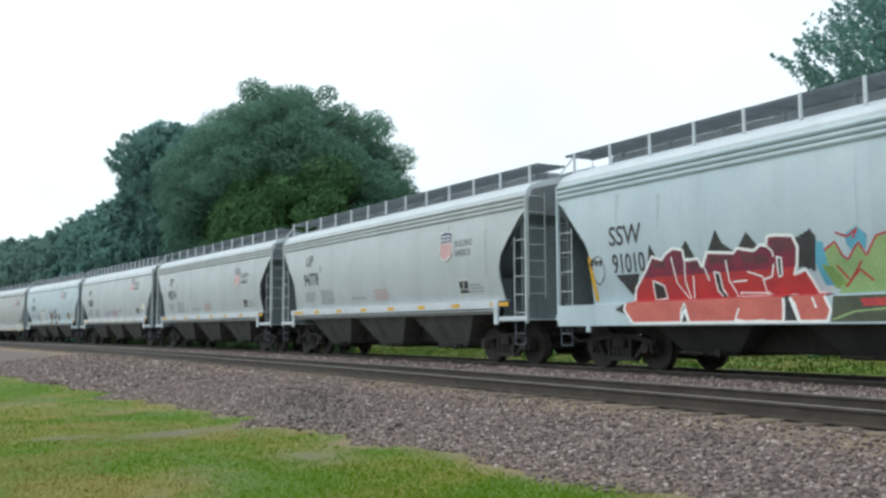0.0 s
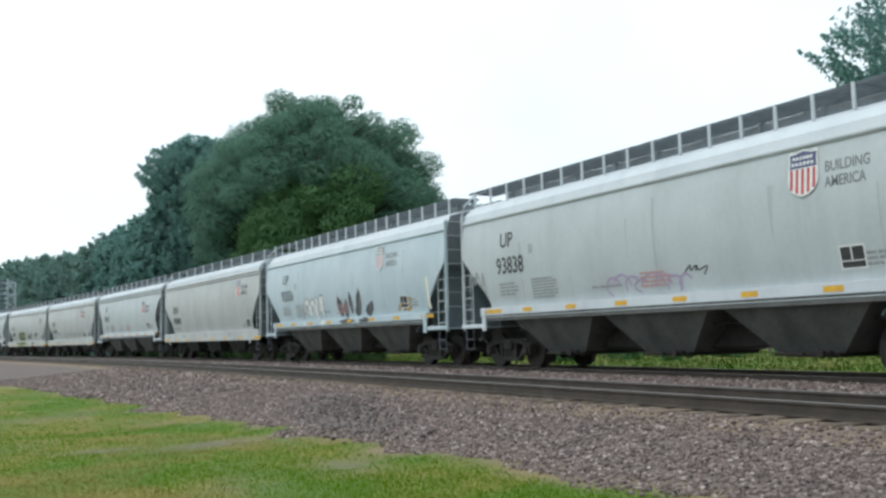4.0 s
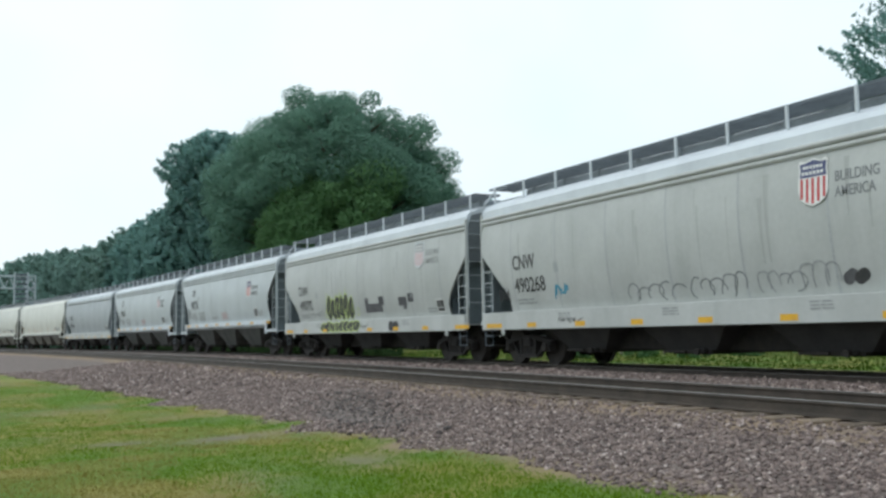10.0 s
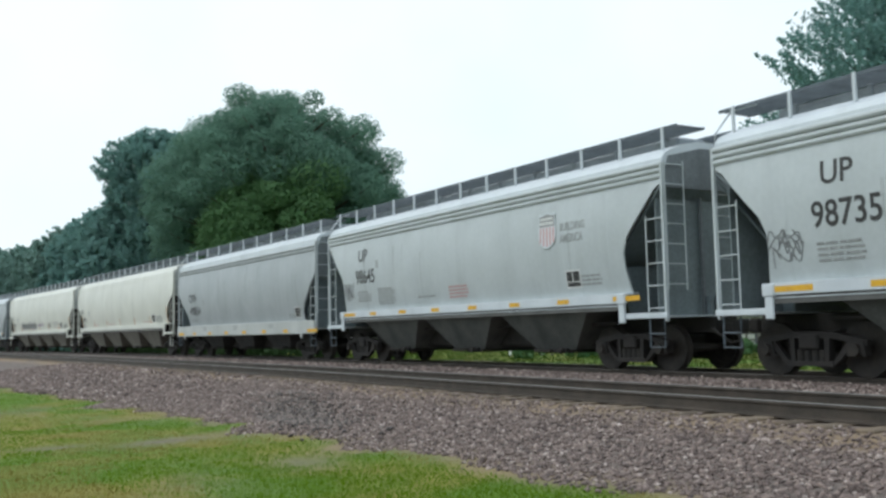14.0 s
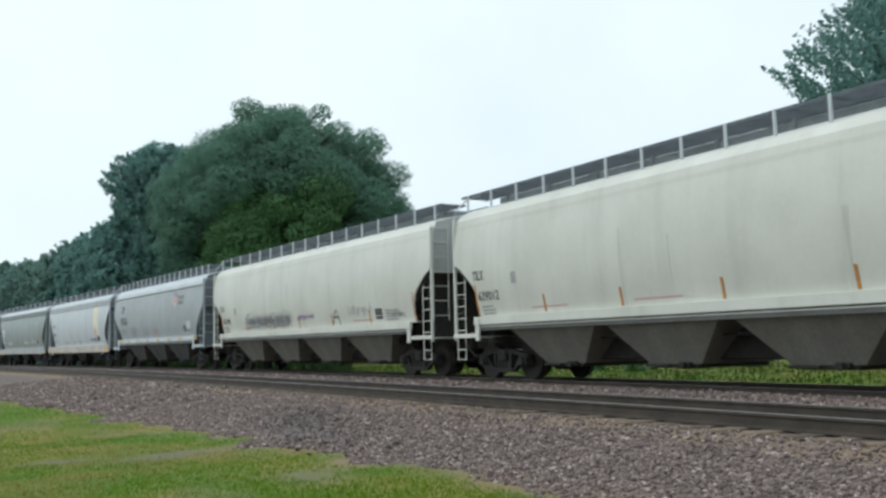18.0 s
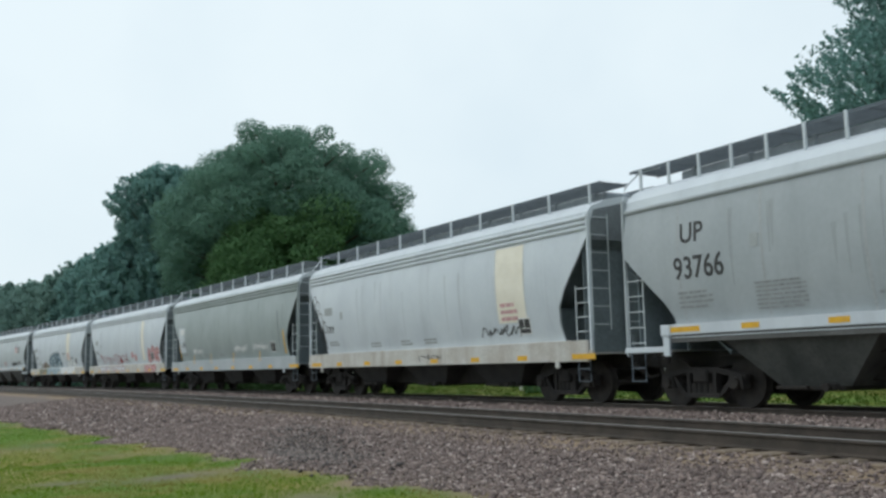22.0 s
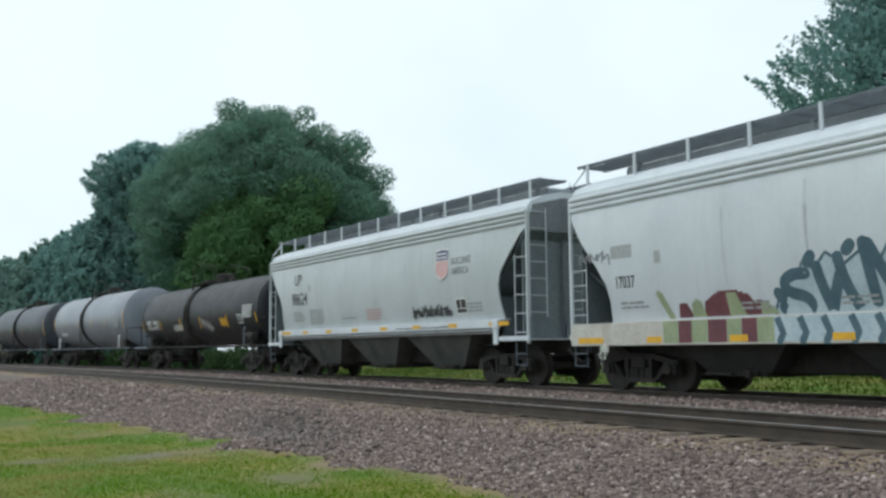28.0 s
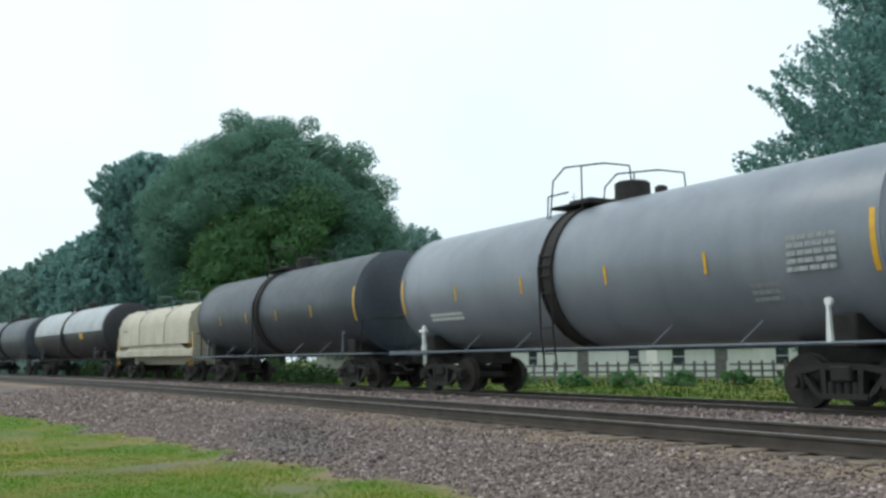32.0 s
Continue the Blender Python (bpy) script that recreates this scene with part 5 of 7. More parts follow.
def green_piece(car, half=7.75):
    """Pale green spiky letters with red edges on a blue cloud, a dark field on the sill below."""
    blue = (((6.88, 2.3), (7.08, 2.26), (7.14, 1.8), (7.25, 1.55), (7.0, 1.57), (6.9, 1.9)), ((7.5, 2.34), (7.73, 2.45), (7.9, 2.3), (7.85, 2.1), (7.63, 2.02), (7.52, 2.2)), ((8.3, 2.3), (8.6, 2.42), (8.9, 2.3), (8.8, 2.0), (8.4, 2.0)))
    cloud = painted("graffiti", blue, 0.0006, SKY_SPRAY, car, "bright blue cloud of paint", half)
    green = (((7.1, 2.12), (7.31, 2.22), (7.42, 1.99), (7.51, 1.92), (7.74, 2.18), (7.85, 1.96), (8.06, 2.25), (8.3, 2.3), (8.5, 2.0), (8.8, 2.2), (9.1, 1.95), (9.5, 2.25), (9.8, 1.9), (10.3, 2.2), (10.6, 1.7), (10.4, 1.43), (7.3, 1.43), (7.15, 1.63)),)
    painted("letter_field", green, 0.0012, LIGHT_GREEN, cloud, "pale green spiky letters", half)
    painted("colour_field", (((7.0, 1.9), (7.2, 1.85), (7.45, 1.55), (7.2, 1.5)), ((8.3, 1.75), (8.9, 1.7), (8.8, 1.5), (8.2, 1.5)), ((9.4, 1.9), (9.8, 1.7), (9.5, 1.5))), 0.0016, GREEN_SPRAY, cloud, "", half)
    painted("sill_field", (((7.3, 1.37), (10.9, 1.37), (10.9, 0.96), (7.25, 0.96)),), 0.0010, MOSS, cloud, "dark olive field on the sill", half)
    painted("red_blot", (((7.8, 1.3), (8.3, 1.32), (8.25, 1.2), (7.85, 1.2)), ((9.0, 1.25), (9.5, 1.3), (9.4, 1.15))), 0.0016, REDDISH, cloud, "", half)
    edges = (((7.1, 2.12), (7.31, 2.24), (7.42, 2.01), (7.51, 1.94), (7.74, 2.2), (7.85, 1.98), (8.06, 2.27), (8.3, 2.32)), ((8.3, 2.32), (8.5, 2.02), (8.8, 2.22), (9.1, 1.97), (9.5, 2.27), (9.8, 1.92), (10.3, 2.22), (10.6, 1.7)), ((7.3, 1.85), (7.5, 1.6), (7.75, 1.9)), ((7.4, 1.52), (7.7, 1.78), (7.9, 1.6)), ((8.2, 1.9), (8.4, 1.55)), ((9.0, 1.9), (9.2, 1.55), (9.35, 1.85)), ((7.35, 2.38), (7.55, 2.3), (7.75, 2.42), (7.65, 2.28)))
    lined("red_edge", edges, 0.035, 0.0024, REDDISH, cloud, half)
    lined("pale_edge", (((7.3, 1.0), (7.7, 1.12), (8.3, 1.16)), ((7.25, 1.43), (8.4, 1.44), (10.4, 1.44))), 0.03, 0.0026, LIGHT_GREEN, cloud, half)


def stains(car, seed, half=7.75, count=5, top=3.7, material=None):
    """Thin rain and rust streaks down the side sheet."""
    rng = random.Random(seed)
    for k in range(count):
        s, h = Shape(), rng.uniform(0.5, 2.0)
        y = rng.uniform(-half + 1.3, half - 1.3)
        w = rng.uniform(0.02, 0.07)
        z = top - rng.uniform(0, 0.7)
        curved(s, y - w, y + w, max(1.62, z - h), z, 0.0015 + 0.0002 * k, taper=0.25)
        part("streak", s, material or WATER_STAIN, car)


# ---- the train, from its head to its tail ----
FIRST = 18.16
LENGTHS = [17.0, 17.0, 17.01, 16.2, 16.87, 16.01, 17.19, 16.42, 16.47, 17.3, 16.92, 16.47, 19.88, 20.53, 16.76, 16.74, 16.64, 16.96, 16.86, 17.65, 16.2, 19.46, 16.5, 13.4, 20.6, 17.0]
TRAIN = []


def run(t):
    """Metres rolled since the start: a little over 11 m/s, easing off slightly on the way."""
    return 11.0 * t + float(np.interp(t, (0, 1, 2, 3, 4, 6, 8, 10, 12, 14, 18, 22, 26, 32), (0, 0.25, 0.48, 0.66, 0.8, 1.0, 1.18, 1.32, 1.42, 1.48, 1.5, 1.42, 1.42, 1.6)))


def couple(car):
    TRAIN.append((car, LENGTHS[len(TRAIN)]))
    return car


# pale car with the big red lettering
c = couple(hopper("pale blue-grey covered hopper with bold red and green graffiti", BLUISH, sill="deep", sill_paint=BLUISH, reflectors=False))
fit_text(c, "SSW", 1.75, 2.60, 0.40, 1.0)
fit_text(c, "91010", 1.80, 2.02, 0.40, 1.0)
green_piece(c)
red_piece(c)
graffiti(c, "O", 1.0, 1.6, 1.78, 2.58, [(0.022, BLACK)], 6, soft=2, label="thin round tag")
scrawl(c, 1.05, 1.5, 2.1, 2.45, BLACK, 6, 0.03, 5, label="scribble inside the round tag")
ribbon_yellow = Shape()
ribbon(ribbon_yellow, [(1.06 - 7.75, 2.36), (1.1 - 7.75, 1.9), (1.12 - 7.75, 1.5)], 0.11, 0.001, 0.2, random.Random(1), True)
part("yellow_stripe", ribbon_yellow.mesh("yellow_stripe", tidy=False), YELLOW, c, "yellow edge stripe")
stains(c, 1)

for number, label in (("94778", "grey covered hopper with faded small print and yellow reflectors"), ("98574", "grey covered hopper with yellow reflectors and rain streaks")):
    c = couple(hopper(label, GREY, dirty_seams=number == "98574"))
    road_marks(c, "UP", number)
    stains(c, int(number))

c = couple(hopper("grey covered hopper with a purple scrawl along the sill", GREY, cut="diagonal", ribs=1, posts=19))
road_marks(c, "UP", "93838", shield_at=11.6, lead=0.15, lift=0.36)
loop_row(c, 6.4, 9.0, 1.64, 2.1, LILAC, 9, 0.055, 8, label="purple scrawl of rounded strokes")
scrawl(c, 0.35, 1.2, 1.9, 2.8, FADED, 13, 0.04, 5, deep=False, label="grey tag")
scrawl(c, 8.9, 9.5, 1.9, 2.2, BLACK, 14, 0.03, 3, deep=False, label="small black tag")
panel(c, 7.75 - 13.6, 2.0, 0.5, 0.35, CREAM_PATCH, "repaint_patch", label="cream repaint patch")
panel(c, 7.75 - 13.3, 1.6, 0.6, 0.3, PALE, "repaint_patch")
stains(c, 3)

c = couple(hopper("pale blue-grey covered hopper with white and black graffiti", BLUISH, cut="diagonal", ribs=1, posts=19, sill_paint=BLUISH))
road_marks(c, "UP", "92056", shield_at=10.9, lead=0.1, worn=True, lift=0.36)
graffiti(c, "OOUL", 4.3, 6.6, 1.45, 2.42, [(0.27, SOOT), (0.20, WHITE)], 21, deep=False, label="white rounded letters edged in grey")
flames = Shape()
for k, (d, lean, z0, z1, w) in enumerate(((7.85, -0.25, 1.66, 2.42, 0.5), (8.25, 0.1, 1.62, 2.28, 0.42), (8.75, -0.1, 1.75, 2.52, 0.34), (9.35, 0.12, 1.70, 2.60, 0.44), (9.2, 0.2, 1.64, 2.1, 0.5), (10.1, 0.35, 1.62, 2.12, 0.6), (8.6, 0.0, 1.40, 1.57, 1.3), (10.0, 0.1, 1.40, 1.57, 0.9))):
    fill(flames, [(d - 7.75 + lean * v * v + w * u, z0 + (z1 - z0) * v) for u, v in ((-0.2, 0), (-0.5, 0.35), (-0.42, 0.7), (0.0, 1.0), (0.4, 0.72), (0.5, 0.35), (0.2, 0.0))], 0.001 + 0.0003 * k, False)
part("graffiti", flames.mesh("graffiti", tidy=False), SOOT, c, "dark grey pointed leaf shapes")
for k, (d, z0, z1) in enumerate(((7.9, 1.75, 2.3), (8.7, 1.85, 2.3), (9.4, 1.8, 2.35), (10.15, 1.68, 2.0))):
    vein = Shape()
    ribbon(vein, [(d - 7.75, z0), (d - 7.7, (z0 + z1) / 2), (d - 7.6, z1)], 0.04, 0.005, 0.1, random.Random(k), False)
    part("pale_vein", vein.mesh("pale_vein", tidy=False), FADED, c)
graffiti(c, "AS", 12.3, 13.3, 1.72, 2.12, [(0.10, BLACK), (0.05, YELLOW)], 23, deep=False, label="small black and yellow tag")
panel(c, 7.75 - 14.3, 1.7, 0.14, 0.95, CREAM_PATCH, "yellow_stripe")
stains(c, 4)

c = couple(hopper("warm grey covered hopper with a deep sill and yellow reflectors", GREY_WARM, cut="diagonal", ribs=2, dirty_seams=True, sill="deep", sill_paint=GREY_WARM, posts=11))
road_marks(c, "CNW", "490940", 12.4, low=True)
stains(c, 5, count=14)

c = couple(hopper("grey covered hopper with faded small print and yellow reflectors", GREY))
road_marks(c, "UP", "94746")
stains(c, 6)

c = couple(hopper("warm grey covered hopper with thin outlined graffiti", GREY_WARM, cut="diagonal", ribs=2, dirty_seams=True, sill="deep", sill_paint=GREY_WARM, posts=11))
road_marks(c, "CNW", "490268", 11.25, low=True)
loop_row(c, 6.3, 8.1, 1.44, 1.88, DIM, 31, 0.026, 5, label="thin black bubble outlines")
loop_row(c, 8.3, 9.8, 1.44, 1.92, DIM, 32, 0.026, 5, label="thin black bubble outlines")
loop_row(c, 10.1, 11.9, 1.44, 2.0, FADED, 33, 0.03, label="thin grey bubble outlines")
blobs(c, 12.0, 12.45, 1.55, 1.85, [SOOT, BLACK], 34, label="small black blot")
scrawl(c, 3.4, 4.1, 1.6, 2.15, BLUE_SPRAY, 35, 0.05, 4, label="small blue swirl")
scrawl(c, 0.75, 1.4, 1.5, 2.2, BLACK, 36, 0.025, 5, label="black scribble beside the number")
scrawl(c, 3.7, 4.7, 1.0, 1.25, BLACK, 37, 0.02, 6, label="black pen tag on the sill")
stains(c, 7, count=14)

c = couple(hopper("warm grey covered hopper with lime-outlined black graffiti", GREY_WARM, cut="diagonal", ribs=2, dirty_seams=True, sill="deep", sill_paint=GREY_WARM, posts=11))
road_marks(c, "CNW", "490792", 12.3, low=True, worn=True)
lime = bubbles(c, 4.6, 7.15, 1.42, 2.36, 6, 44, LIME, BLACK, "black bubble shapes outlined in lime green")
bubbles(c, 4.35, 7.9, 0.97, 1.37, 8, 42, LIME, BLACK, "row of black bubbles edged in lime green")
drips = [((d, 2.15), (d + 0.03, 2.25 + h), (d + 0.08, 2.4 + h)) for d, h in ((4.62, 0.05), (4.8, -0.08), (5.5, 0.0), (5.9, 0.1), (6.02, 0.02), (6.45, 0.16), (6.58, 0.06))]
lined("drip", drips, 0.05, 0.0004, LIME, lime)
lined("curl", [[(d + 0.16 * math.sin(k) * r, z + 0.16 * math.cos(k) * r) for k, r in ((0, 1), (1, 1), (2, 0.95), (3, 0.9), (4, 0.8), (5, 0.65), (6, 0.5), (7, 0.35))] for d, z in ((4.4, 1.66), (6.3, 1.62), (7.5, 1.7))], 0.035, 0.007, LIME, lime, soft=1)
for d0, d1, z0, z1 in ((8.2, 9.6, 1.62, 1.92), (8.2, 8.5, 1.62, 2.12), (9.35, 9.75, 1.85, 2.14), (10.9, 11.5, 1.78, 2.06), (11.2, 11.45, 1.66, 1.85), (11.6, 12.0, 1.88, 2.16)):
    patch = Shape()
    curved(patch, 7.75 - d1, 7.75 - d0, z0, z1, 0.003 + 0.0004 * d0 / 10)
    part("paint_block", patch, SOOT, c, "black painted-over block")
scrawl(c, 2.9, 4.0, 1.5, 1.9, FADED, 45, 0.03, 6, label="grey tag")
scrawl(c, 7.6, 8.8, 1.0, 1.3, BLACK, 46, 0.02, 6, label="black tag on the sill")
blobs(c, 10.4, 11.1, 0.98, 1.3, [BLACK, BLACK], 47, label="black block on the sill")
stains(c, 8, count=14)

for number, label in (("98735", "grey covered hopper with clean lettering and yellow reflectors"), ("98645", "grey covered hopper with faded lettering and yellow reflectors")):
    c = couple(hopper(label, GREY))
    road_marks(c, "UP", number, worn=number != "98735")
    for k in range(4):
        scrawl(c, 1.15, 1.75, 1.8 + 0.12 * k, 2.3 + 0.1 * k, DIM, int(number) + k, 0.028, 4, deep=False, label="dense grey tag beside the number")
    stains(c, int(number))

c = couple(hopper("mid grey covered hopper with a deep sill and yellow reflectors", DARKGREY, cut="diagonal", ribs=2, dirty_seams=True, sill="deep", sill_paint=GREY_WARM, posts=11))
road_marks(c, "CNW", "490854", 0, low=True)
stains(c, 12, count=14)

for i, (number, label) in enumerate((("639012", "long cream covered hopper with orange marks and dusty lower side"), ("636348", "long cream covered hopper with dark scribbles and orange marks"))):
    c = couple(hopper(label, CREAM, half=9.45, cut="keyhole", ribs=0, sill_paint=CREAM, roof_paint=CREAM, slope_paint=STEEL_DARK, chute_paint=CHUTE_TAN, end_paint=GREY_WARM, reflectors=False, posts=17, bays=4, seams=4))
    h = 9.45
    fit_text(c, "TILX", 0.95, 2.52, 0.24, 0.52, BLACK, h)
    fit_text(c, number, 1.12, 2.0, 0.23, 0.95, BLACK, h)
    bars(c, h - 1.25, 1.82, 0.6, 3, seed=60 + i)
    panel(c, h - 2.7, 2.35, 0.2, 0.28, PLATE, "small_plate", label="small framed plate")
    for d in (1.0, 3.9, 6.6, 9.4, 12.2, 15.0, 17.8):
        panel(c, h - d, 1.62, 0.07, 0.80 if d in (1.0, 17.8) else 0.40, ORANGE_SPRAY, "orange_mark")
    for d in (3.4, 7.0, 13.8):
        panel(c, h - d, 1.72, 1.4, 0.03, PINK, "red_line")
    placard(c, 15.4, 1.70, h)
    bars(c, h - 16.1, 1.95, 0.9, 4, seed=63 + i)
    stains(c, 60 + i, h, 3, 3.5)
    if i:
        graffiti(c, "SWKMVNEWKV", 4.0, 8.6, 1.66, 2.38, [(0.04, DIM)], 71, h, deep=False, soft=1, label="thin dark angular outlines")
        graffiti(c, "VNWMNVWN", 4.2, 8.9, 1.66, 2.2, [(0.03, FADED)], 69, h, deep=False, soft=0, label="thin grey scratchy strokes")
        graffiti(c, "NVNVVNVN", 4.2, 8.6, 1.70, 2.25, [(0.022, PURPLE)], 70, h, deep=False, soft=1, label="thin purple scribbles")
        for sd in (172, 173, 174):
            scrawl(c, 3.8 + 0.2 * (sd - 172), 8.7, 1.64, 2.35, DIM, sd, 0.026, 20, h, False, "dark scratchy strokes")
        scrawl(c, 4.0, 8.6, 1.62, 1.95, FADED, 72, 0.05, 22, h, False, "grey scribbles")
        graffiti(c, "A", 12.2, 13.0, 1.65, 2.3, [(0.05, BLACK)], 73, h, deep=False, soft=2, label="thin black figure")
        scrawl(c, 9.3, 10.8, 1.8, 2.2, PURPLE, 74, 0.025, 14, h, False, "purple scribble")
        scrawl(c, 13.6, 15.2, 1.7, 2.4, FADED, 75, 0.025, 8, h, False, "faint grey scribble")
        scrawl(c, 16.5, 17.2, 1.7, 2.0, BLACK, 76, 0.03, 5, h, False, "black scribble")

c = couple(hopper("mid grey covered hopper with faded lettering", DARKGREY, dirty_seams=True, cut="diagonal", ribs=1, posts=19))
road_marks(c, "UP", "93766", shield_at=11.2, lead=0.55, lift=0.36)
panel(c, 7.75 - 13.0, 1.95, 0.6, 0.36, PALE, "repaint_patch", label="pale repaint patch")
stains(c, 14, count=14)


def leased(number, label, paint, patch=None, sill_paint=None, end_paint=None):
    c = couple(hopper(label, paint, cut="triangle", sill="deep", sill_paint=sill_paint or SILL_WARM, posts=11, slope_paint=SLOPE, end_paint=end_paint))
    panel(c, 7.75 - 1.35, 2.68, 0.62, 0.26, PLATE if paint is not OLIVE else WHITE, "number_patch")
    fit_text(c, "SIRX", 1.42, 2.72, 0.18, 0.5)
    part_ = fit_text(c, number, 1.40, 2.08, 0.24, 0.55)
    panel(c, 7.75 - 2.6, 2.5, 0.16, 0.24, PLATE, "small_plate")
    bars(c, 7.75 - 1.5, 1.75, 0.8, 2, seed=int(number))
    for d in (4.6, 6.6, 8.0):
        bars(c, 7.75 - d, 1.62, 0.7, 2, seed=int(number) + int(d))
    if patch:
        panel(c, 7.75 - patch, 1.9, 1.2 if patch > 11 else 0.85, 1.85, CREAM_PATCH, "repaint_patch", label="tall cream repaint patch")
        graffiti(c, "R", patch + 0.25, patch + 0.75, 2.5, 3.3, [(0.09, PALE)], int(number) + 5, soft=2, label="pale brushed-over stroke")
        bars(c, 7.75 - patch - 0.15, 2.3, 0.7, 3, PINK, pitch=0.17, height=0.09, x=-1.562, seed=int(number) + 9, name="faded_word_bar")
    placard(c, 12.7, 1.6)
    stains(c, int(number), count=12)
    return c


c = leased("17019", "pale grey covered hopper with a tall cream patch", PALE, 11.9)
tag_loops = [[(d + 0.19 * w * math.sin(q) * (1 + 0.25 * math.sin(2 * q + z)), z + 0.24 * w * math.cos(q)) for q in (0.55 * n for n in range(13))] for d, z, w in ((0.5, 3.25, 0.7), (0.75, 3.05, 0.8), (0.62, 2.72, 0.75), (0.95, 2.5, 1.25), (1.0, 2.05, 1.0), (1.12, 1.75, 0.8), (1.3, 2.3, 0.8))]
for loop in tag_loops:
    stroke = Shape()
    ribbon(stroke, smooth_path([(d - 7.75, z) for d, z in loop], 1), 0.035, 0.001, 0.1, None, True)
    part("graffiti", stroke.mesh("graffiti", tidy=False), BLACK, c, "looping black tag beside the car's corner")
scrawl(c, 11.1, 12.7, 1.5, 1.95, BLACK, 82, 0.035, 9, label="black tag")
scrawl(c, 8.0, 9.2, 1.0, 1.3, BLACK, 83, 0.02, 6, label="black tag on the sill")
c = leased("17055", "olive grey covered hopper with white scrawls and a yellow edge stripe", OLIVE, None, DARKGREY)
panel(c, 7.75 - 1.05, 1.8, 0.85, 1.2, PALE, "repaint_patch", -1.5565, 0.002, "pale repaint patch behind the number")
for d0, sd in ((8.6, 84), (10.9, 85), (3.0, 86)):
    scrawl(c, d0, d0 + 1.5, 1.55, 2.1, WHITE, sd, 0.05, 9, label="white scrawl")
for d in (3.6, 6.0, 8.9, 11.9):
    panel(c, 7.75 - d, 1.25, 0.08, 0.4, YELLOW, "yellow_mark", -1.592)
panel(c, 7.75 - 14.05, 1.5, 0.12, 0.9, YELLOW, "yellow_stripe", label="yellow edge stripe")
panel(c, 7.75 - 1.0, 1.5, 0.08, 0.7, YELLOW, "yellow_stripe", -1.5605)
c = leased("17042", "pale grey covered hopper with red outlined graffiti", PALE, None)
graffiti(c, "QUEEN", 2.85, 5.45, 1.12, 1.86, [(0.31, DARK_RED), (0.20, PALE)], 91, label="red outlined letters")
rose = Shape()
fill(rose, [(2.55 - 7.75 + 0.14 * math.sin(k), 1.95 + 0.15 * math.cos(k)) for k in (0, 0.7, 1.5, 2.2, 3.1, 4.0, 4.8, 5.5)], 0.001)
flower = part("graffiti", rose.mesh("rose", tidy=False), DARK_RED, c, "small painted red flower")
stem = Shape()
ribbon(stem, [(2.6 - 7.75, 1.8), (2.7 - 7.75, 1.6), (2.82 - 7.75, 1.45)], 0.05, 0.001, 0.1, random.Random(3), True)
part("stem", stem.mesh("stem", tidy=False), SOOT, flower)
for d, z in ((6.9, 1.62), (9.3, 1.9), (9.9, 1.75)):
    dot = Shape()
    fill(dot, [(d - 7.75 + 0.26 * math.sin(k), z + 0.2 * math.cos(k)) for k in (0, 0.7, 1.5, 2.2, 3.1, 4.0, 4.8, 5.5)], 0.006)
    part("red_blot", dot.mesh("red_blot", tidy=False), DARK_RED if d < 9 else PINK, flower)
graffiti(c, "ROSE", 5.65, 8.2, 1.12, 1.96, [(0.31, DARK_RED), (0.20, PALE)], 92, label="red outlined letters")
graffiti(c, "ROS", 12.2, 14.2, 1.05, 2.3, [(0.34, DARK_RED), (0.24, PINK)], 93, label="pink and red bubble letters")
scrawl(c, 0.5, 1.2, 1.0, 1.3, GREEN_SPRAY, 94, 0.03, 4, label="green tag on the sill")
panel(c, 7.75 - 11.2, 1.6, 0.5, 2.1, CREAM_PATCH, "repaint_patch", label="narrow cream repaint strip")
c = leased("17037", "pale grey covered hopper with blue lettering and a tall cream patch", PALE, 10.6, end_paint=GREY)
finger = painted("graffiti", (((2.52, 1.93), (2.6, 1.97), (2.7, 1.92), (2.95, 1.43), (2.8, 1.42)), ((2.84, 1.37), (3.23, 1.37), (3.23, 0.96), (2.84, 0.96)), ((3.4, 1.43), (3.42, 1.68), (3.55, 1.77), (3.68, 1.7), (3.75, 1.43)), ((3.57, 1.37), (3.96, 1.37), (3.96, 0.96), (3.57, 0.96)), ((4.3, 1.43), (4.28, 1.84), (4.5, 1.84), (4.68, 1.43)), ((4.42, 1.37), (4.74, 1.37), (4.74, 0.96), (4.42, 0.96)), ((5.0, 1.43), (5.02, 1.66), (5.2, 1.6), (5.4, 1.43)), ((5.09, 1.37), (5.44, 1.37), (5.44, 0.96), (5.09, 0.96))), 0.0014, SAGE, c, "olive green rounded stripes")
painted("colour_field", (((3.05, 1.43), (3.1, 1.68), (3.3, 1.7), (3.45, 1.43)), ((3.24, 1.37), (3.57, 1.37), (3.57, 0.96), (3.24, 0.96)), ((3.7, 1.43), (3.75, 1.7), (4.05, 1.86), (4.5, 1.88), (4.8, 1.78), (4.92, 1.6), (4.9, 1.43)), ((3.97, 1.37), (4.41, 1.37), (4.41, 0.96), (3.97, 0.96)), ((4.86, 1.43), (4.9, 1.66), (5.05, 1.68), (5.2, 1.5), (5.15, 1.43)), ((4.75, 1.37), (5.08, 1.37), (5.08, 0.96), (4.75, 0.96))), 0.0008, MAROON, finger, "maroon rounded stripes")
halo = ((5.28, 1.42), (5.45, 1.75), (5.6, 1.72), (5.68, 2.04), (5.9, 2.0), (5.96, 2.23), (6.2, 2.12), (6.44, 2.37), (6.75, 2.15), (7.19, 2.42), (7.4, 2.2), (7.61, 2.5), (8.0, 2.28), (8.32, 2.49), (8.61, 2.36), (8.75, 2.0), (9.0, 1.95), (9.05, 1.65), (9.3, 1.42))
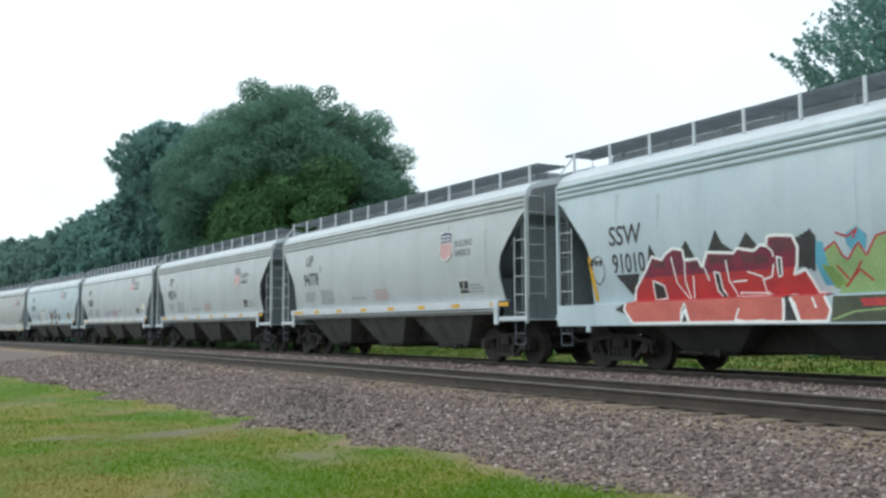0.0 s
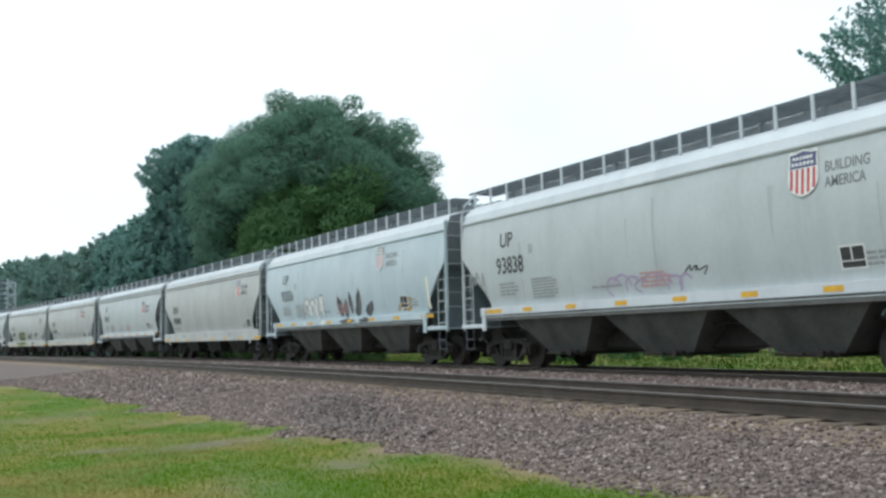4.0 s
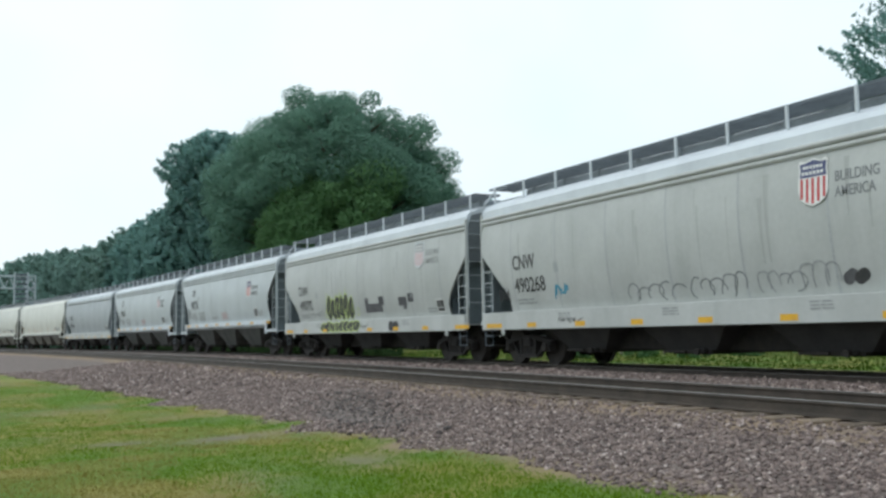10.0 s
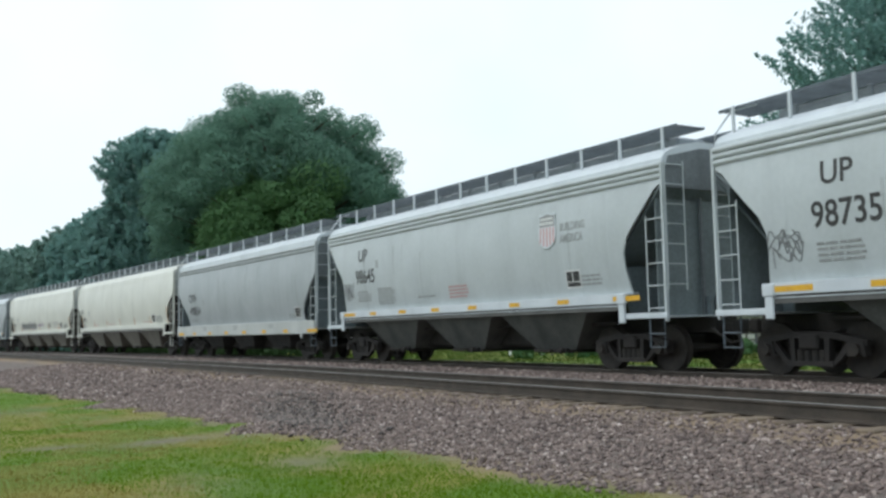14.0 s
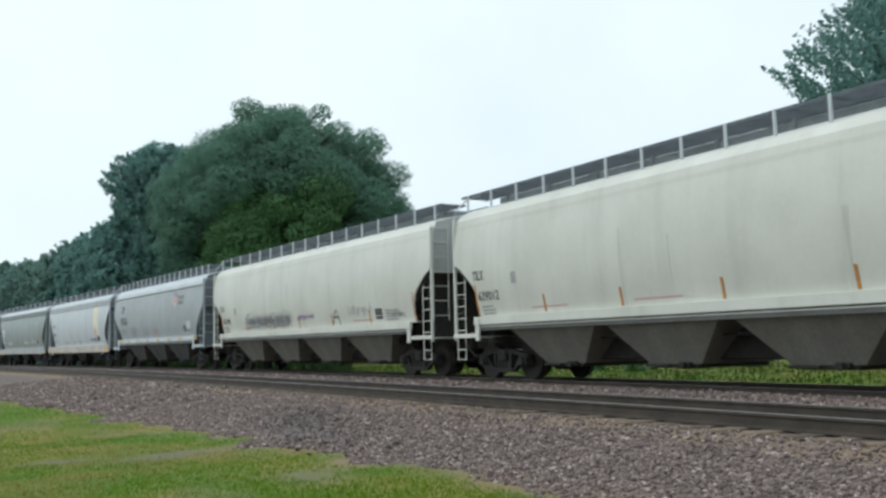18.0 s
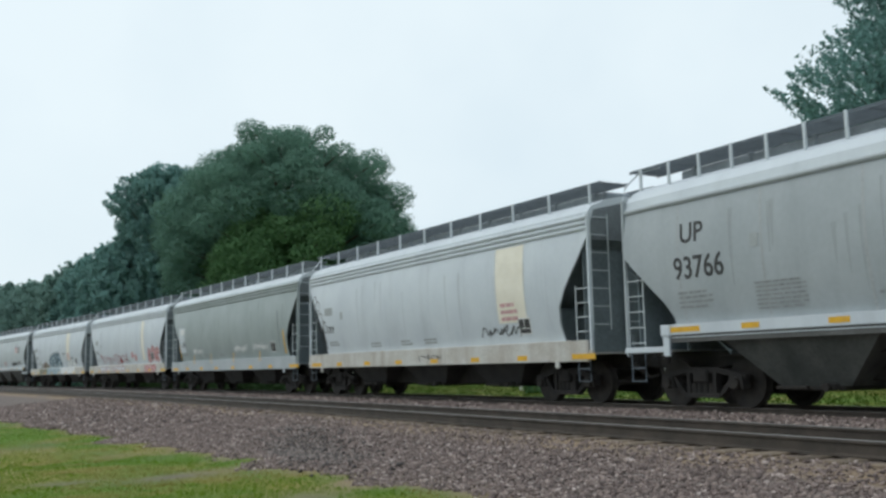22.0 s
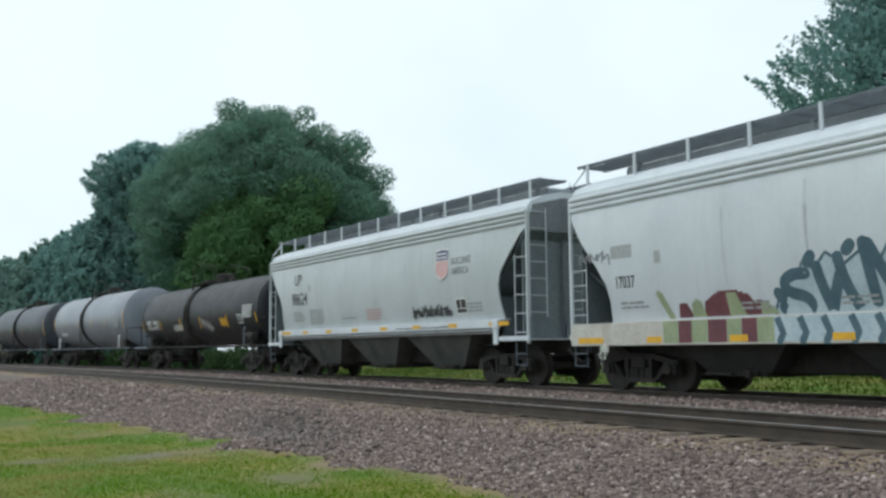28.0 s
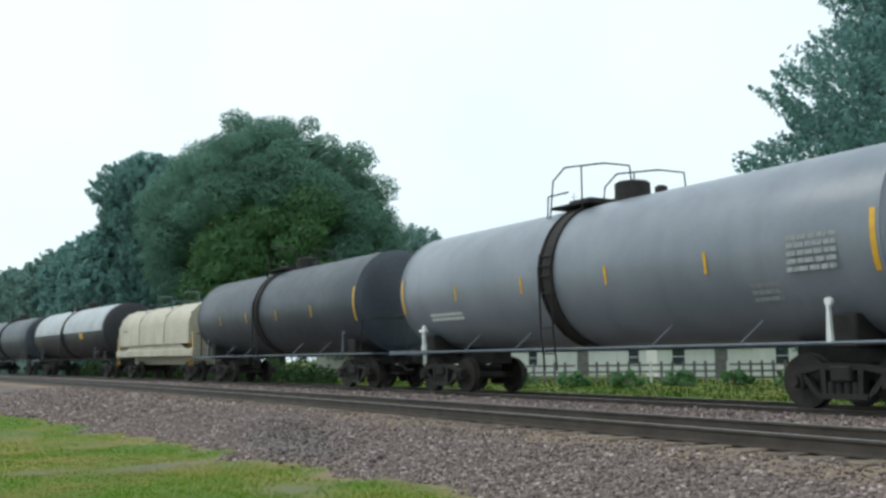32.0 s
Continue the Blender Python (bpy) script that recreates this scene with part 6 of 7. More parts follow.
ground_coat = painted("graffiti", (halo, ((5.25, 1.37), (9.35, 1.37), (9.4, 0.96), (5.3, 0.96))), 0.0006, ICE, c, "pale blue spiky field behind dark letters")
lined("dark_edge", (halo,), 0.05, 0.0010, SLATE, ground_coat)
lined("letter_stroke", (((6.01, 2.06), (5.75, 2.07), (5.55, 1.94), (5.64, 1.77), (6.01, 1.68), (6.07, 1.52), (5.88, 1.44)), ((5.62, 1.44), (5.49, 1.52)), ((6.24, 2.15), (6.30, 1.87), (6.43, 1.46)), ((6.65, 2.27), (6.73, 1.87), (6.92, 1.46)), ((6.43, 1.46), (6.54, 1.74), (6.65, 1.99)), ((7.12, 2.46), (7.18, 2.06), (7.23, 1.56)), ((7.20, 2.43), (7.42, 1.99), (7.63, 1.52)), ((7.67, 2.49), (7.74, 2.12), (7.77, 1.68)), ((8.03, 2.31), (7.95, 1.93), (8.00, 1.56)), ((8.03, 2.27), (8.44, 2.34)), ((8.01, 1.96), (8.40, 2.04)), ((8.40, 1.90), (8.83, 1.65), (8.87, 1.52), (8.44, 1.44)), ((6.07, 2.24), (6.15, 2.33)), ((6.82, 2.37), (6.89, 2.44)), ((8.19, 2.44), (8.24, 2.51)), ((5.49, 1.68), (5.42, 1.77)), ((8.66, 1.99), (8.74, 2.06)), ((9.08, 1.68), (9.14, 1.77))), 0.2, 0.0014, SLATE, ground_coat, soft=2)
lined("dark_edge", [((d, 1.36), (d + 0.12, 1.1), (d + 0.05, 0.97)) for d in (5.5, 5.95, 6.4, 6.9, 7.35, 7.8, 8.3, 8.8)], 0.13, 0.0012, SLATE, ground_coat)
bubble_coat = painted("graffiti", (((10.34, 1.43), (10.40, 1.68), (10.56, 1.84), (10.85, 2.01), (11.14, 2.14), (11.47, 2.07), (11.65, 1.84), (11.75, 1.93), (12.04, 2.08), (12.34, 2.07), (12.34, 1.92), (12.56, 1.79), (12.74, 1.68), (12.75, 1.43)), ((9.5, 1.37), (13.2, 1.37), (13.2, 0.97), (9.5, 0.97))), 0.0008, CHALK, c, "white rounded letters with thin blue-grey outlines")
lined("dark_edge", (((10.34, 1.43), (10.40, 1.68), (10.56, 1.84), (10.85, 2.01), (11.14, 2.14), (11.47, 2.07), (11.65, 1.84), (11.75, 1.93), (12.04, 2.08), (12.34, 2.07), (12.34, 1.92), (12.56, 1.79), (12.74, 1.68), (12.75, 1.43)), ((10.56, 1.43), (10.60, 1.62), (10.73, 1.73), (10.85, 1.62), (10.83, 1.43)), ((11.01, 1.43), (11.06, 1.73), (11.30, 1.90), (11.55, 1.73), (11.63, 1.43)), ((11.26, 1.48), (11.28, 1.61), (11.36, 1.61), (11.38, 1.48)), ((11.79, 1.43), (11.82, 1.62), (12.04, 1.84), (12.24, 1.79), (12.33, 1.62), (12.49, 1.48)), ((10.60, 1.83), (10.89, 1.96), (11.14, 1.99), (11.34, 1.93)), ((11.75, 1.77), (11.93, 1.96), (12.16, 2.01))), 0.045, 0.0014, SLATE, bubble_coat, soft=1)
lined("dark_edge", [((d, 1.37), (d, 1.05), (d + 0.3, 1.05)) for d in (9.9, 10.85, 11.7, 12.75)], 0.025, 0.0014, FADED, bubble_coat)
lined("pale_edge", (((10.40, 1.64), (10.59, 1.81), (10.88, 1.97), (11.14, 2.09), (11.44, 2.02)),), 0.07, 0.0012, SKY_SPRAY_PALE, bubble_coat, soft=1)
scrawl(c, 9.3, 10.4, 2.2, 2.5, BLACK, 98, 0.03, 5, label="thin black tag")
scrawl(c, 0.35, 1.25, 2.5, 3.0, DIM, 99, 0.035, 7, label="grey tag")

c = couple(hopper("grey covered hopper with a black scrawl and yellow reflectors", GREY))
road_marks(c, "UP", "98624")
for sd, z1 in ((101, 2.05), (103, 2.2), (104, 1.95), (105, 2.1)):
    scrawl(c, 10.2, 12.2, 1.64, z1, BLACK, sd, 0.032, 13, deep=False, label="dense black scrawl")
scrawl(c, 9.6, 12.3, 1.40, 1.5, BLACK, 102, 0.02, 12, deep=False, label="black pen marks on the sill")
stains(c, 19)

bar_mark = shared("bar_mark", lambda s: s.box(-0.05, 0.05, -0.26, 0.26, 0, 0.004))


def rim_arc(car, y, lo, hi, radius=1.63):
    """A long yellow stripe that follows the tank's curve beside its rim."""
    s, n = Shape(), 8
    for k in range(n + 1):
        t = radians(lo + (hi - lo) * k / n)
        s.v += [(-math.cos(t) * (radius + 0.016), q, 1.14 + radius + math.sin(t) * (radius + 0.016)) for q in (y - 0.05, y + 0.05)]
    s.f += [(2 * k, 2 * k + 1, 2 * k + 3, 2 * k + 2) for k in range(n)]
    part("yellow_stripe", s, YELLOW, car, "long yellow stripe beside the rim")


slim_mark = shared("slim_mark", lambda s: s.box(-0.035, 0.035, -0.2, 0.2, 0, 0.004))

# brown-black tank
c = couple(tank_car("brown-black tank car with white lettering and yellow marks", TANK_BLACK, half=8.05, radius=1.41))


def black_side(car, me, y, angle, material, **more):
    return round_side(car, me, y, angle, material, radius=1.41, **more)


for y in (7.5, 4.6, 1.7, -0.95, -4.2, -7.3):
    black_side(c, bar_mark, y, -17, YELLOW, name="yellow_mark")
for text, y, size, ang in (("ACFX", 6.8, 0.44, -17), ("94243", 5.75, 0.44, -17)):
    me = lettering(text, size)
    black_side(c, me, y, ang, WHITE, name="lettering").scale = (0.74, 0.92, 1)
for y, ang, w, n, sd in ((6.85, -21, 1.9, 2, 1), (2.7, -20, 1.25, 4, 2), (-6.0, 4, 0.95, 7, 3)):
    s, rng = Shape(), random.Random(sd)
    for r in range(n):
        k = 0.0
        while k < w:
            b = rng.uniform(0.06, 0.22)
            s.box(k, min(w, k + b * 0.85), -r * 0.075, -r * 0.075 + 0.04, 0, 0.003)
            k += b
    tagged(black_side(c, s.mesh("stencil"), y, ang, WHITE, name="stencil"), kind="stuff")
black_side(c, shared("yellow_plate", lambda s: s.box(0, 0.75, 0, 0.35, 0, 0.004)), -3.45, -26, YELLOW, name="yellow_plate")
frame_ = black_side(c, shared("white_frame", lambda s: (s.box(0, 0.5, 0, 0.04, 0, 0.004), s.box(0, 0.5, 0.36, 0.4, 0, 0.004), s.box(0, 0.04, 0, 0.4, 0, 0.004), s.box(0.46, 0.5, 0, 0.4, 0, 0.004), s.box(0.23, 0.27, 0, 0.4, 0, 0.004))), -5.45, -24, WHITE, name="notice_frame")
s, rng = Shape(), random.Random(4)
for k in range(6):
    x = k * 0.2
    for p, q in (((x, 0.3 - 0.05 * k), (x + 0.1, -0.15 - 0.05 * k)), ((x, 0.05 - 0.05 * k), (x + 0.2, 0.1 - 0.06 * k))):
        p, q = Vector((*p, 0)), Vector((*q, 0))
        n = (q - p).cross(Vector((0, 0, 1))).normalized() * 0.018
        o = Vector((0, 0, 0.002 + 0.0004 * k))
        s.add([tuple(p - n + o), tuple(q - n + o), tuple(q + n + o), tuple(p + n + o)], [(0, 1, 2, 3)])
black_side(c, s.mesh("graffiti"), -1.2, -20, WHITE, name="graffiti", label="white chalk tag")

# blue-grey tank
c = couple(tank_car("blue-grey tank car with a dark belt and yellow marks", TANK_GREY))
rim_arc(c, -7.4, -22, 12)
rim_arc(c, 7.4, -22, 12)
for y in (4.6, 1.7, -1.26, -4.0):
    round_side(c, slim_mark, y, -7, YELLOW, name="yellow_mark")
for y, ang, w, n, mat, sd in ((6.1, -27, 1.6, 2, WHITE, 5), (-5.8, 0, 0.95, 5, FADED, 6), (-4.9, -26, 0.6, 3, FADED, 7)):
    s, rng = Shape(), random.Random(sd)
    for r in range(n):
        k = 0.0
        while k < w:
            b = rng.uniform(0.08, 0.25)
            s.box(k, min(w, k + b * 0.85), -r * 0.13, -r * 0.13 + 0.08, 0, 0.003)
            k += b
    tagged(round_side(c, s.mesh("stencil"), y, ang, mat, name="stencil"), kind="stuff")

# dark grey tank
c = couple(tank_car("dark grey tank car with yellow marks", TANK_DARK))
rim_arc(c, -7.4, -24, 14)
for y in (4.7, 1.76, -1.22, -4.24):
    round_side(c, slim_mark, y, -8, YELLOW, name="yellow_mark")

couple(coil_car("short flat car with a cream arched hood"))

c = couple(tank_car("black tank car with a pale upper half", TANK_BLACK, half=9.1))
part("upper_jacket", shared("upper_jacket", lambda s: s.prism([(math.cos(t) * 1.655, 2.77 + math.sin(t) * 1.655) for t in [math.pi * k / 24 for k in range(25)]] + [(math.cos(t) * 1.632, 2.77 + math.sin(t) * 1.632) for t in [math.pi * k / 24 for k in range(24, -1, -1)]], -8.2, 8.2), True), TANK_WHITE, c, "pale painted upper half")
round_side(c, shared("yellow_plate", lambda s: s.box(0, 0.75, 0, 0.35, 0, 0.004)), -3.4, -14, YELLOW, name="yellow_plate")
couple(tank_car("dark grey tank car at the tail of the view", TANK_DARK))




# ---- trees ----
def leaf_mesh(name, c, n, size, material, rng):
    """One bent leaf spray at each place c, facing n."""
    count = len(c)
    n = n / np.linalg.norm(n, axis=1)[:, None]
    a, b = rng.normal(size=(count, 3)), rng.normal(size=(count, 3))
    a -= (a * n).sum(1)[:, None] * n
    a /= np.linalg.norm(a, axis=1)[:, None]
    b -= (b * n).sum(1)[:, None] * n
    b -= (a * b).sum(1)[:, None] * a
    b /= np.linalg.norm(b, axis=1)[:, None]
    s = size * (0.55 + 0.9 * rng.random(count))[:, None]
    up = np.cross(a, b)
    v = np.empty((count, 5, 3))
    v[:, 0] = c - a * s
    v[:, 1] = c - b * s * 0.5 + up * s * 0.15
    v[:, 2] = c + a * s * 0.15 - b * s * 0.35
    v[:, 3] = c + a * s
    v[:, 4] = c + b * s * 0.55 + up * s * 0.1
    me = bpy.data.meshes.new(name)
    me.vertices.add(count * 5)
    me.vertices.foreach_set("co", v.reshape(-1))
    me.loops.add(count * 6)
    idx = np.arange(count)[:, None] * 5 + np.array([[0, 1, 4, 1, 3, 4]])
    me.loops.foreach_set("vertex_index", idx.reshape(-1).astype(np.int32))
    me.polygons.add(count * 2)
    me.polygons.foreach_set("loop_start", np.arange(0, count * 6, 3, dtype=np.int32))
    me.update(calc_edges=True)
    me.materials.append(material)
    return me


def leaf_cloud(name, lobes, count, size, material, seed, squash=0.8, ruffle=0.5):
    """Many small bent leaf sprays round a set of lobes (x, y, z, radius)."""
    rng = np.random.default_rng(seed)
    lob = np.array(lobes)
    weight = lob[:, 3] ** 2
    pick = rng.choice(len(lob), count, p=weight / weight.sum())
    d = rng.normal(size=(count, 3))
    d /= np.linalg.norm(d, axis=1)[:, None]
    r = lob[pick, 3] * (0.6 + 0.42 * rng.random(count) ** 0.6 + 0.14 * rng.random(count) ** 6 + 0.10 * np.sin(d[:, 0] * 7 + pick) * np.sin(d[:, 2] * 9 + 2 * pick))
    c = lob[pick, :3] + d * r[:, None] * np.array([1, 1, squash])
    return leaf_mesh(name, c, d + rng.normal(size=(count, 3)) * ruffle + np.array([0, 0, 0.3]), size, material, rng)


def shoot_tree(name, label, x, y, profile, shoots, per, shoot, size, material, seed, inner=0.25):
    """A tree whose crown ends in many upright leafy shoots. profile: (height, half width) from the foot up; shoot: (length, radius)."""
    rng = np.random.default_rng(seed)
    t = thing(name, label, "tree", "trees along the line", at=Matrix.Translation((x, y, -0.6)))
    hs, ws = [p[0] for p in profile], [p[1] for p in profile]
    top = hs[-1]
    trunk = Shape().tube([(0, 0, -0.3), (0.08, 0, top * 0.2), (0.15, 0.1, top * 0.5), (0, 0.1, top * 0.85)], max(ws) * 0.06, 10, max(ws) * 0.012)
    part("trunk", trunk.mesh("trunk", True), BARK, t, "grey-brown trunk")
    z = np.interp(rng.random(shoots * 4), np.linspace(0, 1, 60), np.linspace(hs[0], top, 60))
    w = np.interp(z, hs, ws)
    keep = rng.random(len(z)) < w / max(ws)
    z, w = z[keep][:shoots], w[keep][:shoots]
    n = len(z)
    ang = rng.random(n) * 2 * math.pi
    depth = 0.45 + 0.55 * rng.random(n) ** 0.45
    bough = 1 + 0.13 * np.sin(ang * 5 + z * 0.9) + 0.08 * np.sin(z * 2.3 + ang * 3)
    radial = np.stack([np.cos(ang), np.sin(ang), 0 * ang], 1)
    base = radial * (w * depth * bough)[:, None] + np.stack([0 * z, 0 * z, z], 1)
    way = radial * (0.35 + 0.5 * depth)[:, None] + np.array([0, 0, 0.85]) + rng.normal(size=(n, 3)) * 0.22
    way /= np.linalg.norm(way, axis=1)[:, None]
    length = shoot[0] * (0.6 + 0.8 * rng.random(n))
    base -= way * (length * 0.8)[:, None]
    twigs = Shape()
    for k in range(0, n, max(1, n // 160)):
        twigs.tube([(0, 0, max(top * 0.12, base[k][2] * 0.75)), tuple(base[k] * np.array([0.6, 0.6, 0.9])), tuple(base[k] + way[k] * length[k] * 0.8)], max(ws) * 0.012, 4, 0.01)
    tagged(part("branchwork", twigs.mesh("branchwork", True), BARK, t), kind="stuff")
    pick = np.repeat(np.arange(n), per)
    along = rng.random(len(pick)) ** 0.8
    out = rng.normal(size=(len(pick), 3))
    out /= np.linalg.norm(out, axis=1)[:, None]
    c = base[pick] + way[pick] * (along * length[pick])[:, None] + out * (shoot[1] * (1.15 - 0.75 * along) * rng.random(len(pick)) ** 0.4)[:, None]
    tagged(part("crown", leaf_mesh("crown", c, out + radial[pick] * 0.8 + np.array([0, 0, 0.35]) + rng.normal(size=out.shape) * 0.3, size, material, rng), material, t, "leafy upright shoots"), kind="stuff")
    lobes = [(math.cos(q) * np.interp(h, hs, ws) * 0.38, math.sin(q) * np.interp(h, hs, ws) * 0.38, h, np.interp(h, hs, ws) * 0.42) for k, h in enumerate(np.linspace(hs[0] + 0.5, top * 0.93, 9)) for q in (k * 1.3, k * 1.3 + 2.1, k * 1.3 + 4.2)]
    tagged(part("inner_crown", leaf_cloud("inner_crown", lobes, int(n * per * inner), size * 1.25, material, seed + 1, 1.0), material, t, "shaded inner leaves"), kind="stuff")
    return t


def tree(name, label, x, y, height, radius, leaves, size, material, seed, crown_from=0.25, lobes_n=26, lean=0.0, shape=1.0, second=None, lobe=0.24, squash=0.85, ruffle=0.5, window=None):
    rng = random.Random(seed)
    base = -0.6
    t = thing(name, label, "tree", "trees along the line", at=Matrix.Translation((x, y, base)))
    trunk = Shape().tube([(0, 0, -0.3), (0.1, 0, height * 0.2), (0.2 + lean, 0.1, height * 0.45), (lean * 2, 0.2, height * 0.75)], radius * 0.075, 10, radius * 0.02)
    part("trunk", trunk.mesh("trunk", True), BARK, t, "grey-brown trunk")
    lobes, limbs = [], Shape()
    low, mid = height * crown_from, height * (crown_from + (1 - crown_from) * 0.42)
    for i in range(lobes_n):
        k = 1 - (i + 0.5) / lobes_n * 1.55
        ang = i * 2.39996 + rng.uniform(-0.25, 0.25)
        lob = radius * rng.choice((rng.uniform(0.45, 0.8), rng.uniform(0.8, 1.3))) * lobe
        ring = math.sqrt(max(0, 1 - k * k)) ** shape
        reach = rng.uniform(0.82, 1.03)
        p = (math.cos(ang) * ring * (radius - lob * 0.9) * reach + lean * k, math.sin(ang) * ring * (radius - lob * 0.9) * reach,
             mid + (k * (height - mid - lob * squash * 0.9) * reach if k > 0 else k * (mid - low)))
        if window and math.hypot(p[0] - window[0], p[2] - window[1]) < window[2]:
            continue
        lobes.append((*p, lob))
        limbs.tube([(lean * 0.3, 0.1, max(height * 0.15, p[2] * 0.55)), (p[0] * 0.55, p[1] * 0.55, p[2] - lob * 0.9), p], radius * 0.016, 5, radius * 0.004)
    for i in range(lobes_n // 3):
        ang, lob = rng.uniform(0, 6.28), radius * 0.3
        lobes.append((math.cos(ang) * radius * 0.4, math.sin(ang) * radius * 0.4, rng.uniform(low, height * 0.75), lob))
    tagged(part("branchwork", limbs.mesh("branchwork", True), BARK, t), kind="stuff")
    if second:
        az = math.atan2(x, y)
        across = [(q, q[0] * math.cos(az) - q[1] * math.sin(az), -q[0] * math.sin(az) - q[1] * math.cos(az)) for q in lobes]
        low = [q for q, r, f in across if q[2] < height * 0.60 and -0.52 * radius < r < 0.36 * radius and f > 0]
        high = [q for q, r, f in across if not (q[2] < height * 0.60 and -0.52 * radius < r < 0.36 * radius and f > 0)]
        share = sum(q[3] ** 2 for q in low) / sum(q[3] ** 2 for q in lobes)
        tagged(part("crown", leaf_cloud("crown", low, int(leaves * share), size, second, seed, squash, ruffle), second, t, "mid green lower boughs"), kind="stuff")
        tagged(part("crown", leaf_cloud("crown", high, int(leaves * (1 - share)), size, material, seed + 1, squash, ruffle), material, t, "dense dark green leaves"), kind="stuff")
    else:
        tagged(part("crown", leaf_cloud("crown", lobes, leaves, size, material, seed, squash, ruffle), material, t, "dense leaves"), kind="stuff")
    return t


def polar(angle, dist):
    """x, y at an angle from the line of the track, to its right."""
    return math.sin(radians(angle)) * dist, math.cos(radians(angle)) * dist


tree("broad_tree", "huge broad dark green deciduous tree behind the tracks", *polar(20.55, 82), 23.0, 11.6, 480000, 0.115, LEAF, 11, 0.08, 150, second=LEAF_LIGHT, shape=0.95, lean=-0.9, lobe=0.185, squash=0.72, ruffle=0.45, window=(1.0, 17.0, 1.5))
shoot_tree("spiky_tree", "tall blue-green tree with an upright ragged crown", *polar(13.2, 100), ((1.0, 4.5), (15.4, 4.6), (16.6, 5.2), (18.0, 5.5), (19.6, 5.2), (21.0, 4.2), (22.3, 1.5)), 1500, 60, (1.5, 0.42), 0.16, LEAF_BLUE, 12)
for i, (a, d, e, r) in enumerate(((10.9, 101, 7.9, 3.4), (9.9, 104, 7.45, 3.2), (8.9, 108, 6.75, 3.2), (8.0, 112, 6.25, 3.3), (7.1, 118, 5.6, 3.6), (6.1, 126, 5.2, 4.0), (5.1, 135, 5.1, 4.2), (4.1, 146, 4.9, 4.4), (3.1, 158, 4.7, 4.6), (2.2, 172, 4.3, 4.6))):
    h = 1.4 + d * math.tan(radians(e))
    shoot_tree("roadside_tree", "green tree in the row along the line, haze in its leaf colour", *polar(a, d), ((0.5, r), (h * 0.45, r * 1.1), (h * 0.75, r * 0.95), (h * 0.92, r * 0.55), (h, r * 0.15)), 620, 30, (1.5, 0.5), 0.24, LEAF_FAR if i > 2 else LEAF_BLUE, 40 + i)
shoot_tree("maple_tree", "tall leafy green tree with upright branch tips", *polar(60.5, 50), ((2.0, 8.6), (8.0, 9.5), (13.2, 9.6), (14.6, 9.0), (15.6, 7.9), (16.6, 6.5), (18.0, 5.8), (20.5, 6.0), (23.0, 4.5), (26.0, 1.0)), 6500, 30, (1.15, 0.24), 0.105, LEAF_MAPLE, 31, inner=0.5)
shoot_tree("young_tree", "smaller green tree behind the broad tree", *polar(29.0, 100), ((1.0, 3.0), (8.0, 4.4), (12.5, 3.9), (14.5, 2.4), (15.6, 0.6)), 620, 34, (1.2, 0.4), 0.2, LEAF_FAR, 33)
for i, (a, d, h, r) in enumerate(((16.0, 104, 19, 5.5), (25, 105, 13, 6))):
    tree("roadside_tree", "green tree behind the broad tree", *polar(a, d), h, r, 22000, 0.25, LEAF_BLUE, 24 + i, 0.05, 30, lobe=0.25, squash=1.1)

# added dense undergrowth along the far side of the line, its dark leaves standing for shade
rng_hedge, hedge_lobes = random.Random(77), []
for k in range(150):
    p, a = line_at(52 + k * 0.75, TRAIN_X + 9 + rng_hedge.uniform(-1.0, 1.5))
    hedge_lobes.append((p.x, p.y, rng_hedge.uniform(-0.3, 0.4), rng_hedge.uniform(0.6, 1.15)))
tagged(new("undergrowth", leaf_cloud("undergrowth", hedge_lobes, 26000, 0.16, LEAF_SHADE, 78, 0.9)), "added low undergrowth along the far side of the line, shade in its dark leaves", "bushes", kind="stuff")


# ---- stones, grass and the far side of the line ----
def scatter_solid(name, pos, size, flat, seed):
    """Rough eight-cornered stones at given places, joined into one mesh."""
    rng = np.random.default_rng(seed)
    n = len(pos)
    cube = np.array([(x, y, z) for x in (-1, 1) for y in (-1, 1) for z in (-1, 1)], float)
    v = cube[None] * (0.55 + 0.45 * rng.random((n, 8, 3)))
    q = rng.normal(size=(n, 4))
    q /= np.linalg.norm(q, axis=1)[:, None]
    w, x, y, z = q.T
    r = np.stack([1 - 2 * (y * y + z * z), 2 * (x * y - z * w), 2 * (x * z + y * w), 2 * (x * y + z * w), 1 - 2 * (x * x + z * z), 2 * (y * z - x * w), 2 * (x * z - y * w), 2 * (y * z + x * w), 1 - 2 * (x * x + y * y)], 1).reshape(n, 3, 3)
    v = np.einsum("nij,nkj->nki", r, v * (size * (0.55 + 0.7 * rng.random(n) + 0.9 * rng.random(n) ** 9))[:, None, None] * np.array([1, 0.85, 0.65]))
    v[:, :, 2] *= flat
    v += pos[:, None, :]
    f = np.array([(0, 1, 3, 2), (4, 6, 7, 5), (0, 4, 5, 1), (2, 3, 7, 6), (0, 2, 6, 4), (1, 5, 7, 3)])
    idx = (np.arange(n)[:, None, None] * 8 + f[None]).reshape(-1)
    me = bpy.data.meshes.new(name)
    me.vertices.add(n * 8)
    me.vertices.foreach_set("co", v.reshape(-1))
    me.loops.add(len(idx))
    me.loops.foreach_set("vertex_index", idx.astype(np.int32))
    me.polygons.add(n * 6)
    me.polygons.foreach_set("loop_start", np.arange(0, n * 24, 4, dtype=np.int32))
    me.update(calc_edges=True)
    return me


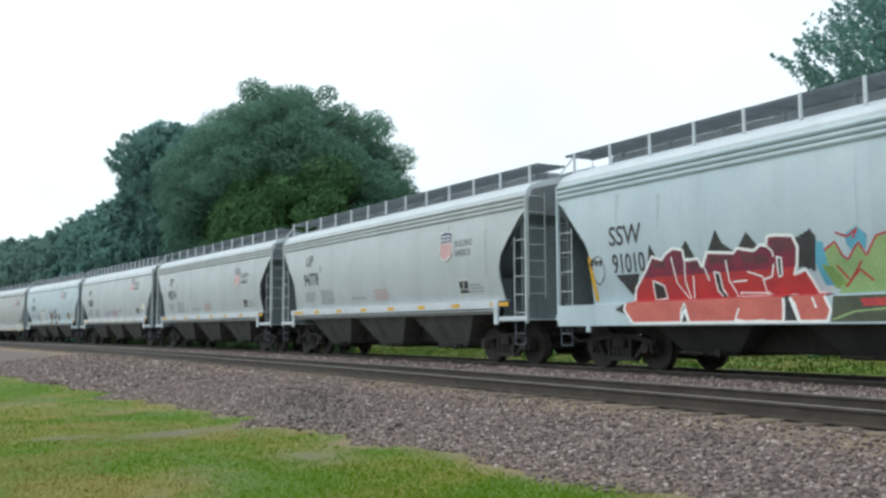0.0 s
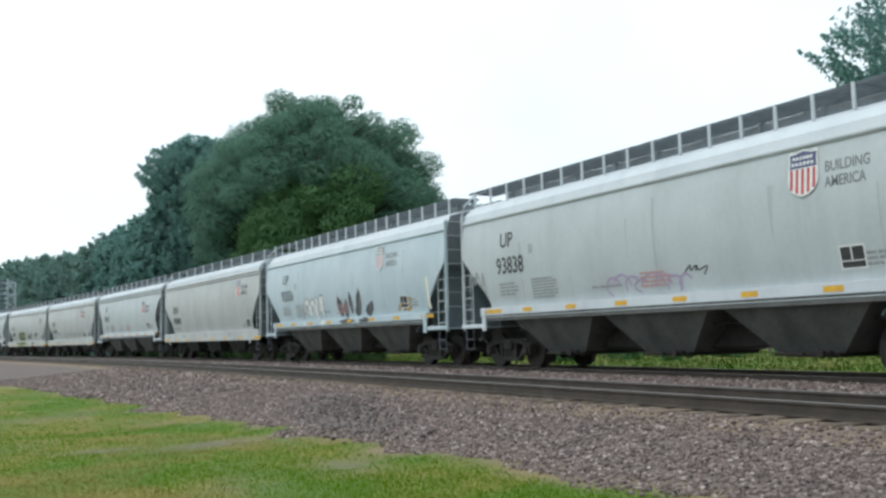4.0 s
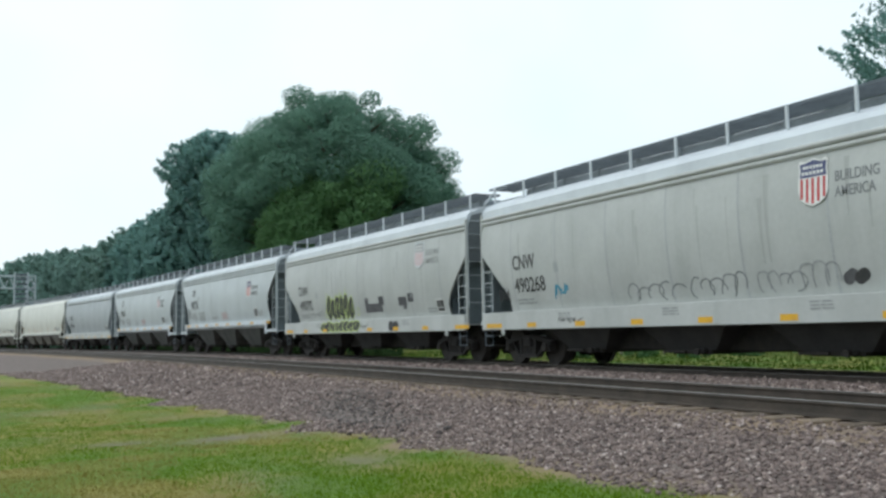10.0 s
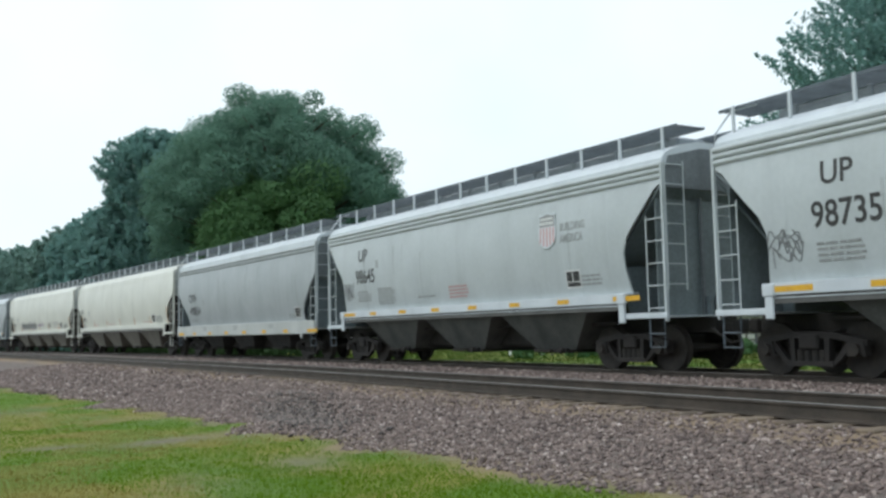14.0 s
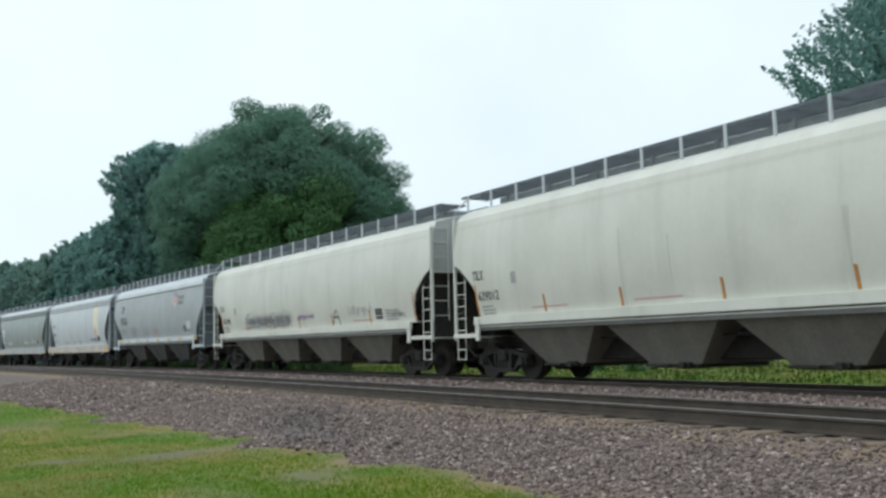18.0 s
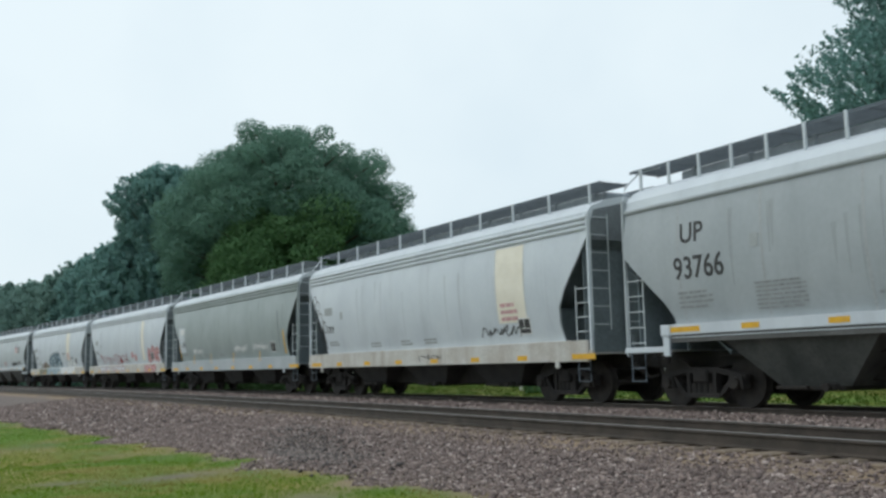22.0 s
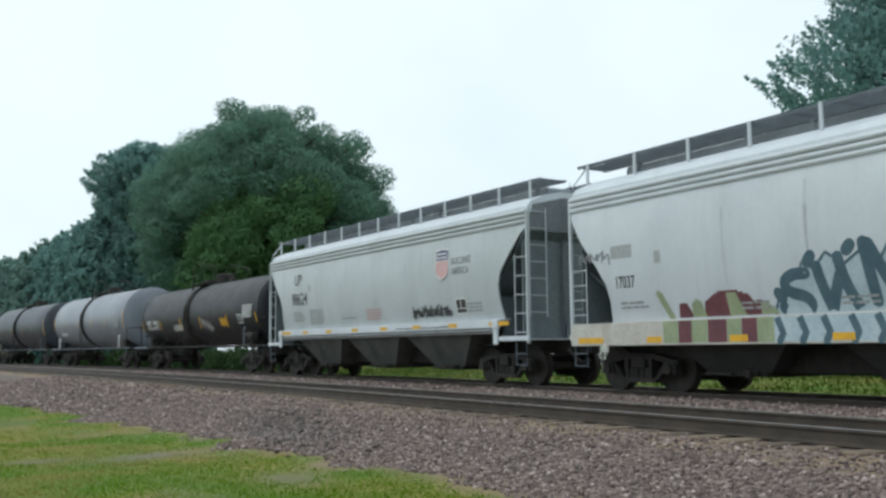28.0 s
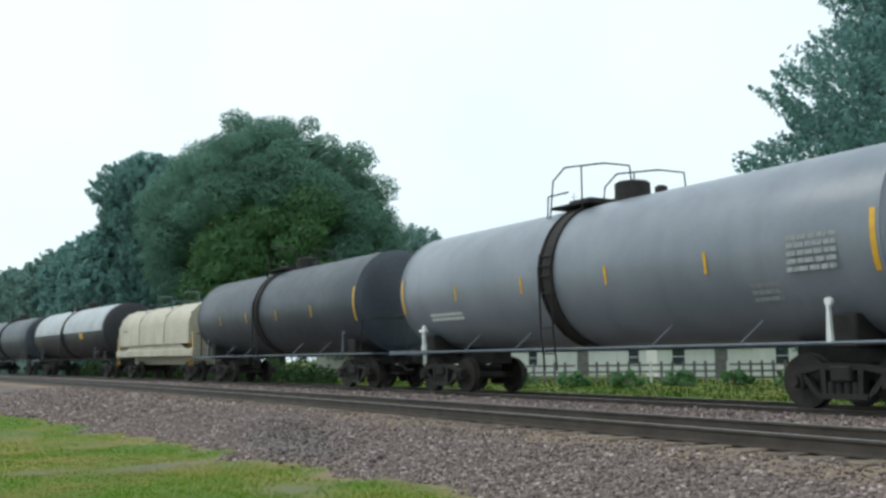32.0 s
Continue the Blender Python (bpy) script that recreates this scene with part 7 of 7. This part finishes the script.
def ground_at(x, y):
    u = x - TRAIN_X - bend_x(y)
    xs = u + TRAIN_X
    z = ground_z(u) + 0.03 * noise.noise((x * 0.35, y * 0.35, 0)) + 0.012 * noise.noise((x * 1.7, y * 1.7, 4))
    if 7.9 < xs < 17:
        z = ground_z(u)
    if xs < 8:
        z += 0.10 * math.exp(-((xs - 6.9) / 0.5) ** 2 - ((y - 17.5) / 1.9) ** 2) - 0.12 * math.exp(-((xs - 6.0) / 0.55) ** 2 - ((y - 15.4) / 1.5) ** 2)
    return z


def stones():
    rng = random.Random(7)
    for name, zones in (("ballast_stones", ((4.0, 8.75, 2.0, 13.0, 560, 0.022), (3.2, 8.75, 13.0, 24.0, 400, 0.024), (2.2, 8.75, 24.0, 48.0, 90, 0.042))),
                        ("track_stones", ((9.1, 10.42, 2.0, 30.0, 60, 0.024), (10.6, 13.5, 4.0, 20.0, 160, 0.028), (10.6, 13.5, 20.0, 50.0, 50, 0.04)))):
        pos, size = [], []
        for x0, x1, y0, y1, per, sz in zones:
            for _ in range(int((x1 - x0) * (y1 - y0) * per)):
                xs, y = rng.uniform(x0, x1), rng.uniform(y0, y1)
                if xs < 8.8:
                    g = (xs - grass_edge(y)) / 0.5 + 0.35 * noise.noise((xs * 2.6, y * 2.0, 2)) + 0.55 * noise.noise((xs * 0.9, y * 0.6, 9)) * -1
                    if g < 0.1 and rng.random() > 0.25 * max(0, g + 0.25):
                        continue
                    if xs > 7.75 and rng.random() < (0.72 if xs > 8.1 else 0.4):
                        continue
                x = xs + bend_x(y)
                pos.append((x, y, ground_at(x, y) + rng.uniform(-0.3, 0.7) * sz))
                size.append(sz)
        if name == "ballast_stones":
            dark_spots = [(6.1 + 0.32 * k + rng.gauss(0, 0.28), 15.6 + 1.15 * k + rng.gauss(0, 0.75)) for k in (rng.gauss(0, 1.0) for _ in range(1200))]
            dark_spots = [q for q in dark_spots if q[0] < 7.7]
            me = scatter_solid("damp_stones", np.array([(x + bend_x(y), y, ground_at(x + bend_x(y), y) + 0.022) for x, y in dark_spots]), np.full(len(dark_spots), 0.032), 0.8, 4)
            me.materials.append(DARK_STONE)
            tagged(new("damp_stones", me), "patch of darker ballast stones in a dip", "ballast", kind="stuff")
        me = scatter_solid(name, np.array(pos), np.array(size), 0.75, 3)
        me.materials.append(STONE)
        tagged(new(name, me), "broken pinkish-grey ballast stones", "ballast", kind="stuff")


def blades(name, label, places, height, width, material, seed):
    rng = np.random.default_rng(seed)
    p = np.array(places)
    n = len(p)
    a = rng.random(n) * 6.283
    h = height * (0.5 + 0.9 * rng.random(n))
    side = np.stack([np.cos(a), np.sin(a), 0 * a], 1) * (width * (0.6 + 0.8 * rng.random(n)))[:, None]
    tip = p + np.stack([rng.normal(size=n) * 0.45 * h, rng.normal(size=n) * 0.45 * h, h], 1)
    v = np.stack([p - side, p + side, tip], 1)
    me = bpy.data.meshes.new(name)
    me.vertices.add(n * 3)
    me.vertices.foreach_set("co", v.reshape(-1))
    me.loops.add(n * 3)
    me.loops.foreach_set("vertex_index", np.arange(n * 3, dtype=np.int32))
    me.polygons.add(n)
    me.polygons.foreach_set("loop_start", np.arange(0, n * 3, 3, dtype=np.int32))
    me.update(calc_edges=True)
    me.materials.append(material)
    return tagged(new(name, me), label, "grass", kind="stuff")


def grass():
    rng, near, dry, far = random.Random(9), [], [], []
    while len(near) < 125000:
        y = 3.5 + 34 * rng.random() ** 1.5
        x = grass_edge(y) + 0.5 - (1.6 + 0.52 * y) * rng.random() ** 0.9
        g = (grass_edge(y) - x) / 0.5 + 0.55 * noise.noise((x * 0.9, y * 0.6, 9)) + 0.35 * noise.noise((x * 2.6, y * 2.0, 2))
        thin = max(0.0, min(0.6, 1.6 * (noise.noise((x * 0.55, y * 0.3, 13)) + 0.4 * noise.noise((x * 2.2, y * 1.5, 17))) - 0.1))
        worn = bare(x, y) * (1 + noise.noise((x * 3, y * 3, 1)))
        if rng.random() < max(worn * 1.4, thin):
            continue
        if g > 0.0 and rng.random() < 0.4 + 0.6 * min(1, max(0, g * 1.5)):
            patchy = 1.3 * noise.noise((x * 0.42, y * 0.33, 21)) + 0.5 * noise.noise((x * 1.8, y * 1.4, 5)) + 0.12 * rng.uniform(-1, 1) - 0.35 * math.exp(-((grass_edge(y) - x - 0.5) / 0.5) ** 2) + 0.6 * worn
            (dry if patchy > -0.02 else near).append((x, y, ground_at(x, y) - 0.01))
    blades("lawn_grass", "short bright green lawn grass in patches", near, 0.036, 0.0065, BLADE, 5)
    blades("dry_grass", "short straw-coloured dry grass between the green", dry, 0.03, 0.0065, STRAW, 8)
    while len(far) < 45000:
        x, y = 18.3 + 26 * rng.random() ** 1.6, 2 + 60 * rng.random()
        far.append((x + bend_x(y), y, ground_at(x + bend_x(y), y) - 0.02))
    blades("wild_grass", "long green grass beyond the far track", far, 0.15, 0.018, WILD, 6)


def house(label, x, y, turn, wide, deep, wall_h, roof_h, wall_mat=None, windows=3):
    h = thing("house", label, "house", "houses beyond the line", at=pose(x, y, -0.6, 0, 0, turn))
    w, d = wide / 2, deep / 2
    part("wall", Shape().prism([(-d, 0), (d, 0), (d, wall_h), (0, wall_h + roof_h), (-d, wall_h)], -w, w, "x"), wall_mat or SIDING, h)
    for k in range(int(wall_h / 0.22)):
        part("siding_board", shared(("siding_board", wide), lambda s: s.prism([(-0.02, 0), (0.0, 0.2), (0.012, 0.2), (0.012, 0)], -w - 0.01, w + 0.01, "x")), wall_mat or SIDING, h, at=Matrix.Translation((0, -d - 0.004, 0.1 + 0.22 * k)))
    roof = part("roof", Shape().prism([(-d - 0.4, wall_h - 0.25), (0, wall_h + roof_h), (d + 0.4, wall_h - 0.25), (d + 0.4, wall_h - 0.1), (0, wall_h + roof_h + 0.17), (-d - 0.4, wall_h - 0.1)], -w - 0.4, w + 0.4, "x"), ROOFING, h)
    part("chimney", Shape().box(w * 0.4, w * 0.4 + 0.5, 0.3, 0.8, wall_h + 0.3, wall_h + roof_h + 0.7, 0.02), ROOFING, roof)
    for i in range(windows):
        cx = -w + wide * (i + 0.5) / windows
        if windows > 1 and i == windows // 2:
            door = part("door", Shape().box(cx - 0.45, cx + 0.45, -d - 0.05, -d + 0.05, 0.1, 2.1, 0.01), WOOD_FENCE, h)
            part("handle", Shape().turned([(0, 0.03), (0.06, 0.03)], 8, "y", (cx + 0.35, -d - 0.11, 1.05)), WHEEL, door)
            continue
        win = part("window", Shape().box(cx - 0.5, cx + 0.5, -d - 0.04, -d + 0.04, 0.9, 2.1, 0.01), WHITE, h)
        for a0, b0 in ((0.95, 1.47), (1.53, 2.05)):
            part("pane", Shape().box(cx - 0.44, cx + 0.44, -d - 0.055, -d - 0.03, a0, b0), GLASS, win)
    return h


def background():
    for label, ang, dist, turn, wide, deep, wh, rh in (("small white house with a dark gable roof", 32.4, 78, 10, 9, 7, 2.7, 2.0), ("low white house seen beyond the track", 38.0, 82, -20, 13, 7, 2.6, 1.6),
                                                       ("white garage with a low roof", 46.2, 74, -35, 9, 6, 2.5, 1.2), ("pale house with a dark roof", 52.5, 76, -40, 12, 7, 2.8, 2.0), ("pale grey house among trees", 27.0, 95, 15, 11, 8, 2.8, 2.2)):
        x, y = polar(ang, dist)
        house(label, x, y, turn, wide, deep, wh, rh)
    fence = thing("fence", "weathered board fence with posts beyond the grass", "fence", kind="")
    for i in range(34):
        x, y = polar(34 + i * 0.62, 52 + 0.1 * i)
        x1, y1 = polar(34 + (i + 1) * 0.62, 52 + 0.1 * (i + 1))
        turn = math.degrees(math.atan2(y1 - y, x1 - x))
        part("post", shared("fence_post", lambda s: s.box(-0.06, 0.06, -0.06, 0.06, 0, 1.25, 0.01)), WOOD_FENCE if i % 7 else SIDING, fence, at=pose(x, y, -0.6, 0, 0, turn))
        for z in (0.35, 0.7, 1.05):
            part("rail_board", shared("rail_board", lambda s: s.box(0, 0.58, -0.02, 0.02, -0.05, 0.05, 0.005)), WOOD_FENCE, fence, at=pose(x, y, -0.6 + z, 0, 0, turn))
    mast = thing("mast", "thin bare mast with short rungs beyond the houses", "mast", at=Matrix.Translation((*polar(38.5, 78), -0.6)))
    part("pole", Shape().tube([(0, 0, 0), (0.05, 0, 8), (0, 0, 15)], 0.09, 8, 0.03), WOOD_FENCE, mast)
    for k in range(9):
        part("cross_arm", shared("cross_arm", lambda s: s.tube([(-0.28, 0, 0), (0.28, 0, 0.04)], 0.02, 5)), WOOD_FENCE, mast, at=pose(0, 0, 10.6 + 0.5 * k, 0, 0, 40 * k))
    rng = random.Random(17)
    for k in range(14):
        x, y = polar(30 + 2.3 * k + rng.uniform(-0.5, 0.5), rng.uniform(88, 100))
        tree("shrub", "rounded green shrub behind the houses", x, y, rng.uniform(2.6, 4.4), rng.uniform(1.8, 2.8), 1500, 0.22, LEAF_LIGHT if k % 3 else LEAF, 200 + k, 0.0, 12)
    for k in range(6):
        x, y = polar(35 + 3.1 * k, 47 + rng.uniform(-2, 2))
        tree("bush", "low green bush by the fence", x, y, 0.9, 0.9, 500, 0.13, LEAF_LIGHT, 260 + k, 0.0, 8)
    bridge = thing("signal_bridge", "grey lattice signal bridge spanning the tracks far off", "signal bridge")
    p, a = line_at(121)
    for off in (1.9, -13.0):
        cx, cy = p.x + off, p.y
        s = Shape()
        for dx in (-0.5, 0.5):
            for dy in (-0.5, 0.5):
                s.tube([(cx + dx, cy + dy, -0.5), (cx + dx, cy + dy, 8.4)], 0.07, 5)
        for k in range(8):
            for dy in (-0.5, 0.5):
                s.tube([(cx - 0.5, cy + dy, k * 1.05), (cx + 0.5, cy + dy, k * 1.05 + 1.0)], 0.045, 4)
                s.tube([(cx + 0.5, cy + dy, k * 1.05), (cx - 0.5, cy + dy, k * 1.05 + 1.0)], 0.045, 4)
        part("leg", s, HAZED_STEEL, bridge)
    s = Shape()
    for z in (6.9, 8.3):
        for dy in (-0.5, 0.5):
            s.tube([(p.x - 13.4, p.y + dy, z), (p.x + 2.3, p.y + dy, z)], 0.07, 5)
    for k in range(14):
        x = p.x - 13 + k * 1.1
        for dy in (-0.5, 0.5):
            s.tube([(x, p.y + dy, 6.9), (x + 0.55, p.y + dy, 8.3), (x + 1.1, p.y + dy, 6.9)], 0.045, 4)
    part("truss", s, HAZED_STEEL, bridge)
    for x in (0.15, 1.55):
        part("panel_post", Shape().box(p.x + x - 0.09, p.x + x + 0.09, p.y - 0.75, p.y - 0.57, 4.6, 8.7, 0.02), HAZED_STEEL, bridge)
    for k in range(7):
        part("slat", shared("bridge_slat", lambda s: s.box(-0.65, 0.65, -0.05, 0.05, -0.12, 0.12, 0.02)), GALV, bridge, at=Matrix.Translation((p.x + 0.85, p.y - 0.66, 5.1 + 0.56 * k)))
    for x in (-4.6, -9.5):
        head = part("signal_head", Shape().box(p.x + x - 0.35, p.x + x + 0.35, p.y - 0.8, p.y - 0.6, 8.4, 10.0, 0.05), BLACK, bridge)
        for z in (8.7, 9.2, 9.7):
            part("lens", Shape().turned([(-0.05, 0.12), (0.0, 0.12)], 10, "y", (p.x + x, p.y - 0.82, z)), GLASS, head)


stones()
grass()
background()
def motions():
    """The train rolls past at a nearly steady speed; every wheelset turns with it."""
    s = FIRST
    for i, (car, length) in enumerate(TRAIN):
        middle = FIRST - length / 2 if i == 0 else s + length / 2
        if i:
            s += length
        rows = []
        for t in range(0, 33, 2):
            p, a = line_at(middle - run(t))
            rows.append((t, Matrix.Translation(p) @ Matrix.Rotation(a, 4, "Z")))
        walk(car, rows)
    for k, sets in WHEELSETS.items():
        first = sets[0]
        walk(first, [(f / FPS, Matrix.Translation((0, k, 0.457)) @ Matrix.Rotation(run(f / FPS) / 0.457, 4, "X")) for f in range(0, 32 * FPS + 1)])
        keys = first.animation_data
        for w in sets[1:]:
            w.rotation_mode = "QUATERNION"
            w.animation_data_create()
            w.animation_data.action, w.animation_data.action_slot = keys.action, keys.action_slot


motions()
